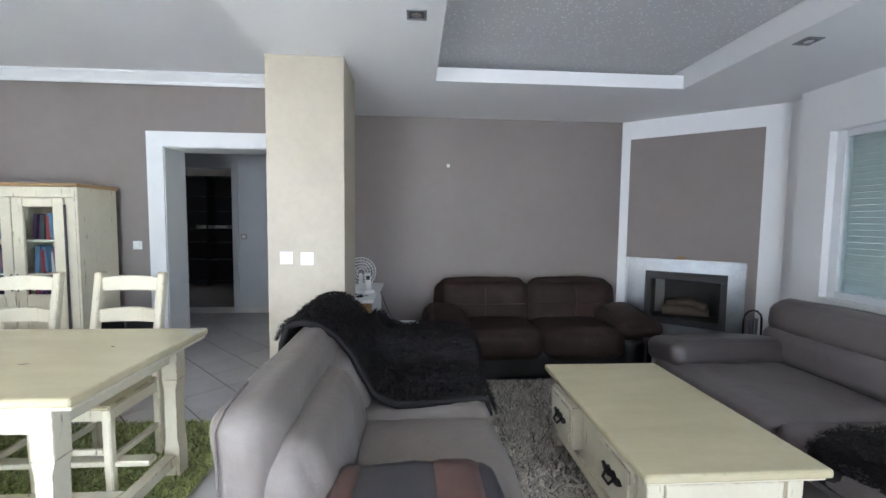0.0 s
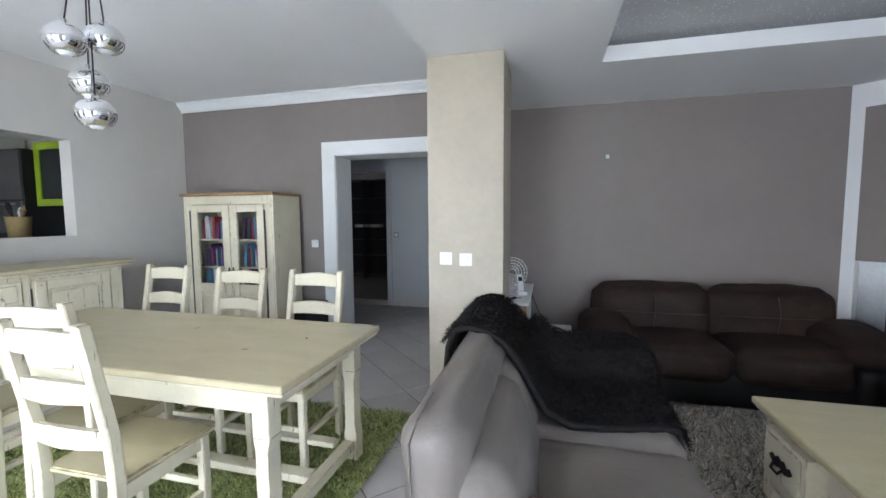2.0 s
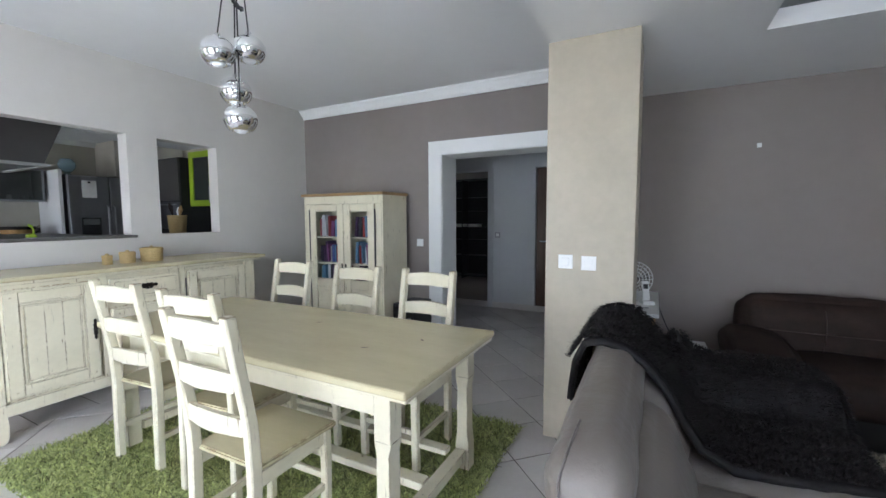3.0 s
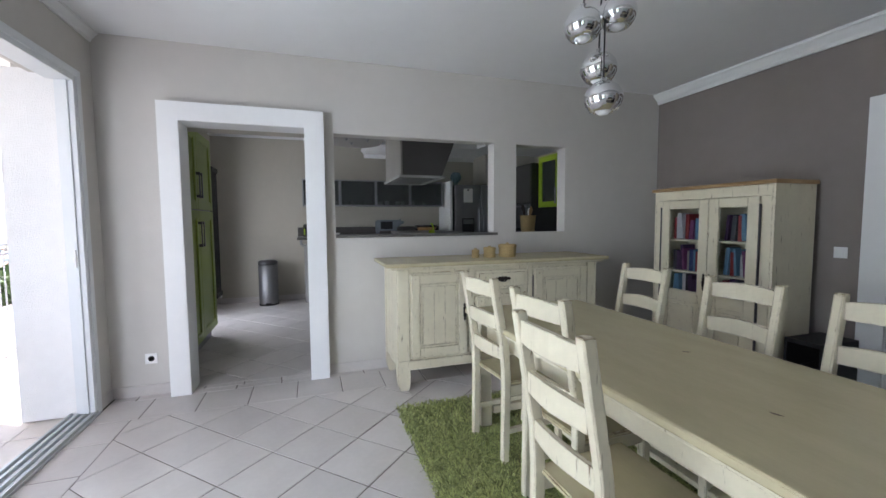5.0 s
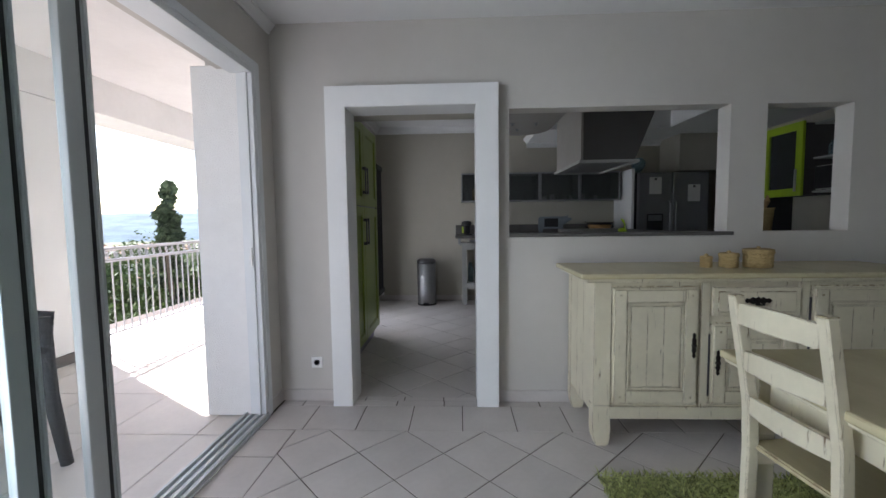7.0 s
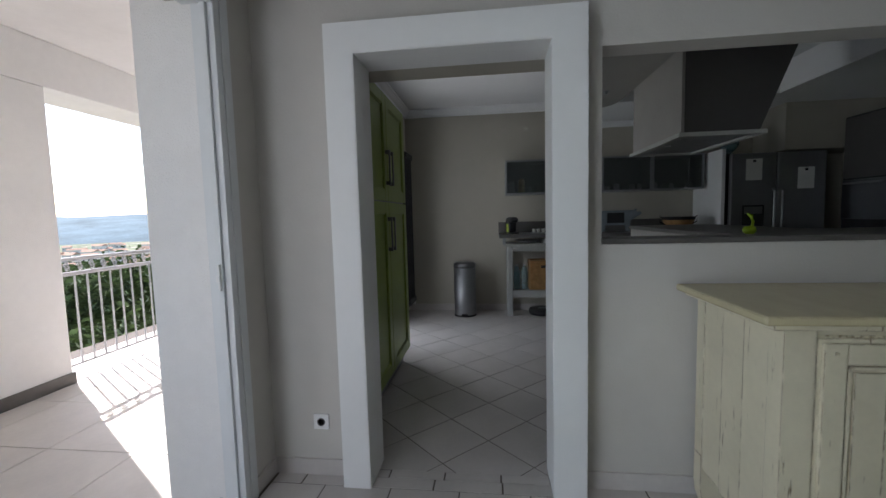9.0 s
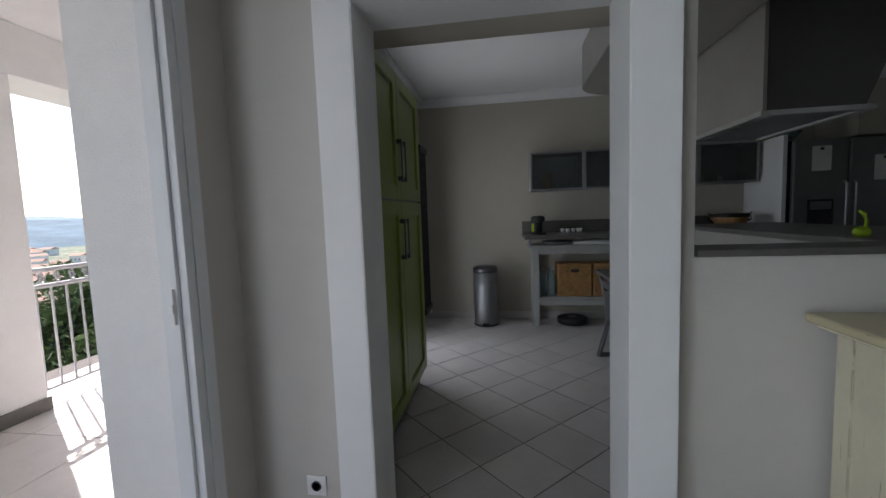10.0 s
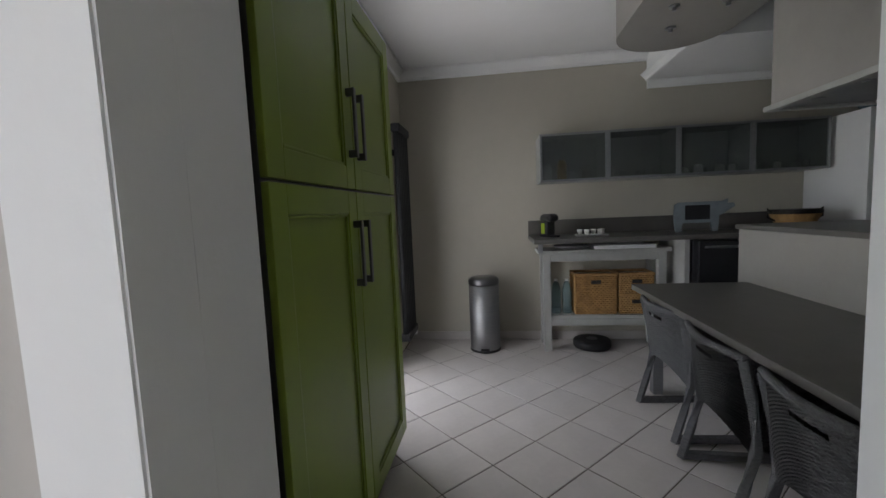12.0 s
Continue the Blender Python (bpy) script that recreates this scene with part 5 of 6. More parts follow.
for i, (x, y) in enumerate(((-0.62, 3.50), (-0.55, 3.40), (-0.70, 3.42))):
    kk = thing("keys", "small dark keys lying on the console", "keys", "keys on the console", m=pose(x, y, 0.725, 0, 0, 40 * i))
    sofa_part("fob", kk, M_DARK, -0.03, 0.03, -0.012, 0.012, 0.0, 0.016, r=0.007, puff=0.001, n=5)
    bm = bmesh.new()
    tube(bm, [(0.03, 0, 0.006), (0.055, 0.008, 0.006), (0.085, 0.0, 0.005)], 0.004)
    part("key", bm, M_STEEL, kk)
cb = thing("cable", "thin dark cable hanging from the console to the router", "cable")
bm = bmesh.new()
tube(bm, [(-0.44, 3.95, 0.72), (-0.415, 3.95, 0.64), (-0.36, 3.96, 0.50), (-0.31, 3.96, 0.41), (-0.27, 3.94, 0.40)], 0.004)
part("lead", bm, M_DARK, cb)

# recessed ceiling spots
for x, y in ((-0.10, 2.22), (2.08, 2.32), (-0.10, 0.9), (2.08, 0.9)):
    sp = thing("ceiling_spot", "square brushed recessed ceiling spot", "lamp", "ceiling spots", m=pose(x, y, ZL))
    for b in ((-0.05, 0.05, -0.05, -0.035), (-0.05, 0.05, 0.035, 0.05), (-0.05, -0.035, -0.035, 0.035), (0.035, 0.05, -0.035, 0.035)):
        pbox("bezel", *b, -0.006, -0.0005, M_STEEL, sp, 0.002)
    pbox("well", -0.036, 0.036, -0.036, 0.036, -0.003, -0.0005, M_DSTEEL, sp)
    bm = bmesh.new()
    lathe(bm, [(0.026, -0.003), (0.026, -0.006), (0.020, -0.005), (0.004, -0.0035)])
    part("reflector", bm, M_CHROME, sp, smooth=True)

# ---- kitchen ----
KC = 1.09
gcab = thing("tall_cabinet", "tall green lacquered kitchen cabinet with four panelled doors", "cabinet")
pbox("carcass", -6.21, -4.955, -0.975, -0.60, 0.12, 2.27, M_DSTEEL, gcab, 0.002, "dark grey cabinet body")
pbox("plinth", -6.18, -4.98, -0.96, -0.64, 0.0, 0.12, M_DSTEEL, gcab)
for x0, x1, hs in ((-5.59, -4.955, -1), (-6.22, -5.596, 1)):
    for z0, z1, hz in ((0.13, 1.462, 1.22), (1.472, 2.27, 1.72)):
        f = 0.085
        dr = pbox("door", x0 + f - 0.002, x1 - f + 0.002, -0.60, -0.592, z0 + f - 0.002, z1 - f + 0.002, M_GREEN, gcab)
        for b in ((x0, x0 + f), (x1 - f, x1)):
            pbox("stile", b[0], b[1], -0.60, -0.578, z0, z1, M_GREEN, dr, 0.003)
        for b in ((z0, z0 + f), (z1 - f, z1)):
            pbox("rail", x0 + f, x1 - f, -0.60, -0.5785, b[0], b[1], M_GREEN, dr, 0.003)
        for b in ((x0 + f, x0 + f + 0.012, z0 + f, z1 - f), (x1 - f - 0.012, x1 - f, z0 + f, z1 - f), (x0 + f + 0.012, x1 - f - 0.012, z0 + f, z0 + f + 0.012), (x0 + f + 0.012, x1 - f - 0.012, z1 - f - 0.012, z1 - f)):
            pbox("bead", b[0], b[1], -0.592, -0.583, b[2], b[3], M_GREEN, dr, 0.004)
        hx = x0 + 0.045 if hs < 0 else x1 - 0.045
        bm = bmesh.new()
        box(bm, hx - 0.012, hx + 0.012, -0.552, -0.542, hz - 0.13, hz + 0.13, 0.003)
        for q in (-0.115, 0.115):
            box(bm, hx - 0.010, hx + 0.010, -0.578, -0.545, hz + q - 0.014, hz + q + 0.014, 0.003)
        part("handle", bm, M_DSTEEL, dr, "dark metal bar handle")

rad_ = thing("radiator", "tall narrow anthracite wall radiator", "radiator", m=pose(-7.72, -0.96, 0))
for i in range(6):
    bm = bmesh.new()
    tube(bm, [(i * 0.07 - 0.2, 0.09, 0.22), (i * 0.07 - 0.2, 0.09, 2.15)], 0.026, 10)
    part("column", bm, M_DARK, rad_, smooth=True)
for z in (0.24, 2.12):
    pbox("header", -0.23, 0.18, 0.05, 0.13, z - 0.035, z + 0.035, M_DARK, rad_, 0.012)
pbox("bracket", -0.03, 0.03, 0.0, 0.06, 1.9, 1.95, M_DARK, rad_)
pbox("valve", -0.28, -0.20, 0.07, 0.11, 0.15, 0.20, M_PLASTIC, rad_, 0.008, "white thermostat valve")

bn = thing("pedal_bin", "tall brushed grey steel pedal bin", "bin", m=pose(-7.96, -0.165, 0, 0, 0, 90))
bm = bmesh.new()
lathe(bm, [(0.142, 0.012), (0.146, 0.02), (0.146, 0.65)], seg=40)
part("body", bm, M_STEEL, bn, smooth=True)
bm = bmesh.new()
lathe(bm, [(0.148, 0.0), (0.150, 0.005), (0.148, 0.022), (0.13, 0.023)], seg=40)
part("base_ring", bm, M_DARK, bn)
bm = bmesh.new()
lathe(bm, [(0.149, 0.652), (0.150, 0.67), (0.148, 0.70), (0.12, 0.722), (0.06, 0.730), (0.01, 0.731)], seg=40)
part("lid", bm, M_DSTEEL, bn, smooth=True)
pbox("pedal", -0.04, 0.04, -0.19, -0.13, 0.02, 0.045, M_DARK, bn, 0.006)

wt = thing("work_table", "grey painted open kitchen table under the worktop", "table")
for x in (-8.20, -7.95):
    for y in (0.40, 1.42):
        pbox("leg", x, x + 0.07, y, y + 0.07, 0.0, 0.93, M_GTAB, wt, 0.005)
pbox("tabletop", -8.24, -7.86, 0.36, 1.53, 0.93, 0.965, M_GTAB, wt, 0.006)
pbox("apron", -7.90, -7.88, 0.47, 1.42, 0.86, 0.93, M_GTAB, wt, 0.003)
pbox("shelf_board", -8.22, -7.89, 0.42, 1.47, 0.31, 0.345, M_GTAB, wt, 0.004)
pbox("shelf_rail", -7.90, -7.88, 0.47, 1.42, 0.25, 0.312, M_GTAB, wt, 0.003)
for y, r0 in ((0.66, 0.16),):
    dsh = thing("oven_dish", "round steel dish on the grey table", "dish", m=pose(-8.02, 0.68, 0.965))
    bm = bmesh.new()
    lathe(bm, [(0.10, 0.0), (0.15, 0.012), (0.165, 0.035), (0.158, 0.035), (0.10, 0.012)], seg=28)
    part("bowl", bm, M_STEEL, dsh, smooth=True)
tr_ = thing("tray", "white rectangular tray on the grey table", "tray", m=pose(-8.03, 1.13, 0.965))
pbox("base", -0.15, 0.15, -0.26, 0.26, 0, 0.01, M_PLASTIC, tr_, 0.003)
for b in ((-0.16, -0.148, -0.27, 0.27), (0.148, 0.16, -0.27, 0.27), (-0.148, 0.148, -0.27, -0.258), (-0.148, 0.148, 0.258, 0.27)):
    pbox("rim", *b, 0.0, 0.035, M_PLASTIC, tr_, 0.004)


def wicker(label, x0, x1, y0, y1, z0, z1, holes=True):
    bsk = thing("wicker_basket", label, "basket", "wicker baskets on the table shelf")
    for n_ in range(int((z1 - z0) / 0.018)):
        z = z0 + 0.009 + n_ * 0.018
        for face in range(2):
            bm = bmesh.new()
            if face == 0:
                pts = [(x1 + 0.004 * (1 if (k + n_) % 2 else -1), y0 + (y1 - y0) * k / 20, z) for k in range(21)]
            else:
                pts = [(x0 + (x1 - x0) * k / 12, y0 + 0.004 * (1 if (k + n_) % 2 else -1), z) for k in range(13)]
            tube(bm, pts, 0.010, 5)
            part("weave", bm, M_WICKER, bsk)
    pbox("core", x0 + 0.01, x1 - 0.008, y0 + 0.008, y1 - 0.004, z0, z1 - 0.02, M_WICKER, bsk)
    bm = bmesh.new()
    tube(bm, [(x0, y0, z1), (x1, y0, z1), (x1, y1, z1), (x0, y1, z1), (x0, y0, z1)], 0.014, 6)
    part("rim", bm, M_WICKER, bsk)
    pbox("grip_hole", x1 + 0.006, x1 + 0.013, (y0 + y1) / 2 - 0.045, (y0 + y1) / 2 + 0.045, z1 - 0.085, z1 - 0.05, M_DARK, bsk, 0.003)
    return bsk


wicker("large honey wicker basket on the table shelf", -8.18, -7.93, 0.70, 1.07, 0.346, 0.72)
wicker("small honey wicker basket on the table shelf", -8.18, -7.93, 1.10, 1.40, 0.346, 0.53)
wicker("small honey wicker basket stacked on another", -8.18, -7.93, 1.10, 1.40, 0.546, 0.72)
for y in (0.53, 0.63):
    wb = thing("water_bottle", "clear blue plastic water bottle on the shelf", "bottle", "water bottles", m=pose(-8.0, y, 0.346))
    bm = bmesh.new()
    lathe(bm, [(0.038, 0), (0.044, 0.01), (0.044, 0.08), (0.040, 0.09), (0.044, 0.10), (0.044, 0.22), (0.03, 0.28), (0.014, 0.31)], seg=18)
    b0 = part("bottle", bm, M_WATER, wb, smooth=True)
    bm = bmesh.new()
    lathe(bm, [(0.016, 0.311), (0.016, 0.33), (0.014, 0.332)], seg=12)
    part("cap", bm, M_PLASTIC, b0)
rv = thing("robot_vacuum", "round black robot vacuum under the table", "vacuum", m=pose(-8.0, 0.86, 0))
bm = bmesh.new()
lathe(bm, [(0.165, 0.012), (0.175, 0.03), (0.175, 0.07), (0.165, 0.082), (0.10, 0.085), (0.02, 0.086)], seg=36)
part("body", bm, M_DARK, rv, smooth=True)
bm = bmesh.new()
lathe(bm, [(0.05, 0.087), (0.05, 0.092), (0.02, 0.093)], seg=24)
part("button", bm, M_DSTEEL, rv)

ctop = thing("worktop", "dark grey stone kitchen worktop along the back wall", "worktop")
pbox("slab", XB + 0.001, -7.62, 0.30, 2.84, KC - 0.04, KC, M_GREY, ctop, 0.004)
pbox("upstand", XB + 0.001, XB + 0.02, 0.30, 2.84, KC, KC + 0.15, M_GREY, ctop, 0.003)
pbox("support", -7.72, -7.68, 0.34, 0.38, 0.966, KC - 0.041, M_STEEL, ctop, 0.004)
dw = thing("dishwasher", "dark built-in appliance under the worktop", "appliance")
pbox("body", XB + 0.05, -7.68, 1.62, 2.84, 0.08, KC - 0.045, M_DSTEEL, dw, 0.004)
pbox("door", -7.68, -7.655, 1.66, 2.24, 0.10, KC - 0.06, M_DARK, dw, 0.006)
pbox("handle", -7.655, -7.635, 1.70, 2.20, KC - 0.12, KC - 0.10, M_STEEL, dw, 0.004)
pbox("plinth", XB + 0.06, -7.72, 1.64, 2.82, 0.0, 0.08, M_DARK, dw)
lp = thing("divider", "white painted divider beside the table", "divider")
pbox("panel", XB + 0.02, -7.69, 1.56, 1.60, 0.0, KC - 0.045, M_GTAB, lp, 0.003)

for i in range(4):
    y0 = 0.395 + i * 0.602
    wc = thing("wall_cabinet", "wall cabinet with a smoked glass flap in an aluminium frame", "cabinet", "glass wall cabinets")
    for b in ((XB + 0.001, -7.93, y0, y0 + 0.018, 1.60, 2.035), (XB + 0.001, -7.93, y0 + 0.582, y0 + 0.60, 1.60, 2.035), (XB + 0.001, -7.93, y0 + 0.018, y0 + 0.582, 1.60, 1.618), (XB + 0.001, -7.93, y0 + 0.018, y0 + 0.582, 2.017, 2.035), (XB + 0.001, XB + 0.012, y0 + 0.018, y0 + 0.582, 1.618, 2.017)):
        pbox("carcass_panel", *b, M_GTAB, wc, 0.001)
    fl = pbox("flap", -7.922, -7.914, y0 + 0.02, y0 + 0.58, 1.61, 2.025, M_FROST, wc, 0.0, "smoked frosted glass")
    for b in ((y0, y0 + 0.022, 1.60, 2.036), (y0 + 0.578, y0 + 0.60, 1.60, 2.036), (y0 + 0.022, y0 + 0.578, 1.60, 1.62), (y0 + 0.022, y0 + 0.578, 2.015, 2.036)):
        pbox("flap_frame", -7.928, -7.904, *b, M_STEEL, fl, 0.003)
    pbox("flap_pull", -7.91, -7.892, y0 + 0.265, y0 + 0.335, 1.594, 1.602, M_STEEL, fl, 0.002)
    jr = random.Random(i + 20)
    y = y0 + 0.08
    while y < y0 + 0.52:
        r_, h_ = jr.uniform(0.025, 0.045), jr.uniform(0.07, 0.20) if i == 0 else jr.uniform(0.05, 0.09)
        jm = jr.choice(BOOKS + [M_LINEN, M_STRAW, M_LIME]) if i == 0 else jr.choice((M_LINEN, M_PLASTIC, M_GTAB))
        jar = part("jar", (lambda q: (lathe(q, [(r_, 0), (r_, h_ * 0.8), (r_ * 0.7, h_ * 0.9), (r_ * 0.7, h_)], seg=12), q)[1])(bmesh.new()), jm, smooth=False)
        jar.matrix_world = pose(-8.0 + jr.uniform(-0.08, 0.02), y, 1.619)
        tagged(jar, "jar or cup standing inside the wall cabinet", "jar", "jars in the wall cabinets")
        y += 2 * r_ + jr.uniform(0.01, 0.06)

cm = thing("coffee_machine", "small black and lime capsule coffee machine", "coffee machine", m=pose(-7.95, 0.47, KC, 0, 0, 20))
pbox("base", -0.10, 0.12, -0.05, 0.05, 0, 0.02, M_DARK, cm, 0.006)
sofa_part("body", cm, M_DARK, -0.10, 0.03, -0.05, 0.05, 0.015, 0.20, r=0.02, puff=0.004, n=8, wrinkle=0)
sofa_part("head", cm, M_DARK, -0.10, 0.11, -0.052, 0.052, 0.145, 0.215, r=0.034, puff=0.004, n=8, wrinkle=0)
pbox("side_panel", -0.06, 0.01, -0.054, -0.050, 0.03, 0.13, M_LIME, cm, 0.002, "lime side panel")
tc = thing("cup_tray", "grey tray with small cups on the worktop", "tray", m=pose(-7.97, 0.86, KC))
pbox("base", -0.07, 0.07, -0.14, 0.14, 0, 0.012, M_GTAB, tc, 0.004)
for x, y in ((-0.03, -0.10), (0.03, -0.05), (-0.02, 0.02), (0.03, 0.07), (-0.03, 0.10)):
    cu = thing("cup", "small pale cup on the tray", "cup", "cups on the tray", m=pose(-7.97 + x, 0.86 + y, KC + 0.012))
    bm = bmesh.new()
    lathe(bm, [(0.018, 0), (0.026, 0.045), (0.023, 0.045), (0.015, 0.008)], seg=16)
    part("bowl", bm, M_LINEN, cu, smooth=True)
slate = thing("animal_slate", "dark cow-shaped chalkboard standing on the worktop", "chalkboard", m=pose(-7.98, 1.80, KC, 0, 0, 90))
bm = bmesh.new()
prism(bm, [(-0.20, 0.0), (-0.15, 0.0), (-0.14, 0.08), (0.10, 0.08), (0.11, 0.0), (0.16, 0.0), (0.17, 0.14), (0.21, 0.16), (0.30, 0.22), (0.29, 0.25), (0.24, 0.25), (0.24, 0.29), (0.20, 0.27), (-0.17, 0.27), (-0.21, 0.25), (-0.215, 0.12)], "y", -0.008, 0.008)
part("silhouette", bm, M_SLATE, slate)
pbox("writing_field", -0.12, 0.09, -0.012, -0.0085, 0.11, 0.24, M_DARK, slate, 0.001)
fb = thing("fruit_bowl", "round wicker fruit bowl with two handles", "bowl", m=pose(-7.78, 2.46, KC))
fb.scale = (0.85, 0.85, 1.15)
bm = bmesh.new()
lathe(bm, [(0.09, 0.0), (0.16, 0.05), (0.20, 0.11), (0.205, 0.15), (0.19, 0.15), (0.15, 0.07), (0.08, 0.02)], seg=30)
part("bowl", bm, M_WICKER, fb)
for s_ in (-1, 1):
    bm = bmesh.new()
    tube(bm, [(0, s_ * 0.19, 0.12), (0, s_ * 0.25, 0.16), (0, s_ * 0.25, 0.10), (0, s_ * 0.18, 0.07)], 0.007)
    part("handle", bm, M_IRON, fb)
bm = bmesh.new()
lathe(bm, [(0.207, 0.12), (0.212, 0.135), (0.207, 0.152)], seg=30)
part("rim", bm, M_IRON, fb)

fpn = thing("tall_divider", "white tall divider beside the fridge", "divider")
pbox("panel", XB + 0.001, -7.60, 2.845, 2.885, 0.0, 2.03, M_PLASTIC, fpn, 0.003)
fr = thing("fridge", "dark steel double-door fridge with a water dispenser", "fridge")
pbox("body", XB + 0.02, -7.62, 2.92, 3.92, 0.03, 1.97, M_DARK, fr, 0.005)
for y0, y1 in ((2.925, 3.40), (3.41, 3.915)):
    dr = pbox("door", -7.62, -7.565, y0, y1, 0.06, 1.965, M_FRIDGE, fr, 0.015)
    hy = y1 - 0.035 if y0 < 3 else y0 + 0.035
    bm = bmesh.new()
    tube(bm, [(-7.56, hy, 0.75), (-7.52, hy, 0.77), (-7.52, hy, 1.53), (-7.56, hy, 1.55)], 0.012)
    part("handle", bm, M_STEEL, dr)
pbox("dispenser", -7.563, -7.556, 3.05, 3.28, 1.0, 1.38, M_DARK, fr, 0.004)
pbox("dispenser_panel", -7.556, -7.552, 3.07, 3.26, 1.28, 1.36, M_STEEL, fr, 0.002)
for y, z in ((3.08, 1.66), (3.62, 1.55)):
    nt = thing("paper_note", "white paper note stuck on the fridge door", "paper", "notes on the fridge")
    pbox("sheet", -7.5635, -7.5625, y, y + 0.17, z, z + 0.24, M_LINEN, nt)
    pbox("magnet", -7.5625, -7.556, y + 0.07, y + 0.10, z + 0.20, z + 0.225, M_DARK, nt, 0.002)
structure("wall_bulkhead", [(XB + 0.001, -7.68, 3.55, 4.55, 2.0, 2.529)], M_KWALL, "beige boxed bulkhead above the fridge")
gv = thing("glass_globe", "clear round glass vase on top of the fridge", "vase", m=pose(-7.80, 3.02, 1.971))
bm = bmesh.new()
lathe(bm, [(0.045, 0.0), (0.05, 0.01), (0.03, 0.03), (0.06, 0.06), (0.095, 0.11), (0.10, 0.15), (0.085, 0.20), (0.055, 0.23), (0.05, 0.23), (0.08, 0.20), (0.093, 0.15), (0.055, 0.062), (0.02, 0.05)], seg=28)
part("bowl", bm, M_WATER, gv, smooth=True)

# island with bar table, raised worktop and hood
isl = thing("kitchen_island", "pale panelled cooking island with a raised grey worktop", "island")
pbox("panel", -7.23, -4.66, 1.73, 1.76, 0.0, 1.150, M_HOOD, isl, 0.003, "pale grey back panel")
pbox("body", -7.21, -4.66, 1.76, 2.50, 0.08, 1.150, M_DSTEEL, isl, 0.003)
pbox("worktop", -7.25, -4.64, 1.715, 2.55, 1.152, 1.185, M_GREY, isl, 0.004)
pbox("plinth", -7.15, -4.70, 1.75, 2.45, 0, 0.08, M_DARK, isl)
bar = thing("bar_table", "long dark grey breakfast bar attached to the island", "table")
pbox("tabletop", -7.12, -4.66, 0.947, 1.728, 0.742, 0.780, M_GREY, bar, 0.004)
pbox("leg", -7.05, -6.98, 1.05, 1.12, 0.0, 0.744, M_STEEL, bar, 0.004)
hd = thing("cooker_hood", "grey-beige boxed cooker hood above the island", "hood")
bm = bmesh.new()
box(bm, -6.60, -5.62, 1.54, 1.56, 1.885, 2.815)
part("side_panel", bm, M_HOOD, hd)
# the hood's shaded end and rear sides are put in as a darker colour
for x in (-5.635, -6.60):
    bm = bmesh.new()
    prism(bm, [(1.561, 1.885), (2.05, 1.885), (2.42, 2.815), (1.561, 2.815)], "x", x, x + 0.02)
    part("end_panel", bm, M_HOODD, hd, "tapered panel with its shade painted in")
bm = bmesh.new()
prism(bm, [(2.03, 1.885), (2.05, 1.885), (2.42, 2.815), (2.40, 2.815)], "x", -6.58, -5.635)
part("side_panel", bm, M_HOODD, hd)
for b in ((-6.63, -5.59, 1.515, 1.56), (-6.63, -5.59, 2.04, 2.085), (-6.63, -6.575, 1.56, 2.04), (-5.64, -5.59, 1.56, 2.04)):
    pbox("rim", *b, 1.855, 1.884, M_GTAB, hd, 0.003)
pbox("filter", -6.57, -5.645, 1.565, 2.035, 1.868, 1.883, M_STEEL, hd)
for x in (-6.4, -6.1, -5.8):
    bm = bmesh.new()
    lathe(bm, [(0.03, 1.862), (0.03, 1.867), (0.01, 1.8675)], x, 1.64, 16)
    part("spot", bm, M_STEEL, hd)
for x, y in ((-6.85, 1.1), (-6.55, 1.0), (-6.55, 1.28)):
    sp = thing("oval_spot", "small metal spotlight in the oval ceiling", "lamp", "spots in the oval ceiling", m=pose(x, y, 2.46))
    bm = bmesh.new()
    lathe(bm, [(0.012, -0.03), (0.012, -0.012), (0.03, -0.008), (0.03, -0.0005)], seg=16)
    part("body", bm, M_STEEL, sp)


def woven(bm, at, nu, nv, gap=None, weave=0.0011, thick=0.02):
    """A basket-woven sheet over u and v from 0 to 1, with an optional slot."""
    grid = []
    for j in range(nv + 1):
        row = []
        for i in range(nu + 1):
            p, nrm = at(i / nu, j / nv)
            row.append(bm.verts.new(p + nrm * (weave if (i // 2 + j) % 2 else -weave)))
        grid.append(row)
    for j in range(nv):
        for i in range(nu):
            if gap and gap(i / nu, j / nv):
                continue
            bm.faces.new((grid[j][i], grid[j][i + 1], grid[j + 1][i + 1], grid[j + 1][i]))
    bmesh.ops.solidify(bm, geom=bm.faces[:], thickness=thick)


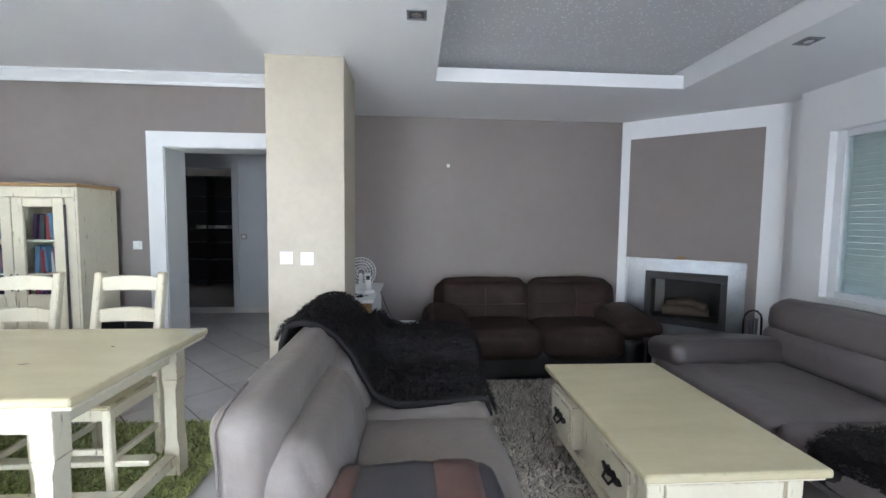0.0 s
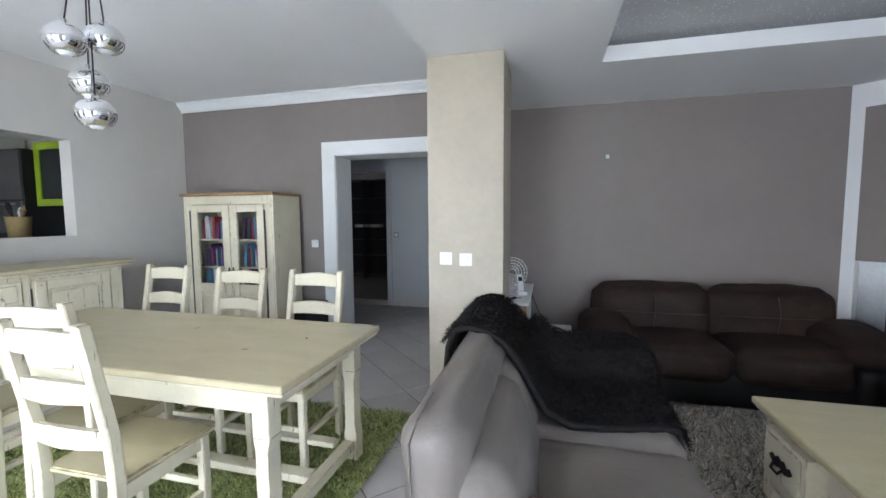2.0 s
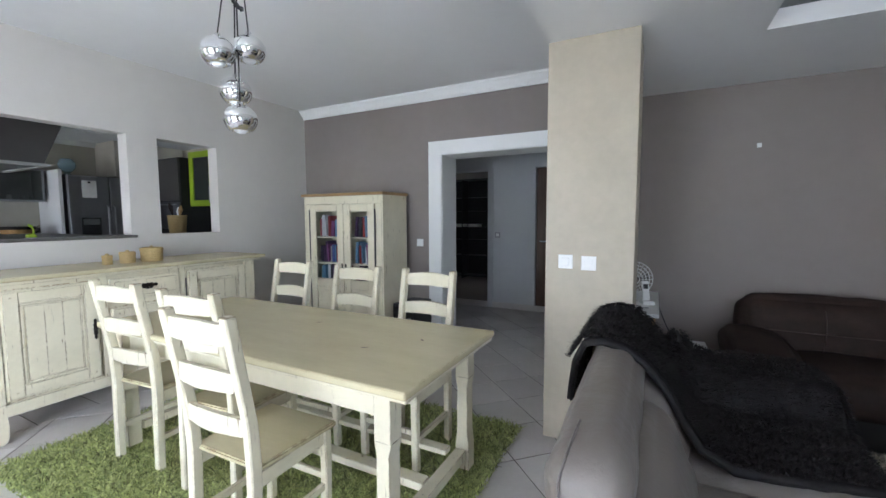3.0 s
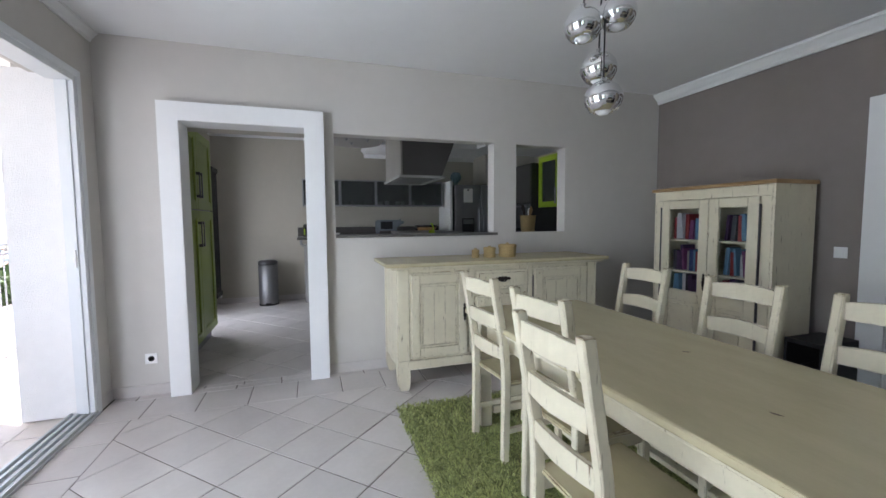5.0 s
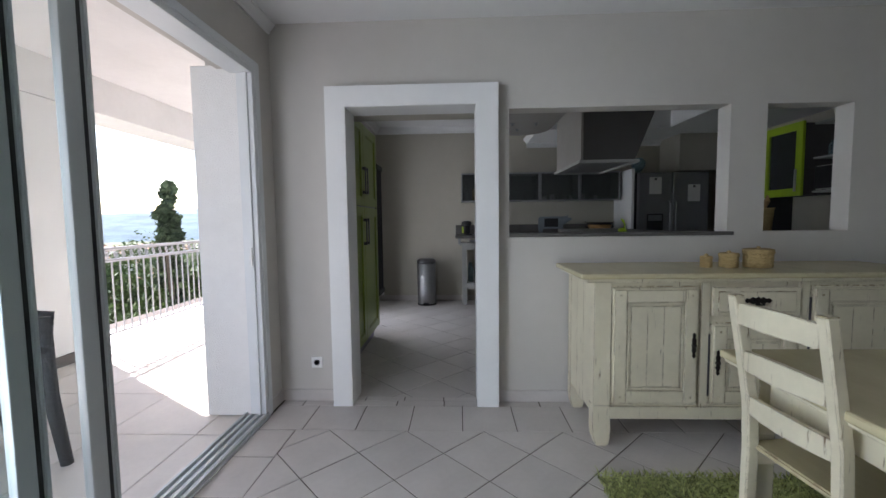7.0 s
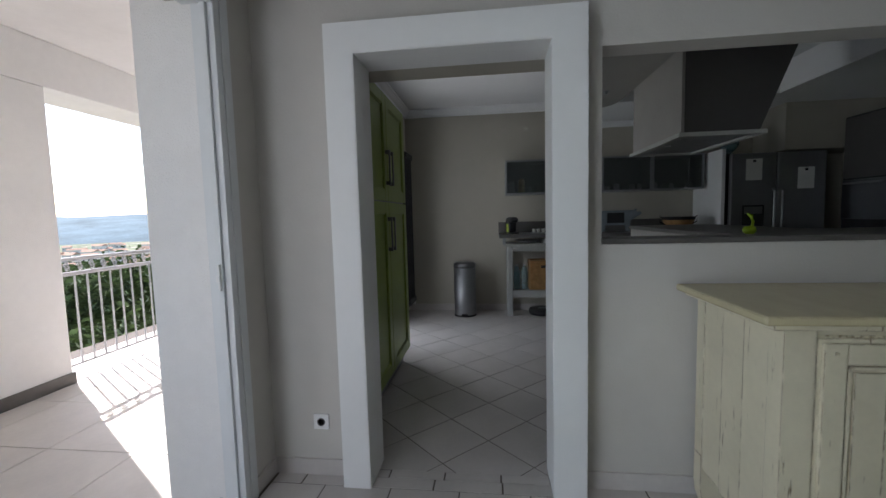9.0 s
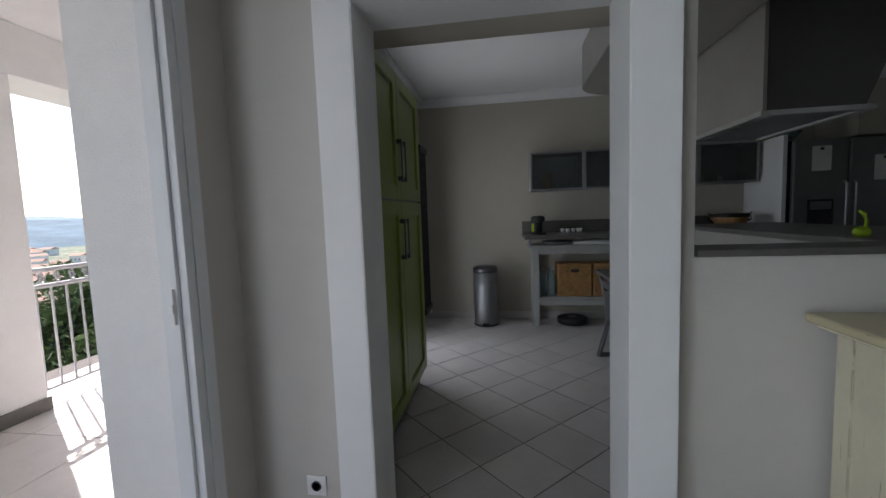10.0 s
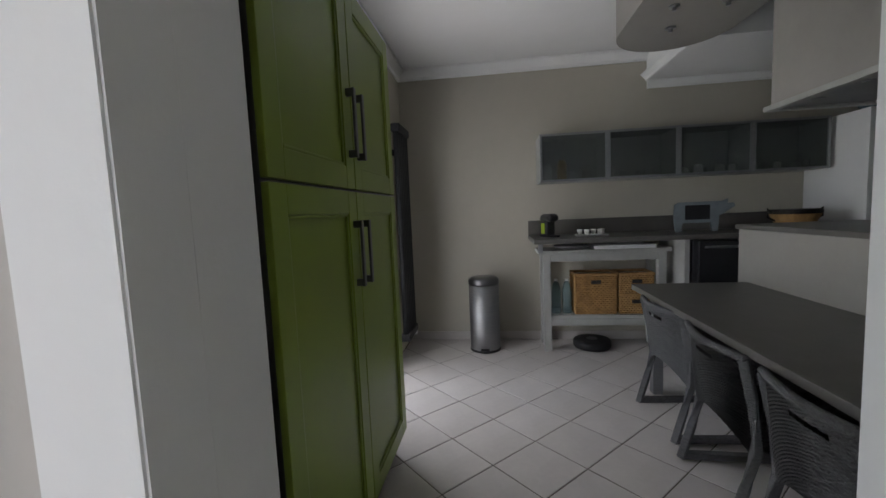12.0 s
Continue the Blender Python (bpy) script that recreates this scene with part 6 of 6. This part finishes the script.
def bar_chair(m):
    """A woven armchair that faces +y, pushed under the bar."""
    c = thing("rattan_chair", "dark grey woven rattan chair pushed under the bar", "chair", "rattan chairs at the bar", m)
    bm = bmesh.new()

    def back(u, v):
        low = 0.30 + 0.10 * math.sin(math.pi * u) ** 0.7
        return Vector(((u - 0.5) * (0.49 + 0.03 * v), -0.02 - 0.05 * math.sin(math.pi * u) - 0.05 * v, low + (0.735 - low) * v)), Vector((0, -1, 0))

    woven(bm, back, 56, 54, lambda u, v: 0.34 < u < 0.66 and 0.78 < v < 0.85)
    part("backrest", bm, M_RATTAN, c, "woven back with a grip slot")
    bm = bmesh.new()
    tube(bm, [((u - 0.5) * 0.53, -0.068 - 0.05 * math.sin(math.pi * u), 0.737) for u in [k / 10 for k in range(11)]], 0.017, 8)
    part("top_rim", bm, M_RATTAN, c, smooth=True)
    for s_ in (-1, 1):
        bm = bmesh.new()
        woven(bm, lambda u, v: (Vector((s_ * (0.25 + 0.012 * v), 0.45 * u, 0.34 + 0.27 * v)), Vector((s_, 0, 0))), 34, 24)
        part("arm_panel", bm, M_RATTAN, c)
        for name, pts in (("back_leg", [(0.255, -0.07, 0.735), (0.252, -0.03, 0.55), (0.25, -0.01, 0.34), (0.25, -0.05, 0.18), (0.25, -0.10, 0.0)]), ("front_leg", [(0.25, 0.44, 0.60), (0.25, 0.43, 0.36), (0.25, 0.47, 0.0)])):
            bm = bmesh.new()
            tube(bm, [(s_ * x, y, z) for x, y, z in pts], 0.026, 4)
            bmesh.ops.bevel(bm, geom=bm.edges[:], offset=0.004, segments=1, affect="EDGES", clamp_overlap=True)
            part(name, bm, M_RATTAN, c)
        pbox("runner", s_ * 0.25 - 0.02, s_ * 0.25 + 0.02, -0.09, 0.48, 0.0, 0.036, M_RATTAN, c, 0.005)
    pbox("seat", -0.24, 0.24, 0.0, 0.45, 0.36, 0.42, M_RATTAN, c, 0.015)
    pbox("cross_bar", -0.23, 0.23, 0.43, 0.47, 0.001, 0.035, M_RATTAN, c, 0.005)
    return c


bc = bar_chair(pose(-6.62, 1.03, 0, 0, 0, 3))
copy_thing(bc, pose(-5.97, 1.01, 0, 0, 0, -2))
copy_thing(bc, pose(-5.33, 1.0, 0, 0, 0, 1))

# units on the north side, seen through the pass-throughs
gn = thing("wall_cabinet", "lime green wall cabinet with a frosted glass door", "cabinet")
pbox("body", -6.90, -6.36, 4.22, 4.595, 1.56, 2.36, M_HOODD, gn, 0.002)
for b in ((-6.92, -6.83, 1.55, 2.38), (-6.43, -6.34, 1.55, 2.38), (-6.83, -6.43, 1.55, 1.64), (-6.83, -6.43, 2.29, 2.38)):
    pbox("door_frame", b[0], b[1], 4.185, 4.215, b[2], b[3], M_LIME, gn, 0.003)
pbox("pane", -6.84, -6.42, 4.195, 4.205, 1.63, 2.30, M_FROST, gn)
pbox("handle", -6.40, -6.375, 4.15, 4.165, 1.60, 1.85, M_STEEL, gn, 0.004)
on = thing("open_shelf", "open kitchen shelf with a few things", "shelf")
for z in (1.58, 1.95, 2.33):
    pbox("shelf_board", -6.33, -5.80, 4.30, 4.595, z, z + 0.02, M_GTAB, on, 0.002)
pbox("side_panel", -5.80, -5.78, 4.30, 4.595, 1.58, 2.35, M_GTAB, on, 0.002)
nc = thing("base_cabinet", "grey kitchen base unit along the end wall", "cabinet")
pbox("body", -7.5, -4.66, 4.05, 4.59, 0.0, 1.05, M_HOODD, nc, 0.003)
pbox("worktop", -7.5, -4.66, 4.02, 4.595, 1.052, 1.09, M_GREY, nc, 0.004)
tallc = thing("tall_unit", "tall dark oven unit", "cabinet")
pbox("body", -7.55, -6.95, 4.07, 4.59, 1.092, 2.30, M_DARK, tallc, 0.003)
ov = pbox("oven_door", -7.53, -6.97, 4.045, 4.07, 1.20, 1.62, M_DSTEEL, tallc, 0.006, "dark glass oven door")
pbox("handle", -7.48, -7.02, 4.01, 4.03, 1.57, 1.59, M_STEEL, ov, 0.005)
pbox("door", -7.53, -6.97, 4.05, 4.07, 1.64, 2.28, M_HOODD, tallc, 0.004)
mw = thing("microwave", "silver microwave oven on the open shelf", "microwave", m=pose(-6.07, 4.32, 1.601))
pbox("body", -0.24, 0.24, 0.0, 0.26, 0.008, 0.27, M_GTAB, mw, 0.008)
pbox("door", -0.235, 0.10, -0.016, 0.0, 0.02, 0.26, M_DARK, mw, 0.005, "dark glass door")
pbox("control_panel", 0.11, 0.235, -0.012, 0.0, 0.02, 0.26, M_STEEL, mw, 0.004)
for sx in (-0.2, 0.2):
    pbox("foot", sx - 0.015, sx + 0.015, 0.04, 0.07, 0.0, 0.009, M_DARK, mw)
for x, z in ((-6.22, 1.971), (-6.08, 1.971), (-5.95, 1.971)):
    gl = part("glass_jar", (lambda q: (lathe(q, [(0.04, 0), (0.045, 0.02), (0.045, 0.12), (0.03, 0.14), (0.03, 0.16)], seg=16), q)[1])(bmesh.new()), M_WATER, smooth=True)
    gl.matrix_world = pose(x, 4.42, z)
    tagged(gl, "clear glass jar on the open kitchen shelf", "jar", "jars on the open shelf")
ut = thing("utensil_pot", "pale straw pot with kitchen utensils on the counter", "pot", m=pose(-5.55, 3.20, 1.186))
pt = thing("counter_unit", "grey counter beneath the small pass-through", "counter")
pbox("body", -5.80, XWK - 0.02, 2.56, 3.38, 0.0, 1.15, M_HOODD, pt, 0.002)
pbox("worktop", -5.82, XWK - 0.02, 2.556, 3.40, 1.152, 1.185, M_GREY, pt, 0.003)
bm = bmesh.new()
lathe(bm, [(0.085, 0), (0.10, 0.20), (0.105, 0.215), (0.095, 0.215), (0.08, 0.01)], seg=24)
part("pot", bm, M_STRAW, ut, smooth=True)
for i, (x, y, h_) in enumerate(((0.03, 0.01, 0.33), (-0.03, 0.03, 0.31), (0.0, -0.045, 0.36))):
    bm = bmesh.new()
    tube(bm, [(0, 0, 0.02), (x, y, 0.20), (x * 1.6, y * 1.6, h_ - 0.05), (x * 1.8, y * 1.8, h_)], [0.007, 0.007, 0.026, 0.012])
    part("utensil", bm, (M_OAK, M_PLASTIC, M_IRON)[i], ut)
sp = thing("spoon_rest", "lime green kitchen ornament on the island", "ornament", m=pose(-5.30, 1.82, 1.186))
sp.scale = (0.7, 0.7, 0.75)
sofa_part("body", sp, M_LIME, -0.03, 0.03, -0.05, 0.05, 0.0, 0.06, r=0.025, puff=0.005, n=8)
bm = bmesh.new()
tube(bm, [(0, 0.02, 0.05), (0, 0.03, 0.10), (0, 0.01, 0.15), (0, -0.02, 0.17)], [0.014, 0.012, 0.016, 0.008])
part("neck", bm, M_LIME, sp, smooth=True)

# ---- terrace railing and garden ----
rl = thing("terrace_railing", "grey wrought-iron railing with scrolls along the terrace", "railing")
RY = -3.53
for z in (1.05, 0.92, 0.10):
    bm = bmesh.new()
    tube(bm, [(x, RY, z) for x in (-5.55, -6.5, -7.5, -8.6, -9.6, -10.6)], 0.020 if z > 0.9 else 0.012, 8)
    part("rail", bm, M_RAIL, rl)
x = -5.62
while x > -10.6:
    bm = bmesh.new()
    tube(bm, [(x, RY, 0.10), (x, RY, 0.92)], 0.010, 6)
    part("baluster", bm, M_RAIL, rl)
    bm = bmesh.new()
    for s_ in (-1, 1):
        tube(bm, [(x - 0.055 + s_ * 0.026 * (1 - q / 9) * math.cos(q * 0.9), RY, 0.985 + 0.05 * (1 - q / 9) * math.sin(q * 0.9) * s_) for q in range(8)], 0.006, 5)
    part("scroll", bm, M_RAIL, rl)
    x -= 0.115
tc_ = thing("terrace_chair", "dark woven resin armchair on the sunny terrace", "chair", m=pose(-3.50, -2.22, -0.01, 0, 0, 70))
bm = bmesh.new()
woven(bm, lambda u, v: (Vector(((u - 0.5) * 0.52, 0.26 + 0.05 * v - 0.03 * math.sin(math.pi * u), 0.42 + 0.44 * v)), Vector((0, 1, 0))), 30, 26, None, 0.002, 0.03)
part("backrest", bm, M_RATTAN, tc_)
pbox("seat", -0.27, 0.27, -0.27, 0.27, 0.40, 0.45, M_RATTAN, tc_, 0.015)
for sx in (-1, 1):
    for sy, top in ((-1, 0.66), (1, 0.84)):
        bm = bmesh.new()
        tube(bm, [(sx * 0.275, sy * 0.25, top), (sx * 0.275, sy * 0.26, 0.40), (sx * 0.29, sy * 0.30, 0.0)], [0.036, 0.036, 0.030], 10)
        part("leg", bm, M_RATTAN, tc_, smooth=True)
    pbox("armrest", sx * 0.275 - 0.035, sx * 0.275 + 0.035, -0.28, 0.28, 0.65, 0.69, M_RATTAN, tc_, 0.015)


def tree(label, x, y, height, spread, style, seed, leaves):
    rng_ = random.Random(seed)
    gz = ground_z(x, y)
    tr = thing("tree", label, "tree", m=pose(x, y, gz - 0.3))
    bm = bmesh.new()
    lean = rng_.uniform(-0.3, 0.3)
    pts = [(lean * (k / 6) ** 2, 0.15 * math.sin(k + seed), height * 0.9 * k / 6) for k in range(7)]
    tube(bm, pts, [0.16 * height / 8 * (1 - 0.13 * k) for k in range(7)], 8)
    clumps = []
    for i in range(26 if style != "cypress" else 90):
        t_ = rng_.uniform(0.45, 1.0) if style != "cypress" else rng_.uniform(0.08, 1.0)
        k = spread * (math.sin(math.pi * min(1, (t_ - 0.35) / 0.7)) ** 0.6 if style != "cypress" else 0.9 * (1 - t_) ** 0.5 + 0.08)
        a_ = rng_.uniform(0, 6.283)
        rr = k * rng_.uniform(0.4, 1.0)
        tip = (lean * t_ ** 2 + rr * math.cos(a_), rr * math.sin(a_), height * t_)
        zs = max(0.1, t_ - 0.22) * height * 0.9
        if style != "cypress":
            tube(bm, [(lean * t_ ** 2, 0, zs), tuple(0.5 * (p + q) for p, q in zip((lean, 0, zs), tip)), tip], [0.05, 0.035, 0.012], 5)
        clumps.append((Vector(tip), (0.55 if style != "cypress" else 0.26) * spread * rng_.uniform(0.6, 1.1)))
    part("trunk", bm, M_BARK, tr)
    V, F = [], []
    for _ in range(leaves):
        c, r_ = clumps[rng_.randrange(len(clumps))]
        d_ = Vector((rng_.gauss(0, 1), rng_.gauss(0, 1), rng_.gauss(0, 0.75 if style != "cypress" else 1.6)))
        p = c + d_.normalized() * r_ * rng_.random() ** 0.45
        u = Vector((rng_.gauss(0, 1), rng_.gauss(0, 1), rng_.gauss(0, 1))).normalized()
        w_ = u.orthogonal().normalized()
        s_ = rng_.uniform(0.06, 0.15) * (0.7 + height / 16)
        b_ = len(V)
        V += [p - u * s_, p + w_ * s_ * 0.5, p + u * s_, p - w_ * s_ * 0.5]
        F.append((b_, b_ + 1, b_ + 2, b_ + 3))
    cr = from_lists("crown", V, F, M_LEAF if style != "cypress" else M_CYPRESS, tr)
    cr["kind"] = "stuff"
    return tr


# x, y, style; the crowns reach to about the height of the terrace rail and a little over
for i, (x, y, top, sp_, style) in enumerate(((-13.5, -8.35, 2.75, 0.72, "cypress"), (-15.5, -8.6, 0.2, 2.2, "round"), (-19.0, -9.2, -0.4, 2.4, "round"), (-11.5, -9.0, -0.6, 2.0, "round"), (-9.6, -8.6, -1.0, 1.8, "round"), (-14.0, -13.5, 0.0, 2.4, "round"), (-23, -14.5, -0.9, 3.2, "round"), (-18.0, -18.0, 0.2, 2.6, "round"), (-8.0, -11.0, -1.6, 2.0, "round"), (-34, -22, -0.9, 4.0, "round"), (-30, -27, -1.2, 3.6, "round"), (-46, -34, -0.2, 4.5, "round"), (-26, -10, -0.8, 2.6, "round"), (-17.0, -6.5, -0.4, 1.9, "round"), (-17.0, -12.2, 0.0, 2.6, "round"), (-20.5, -17.5, 0.0, 3.0, "round"), (-12.6, -8.2, -0.9, 1.8, "round"), (-11.6, -12.0, -0.5, 2.4, "round"))):
    g_ = ground_z(x, y)
    top -= 0.35 if style == "cypress" else 0.9
    tree("tall dark cypress below the terrace" if style == "cypress" else "broad green garden tree below the terrace", x, y, top - g_ + 0.3, sp_, style, 30 + i, 9000 if style == "cypress" else 13000 if i < 6 else 8000)
hr = random.Random(77)
for i in range(150):
    a_, d_ = hr.uniform(math.radians(196), math.radians(244)), hr.uniform(120, 700)
    x, y = d_ * math.cos(a_), d_ * math.sin(a_)
    w_, l_, h_ = hr.uniform(7, 12), hr.uniform(8, 16), hr.uniform(4, 8)
    hs = thing("house", "distant pale house with a clay tile roof", "house", "houses of the distant town", pose(x, y, ground_z(x, y), 0, 0, hr.uniform(0, 90)))
    pbox("wall", -w_ / 2, w_ / 2, -l_ / 2, l_ / 2, -2, h_, M_HOUSE, hs)
    bm = bmesh.new()
    prism(bm, [(-w_ / 2 - 0.4, h_), (w_ / 2 + 0.4, h_), (0, h_ + 1.9)], "y", -l_ / 2 - 0.4, l_ / 2 + 0.4)
    part("roof", bm, M_ROOF, hs)
    for k in range(3):
        for s_ in (-1, 1):
            yy = -l_ / 2 + (k + 0.5) * l_ / 3
            pbox("window", s_ * w_ / 2 - 0.03, s_ * w_ / 2 + 0.03, yy - 0.5, yy + 0.5, h_ * 0.45, h_ * 0.45 + 1.4, M_DARK, hs)
V, F = [], []
for i in range(16000):
    a_, d_ = hr.uniform(math.radians(185), math.radians(245)), 26 + 380 * hr.random() ** 1.4
    x, y = d_ * math.cos(a_), d_ * math.sin(a_)
    s_ = hr.uniform(0.5, 1.3) * (1 + d_ / 130)
    z = ground_z(x, y) + s_ * 0.6
    q = len(V)
    u = Vector((hr.gauss(0, 1), hr.gauss(0, 1), hr.gauss(0, 0.6))).normalized() * s_
    w_ = u.orthogonal().normalized() * s_ * 0.7
    c = Vector((x, y, z))
    V += [c - u, c + w_, c + u, c - w_]
    F.append((q, q + 1, q + 2, q + 3))
tagged(from_lists("shrubs", V, F, M_LEAF), "scrub and woods on the slope below", "shrubs", kind="stuff")

# ---- tiled floors: grout bed, whole tiles as pieces, cut tiles along the edges ----


def clip(poly, axis, limit, keep_less):
    out = []
    for p, q in zip(poly, poly[1:] + poly[:1]):
        a, b = (p[axis] <= limit) == keep_less, (q[axis] <= limit) == keep_less
        if a:
            out.append(p)
        if a != b:
            t_ = (limit - p[axis]) / (q[axis] - p[axis])
            out.append((p[0] + t_ * (q[0] - p[0]), p[1] + t_ * (q[1] - p[1])))
    return out


def tile_mesh(polys, z0, z1, name, inset=0.0034, chamfer=0.002):
    V, F = [], []
    for poly, jig in polys:
        cx, cy = sum(p[0] for p in poly) / len(poly), sum(p[1] for p in poly) / len(poly)
        k, base = len(poly), len(V)
        for dz, ins in ((z0, inset), (z1 - chamfer + jig, inset), (z1 + jig, inset + chamfer)):
            for x, y in poly:
                d_ = max(1e-6, math.hypot(x - cx, y - cy))
                V.append((x - (x - cx) / d_ * ins * 1.3, y - (y - cy) / d_ * ins * 1.3, dz))
        for r_ in (0, 1):
            for i in range(k):
                F.append((base + r_ * k + i, base + r_ * k + (i + 1) % k, base + (r_ + 1) * k + (i + 1) % k, base + (r_ + 1) * k + i))
        F.append(tuple(base + 2 * k + i for i in range(k)))
    mesh = bpy.data.meshes.new(name)
    mesh.from_pydata(V, [], F)
    return mesh


def area(poly):
    return abs(sum(p[0] * q[1] - q[0] * p[1] for p, q in zip(poly, poly[1:] + poly[:1]))) / 2


def tiled(parent, x0, x1, y0, y1, ox, oy, h, near, material_, budget, z=0.0):
    """Diagonal tiles with corners on the lattice (ox + i h, oy + j h), i + j odd at the centres."""
    tr = random.Random(int(ox * 100) + 7)
    whole, cut = [], []
    for i in range(int((x0 - ox) / h) - 2, int((x1 - ox) / h) + 3):
        for j in range(int((y0 - oy) / h) - 2, int((y1 - oy) / h) + 3):
            if (i + j) % 2 == 0:
                continue
            c = (ox + i * h, oy + j * h)
            poly = [(c[0] + h, c[1]), (c[0], c[1] + h), (c[0] - h, c[1]), (c[0], c[1] - h)]
            q = poly
            for ax, lim, less in ((0, x0, False), (0, x1, True), (1, y0, False), (1, y1, True)):
                q = clip(q, ax, lim, less) if q else q
            if len(q) < 3 or area(q) < 0.002:
                continue
            (whole if area(q) > 2 * h * h * 0.999 else cut).append((q, c))
    whole.sort(key=lambda w_: min(math.hypot(w_[1][0] - nx, w_[1][1] - ny) for nx, ny in near))
    mesh = tile_mesh([([(h, 0), (0, h), (-h, 0), (0, -h)], 0)], z - 0.012, z, "tile")
    mesh.materials.append(material_)
    for q, c in whole[:budget]:
        ob = new("tile", mesh)
        ob.parent = parent
        ob.matrix_world = pose(c[0], c[1], tr.uniform(-0.0006, 0.0006), tr.uniform(-0.08, 0.08), tr.uniform(-0.08, 0.08), 0)
    rest = [(q, tr.uniform(-0.0006, 0.0006)) for q, c in cut + whole[budget:]]
    if rest:
        mesh = tile_mesh(rest, z - 0.012, z, "cut_tiles")
        mesh.materials.append(material_)
        ob = new("cut_tiles", mesh)
        ob.parent = parent
        ob["kind"] = "stuff"


def straight(parent, x0, x1, y0, y1, nx, ny, material_, offx=0.0, offy=0.0, z=0.0, name="border_tile"):
    tr = random.Random(3)
    polys = []
    x = x0 + offx - (nx if offx else 0)
    while x < x1:
        y = y0 + offy - (ny if offy else 0)
        while y < y1:
            a, b, c, d_ = max(x, x0), min(x + nx, x1), max(y, y0), min(y + ny, y1)
            if b - a > 0.03 and d_ - c > 0.03:
                polys.append([(a, c), (b, c), (b, d_), (a, d_)])
            y += ny
        x += nx
    for q in polys:
        mesh = tile_mesh([(q, tr.uniform(-0.0005, 0.0005))], z - 0.012, z, name)
        mesh.materials.append(material_)
        ob = new(name, mesh)
        ob.parent = parent


floor = structure("floor", [(XWK - 0.02, XE + 0.2, -1.03, 6.15, -0.2, -0.003)], M_GROUT, "pale stone-look floor tiles laid diagonally")
tiled(floor, -4.055, XE, -0.70, 5.4, -4.055, 0.011, 0.2443, [(-3.3, 0.1), (-2.0, 0.4), (-1.4, 3.2)], M_TILE, 150)
tiled(floor, -4.05, 0.15, 5.4, 6.09, -4.055, 0.011, 0.2443, [(-2.5, 5.6)], M_TILE, 10)
straight(floor, -4.40, -4.055, -0.95, 4.22, 0.345, 0.342, M_TILE, 0, 0.291)
straight(floor, -4.48, -4.40, -0.95, 4.22, 0.08, 0.342, M_TILE, 0, 0.16)
straight(floor, -4.055, 0.0, -0.95, -0.70, 0.345, 0.25, M_TILE, 0.30)
floor_k = structure("floor_kitchen", [(XB, XWK - 0.02, -1.1, 4.6, -0.2, -0.003)], M_GROUT, "pale stone-look kitchen floor tiles laid diagonally")
tiled(floor_k, XB, -4.545, -0.98, 4.6, -6.095, -0.083, 0.2455, [(-6, 0.1), (-5.0, 0.2), (-7.2, 0.3)], M_TILE, 130)
straight(floor_k, -4.545, -4.482, -0.42, 0.476, 0.063, 0.29, M_TILE, 0, 0.07)
terr = structure("floor_terrace", [(-11, 2.5, -4.1, -1.12, -0.05, -0.023)], M_GROUT, "large pale terrace tiles")
straight(terr, -9.0, -0.5, -4.05, -1.12, 0.6, 0.6, M_TERR, 0.2, 0.33, -0.01, "terrace_tile")
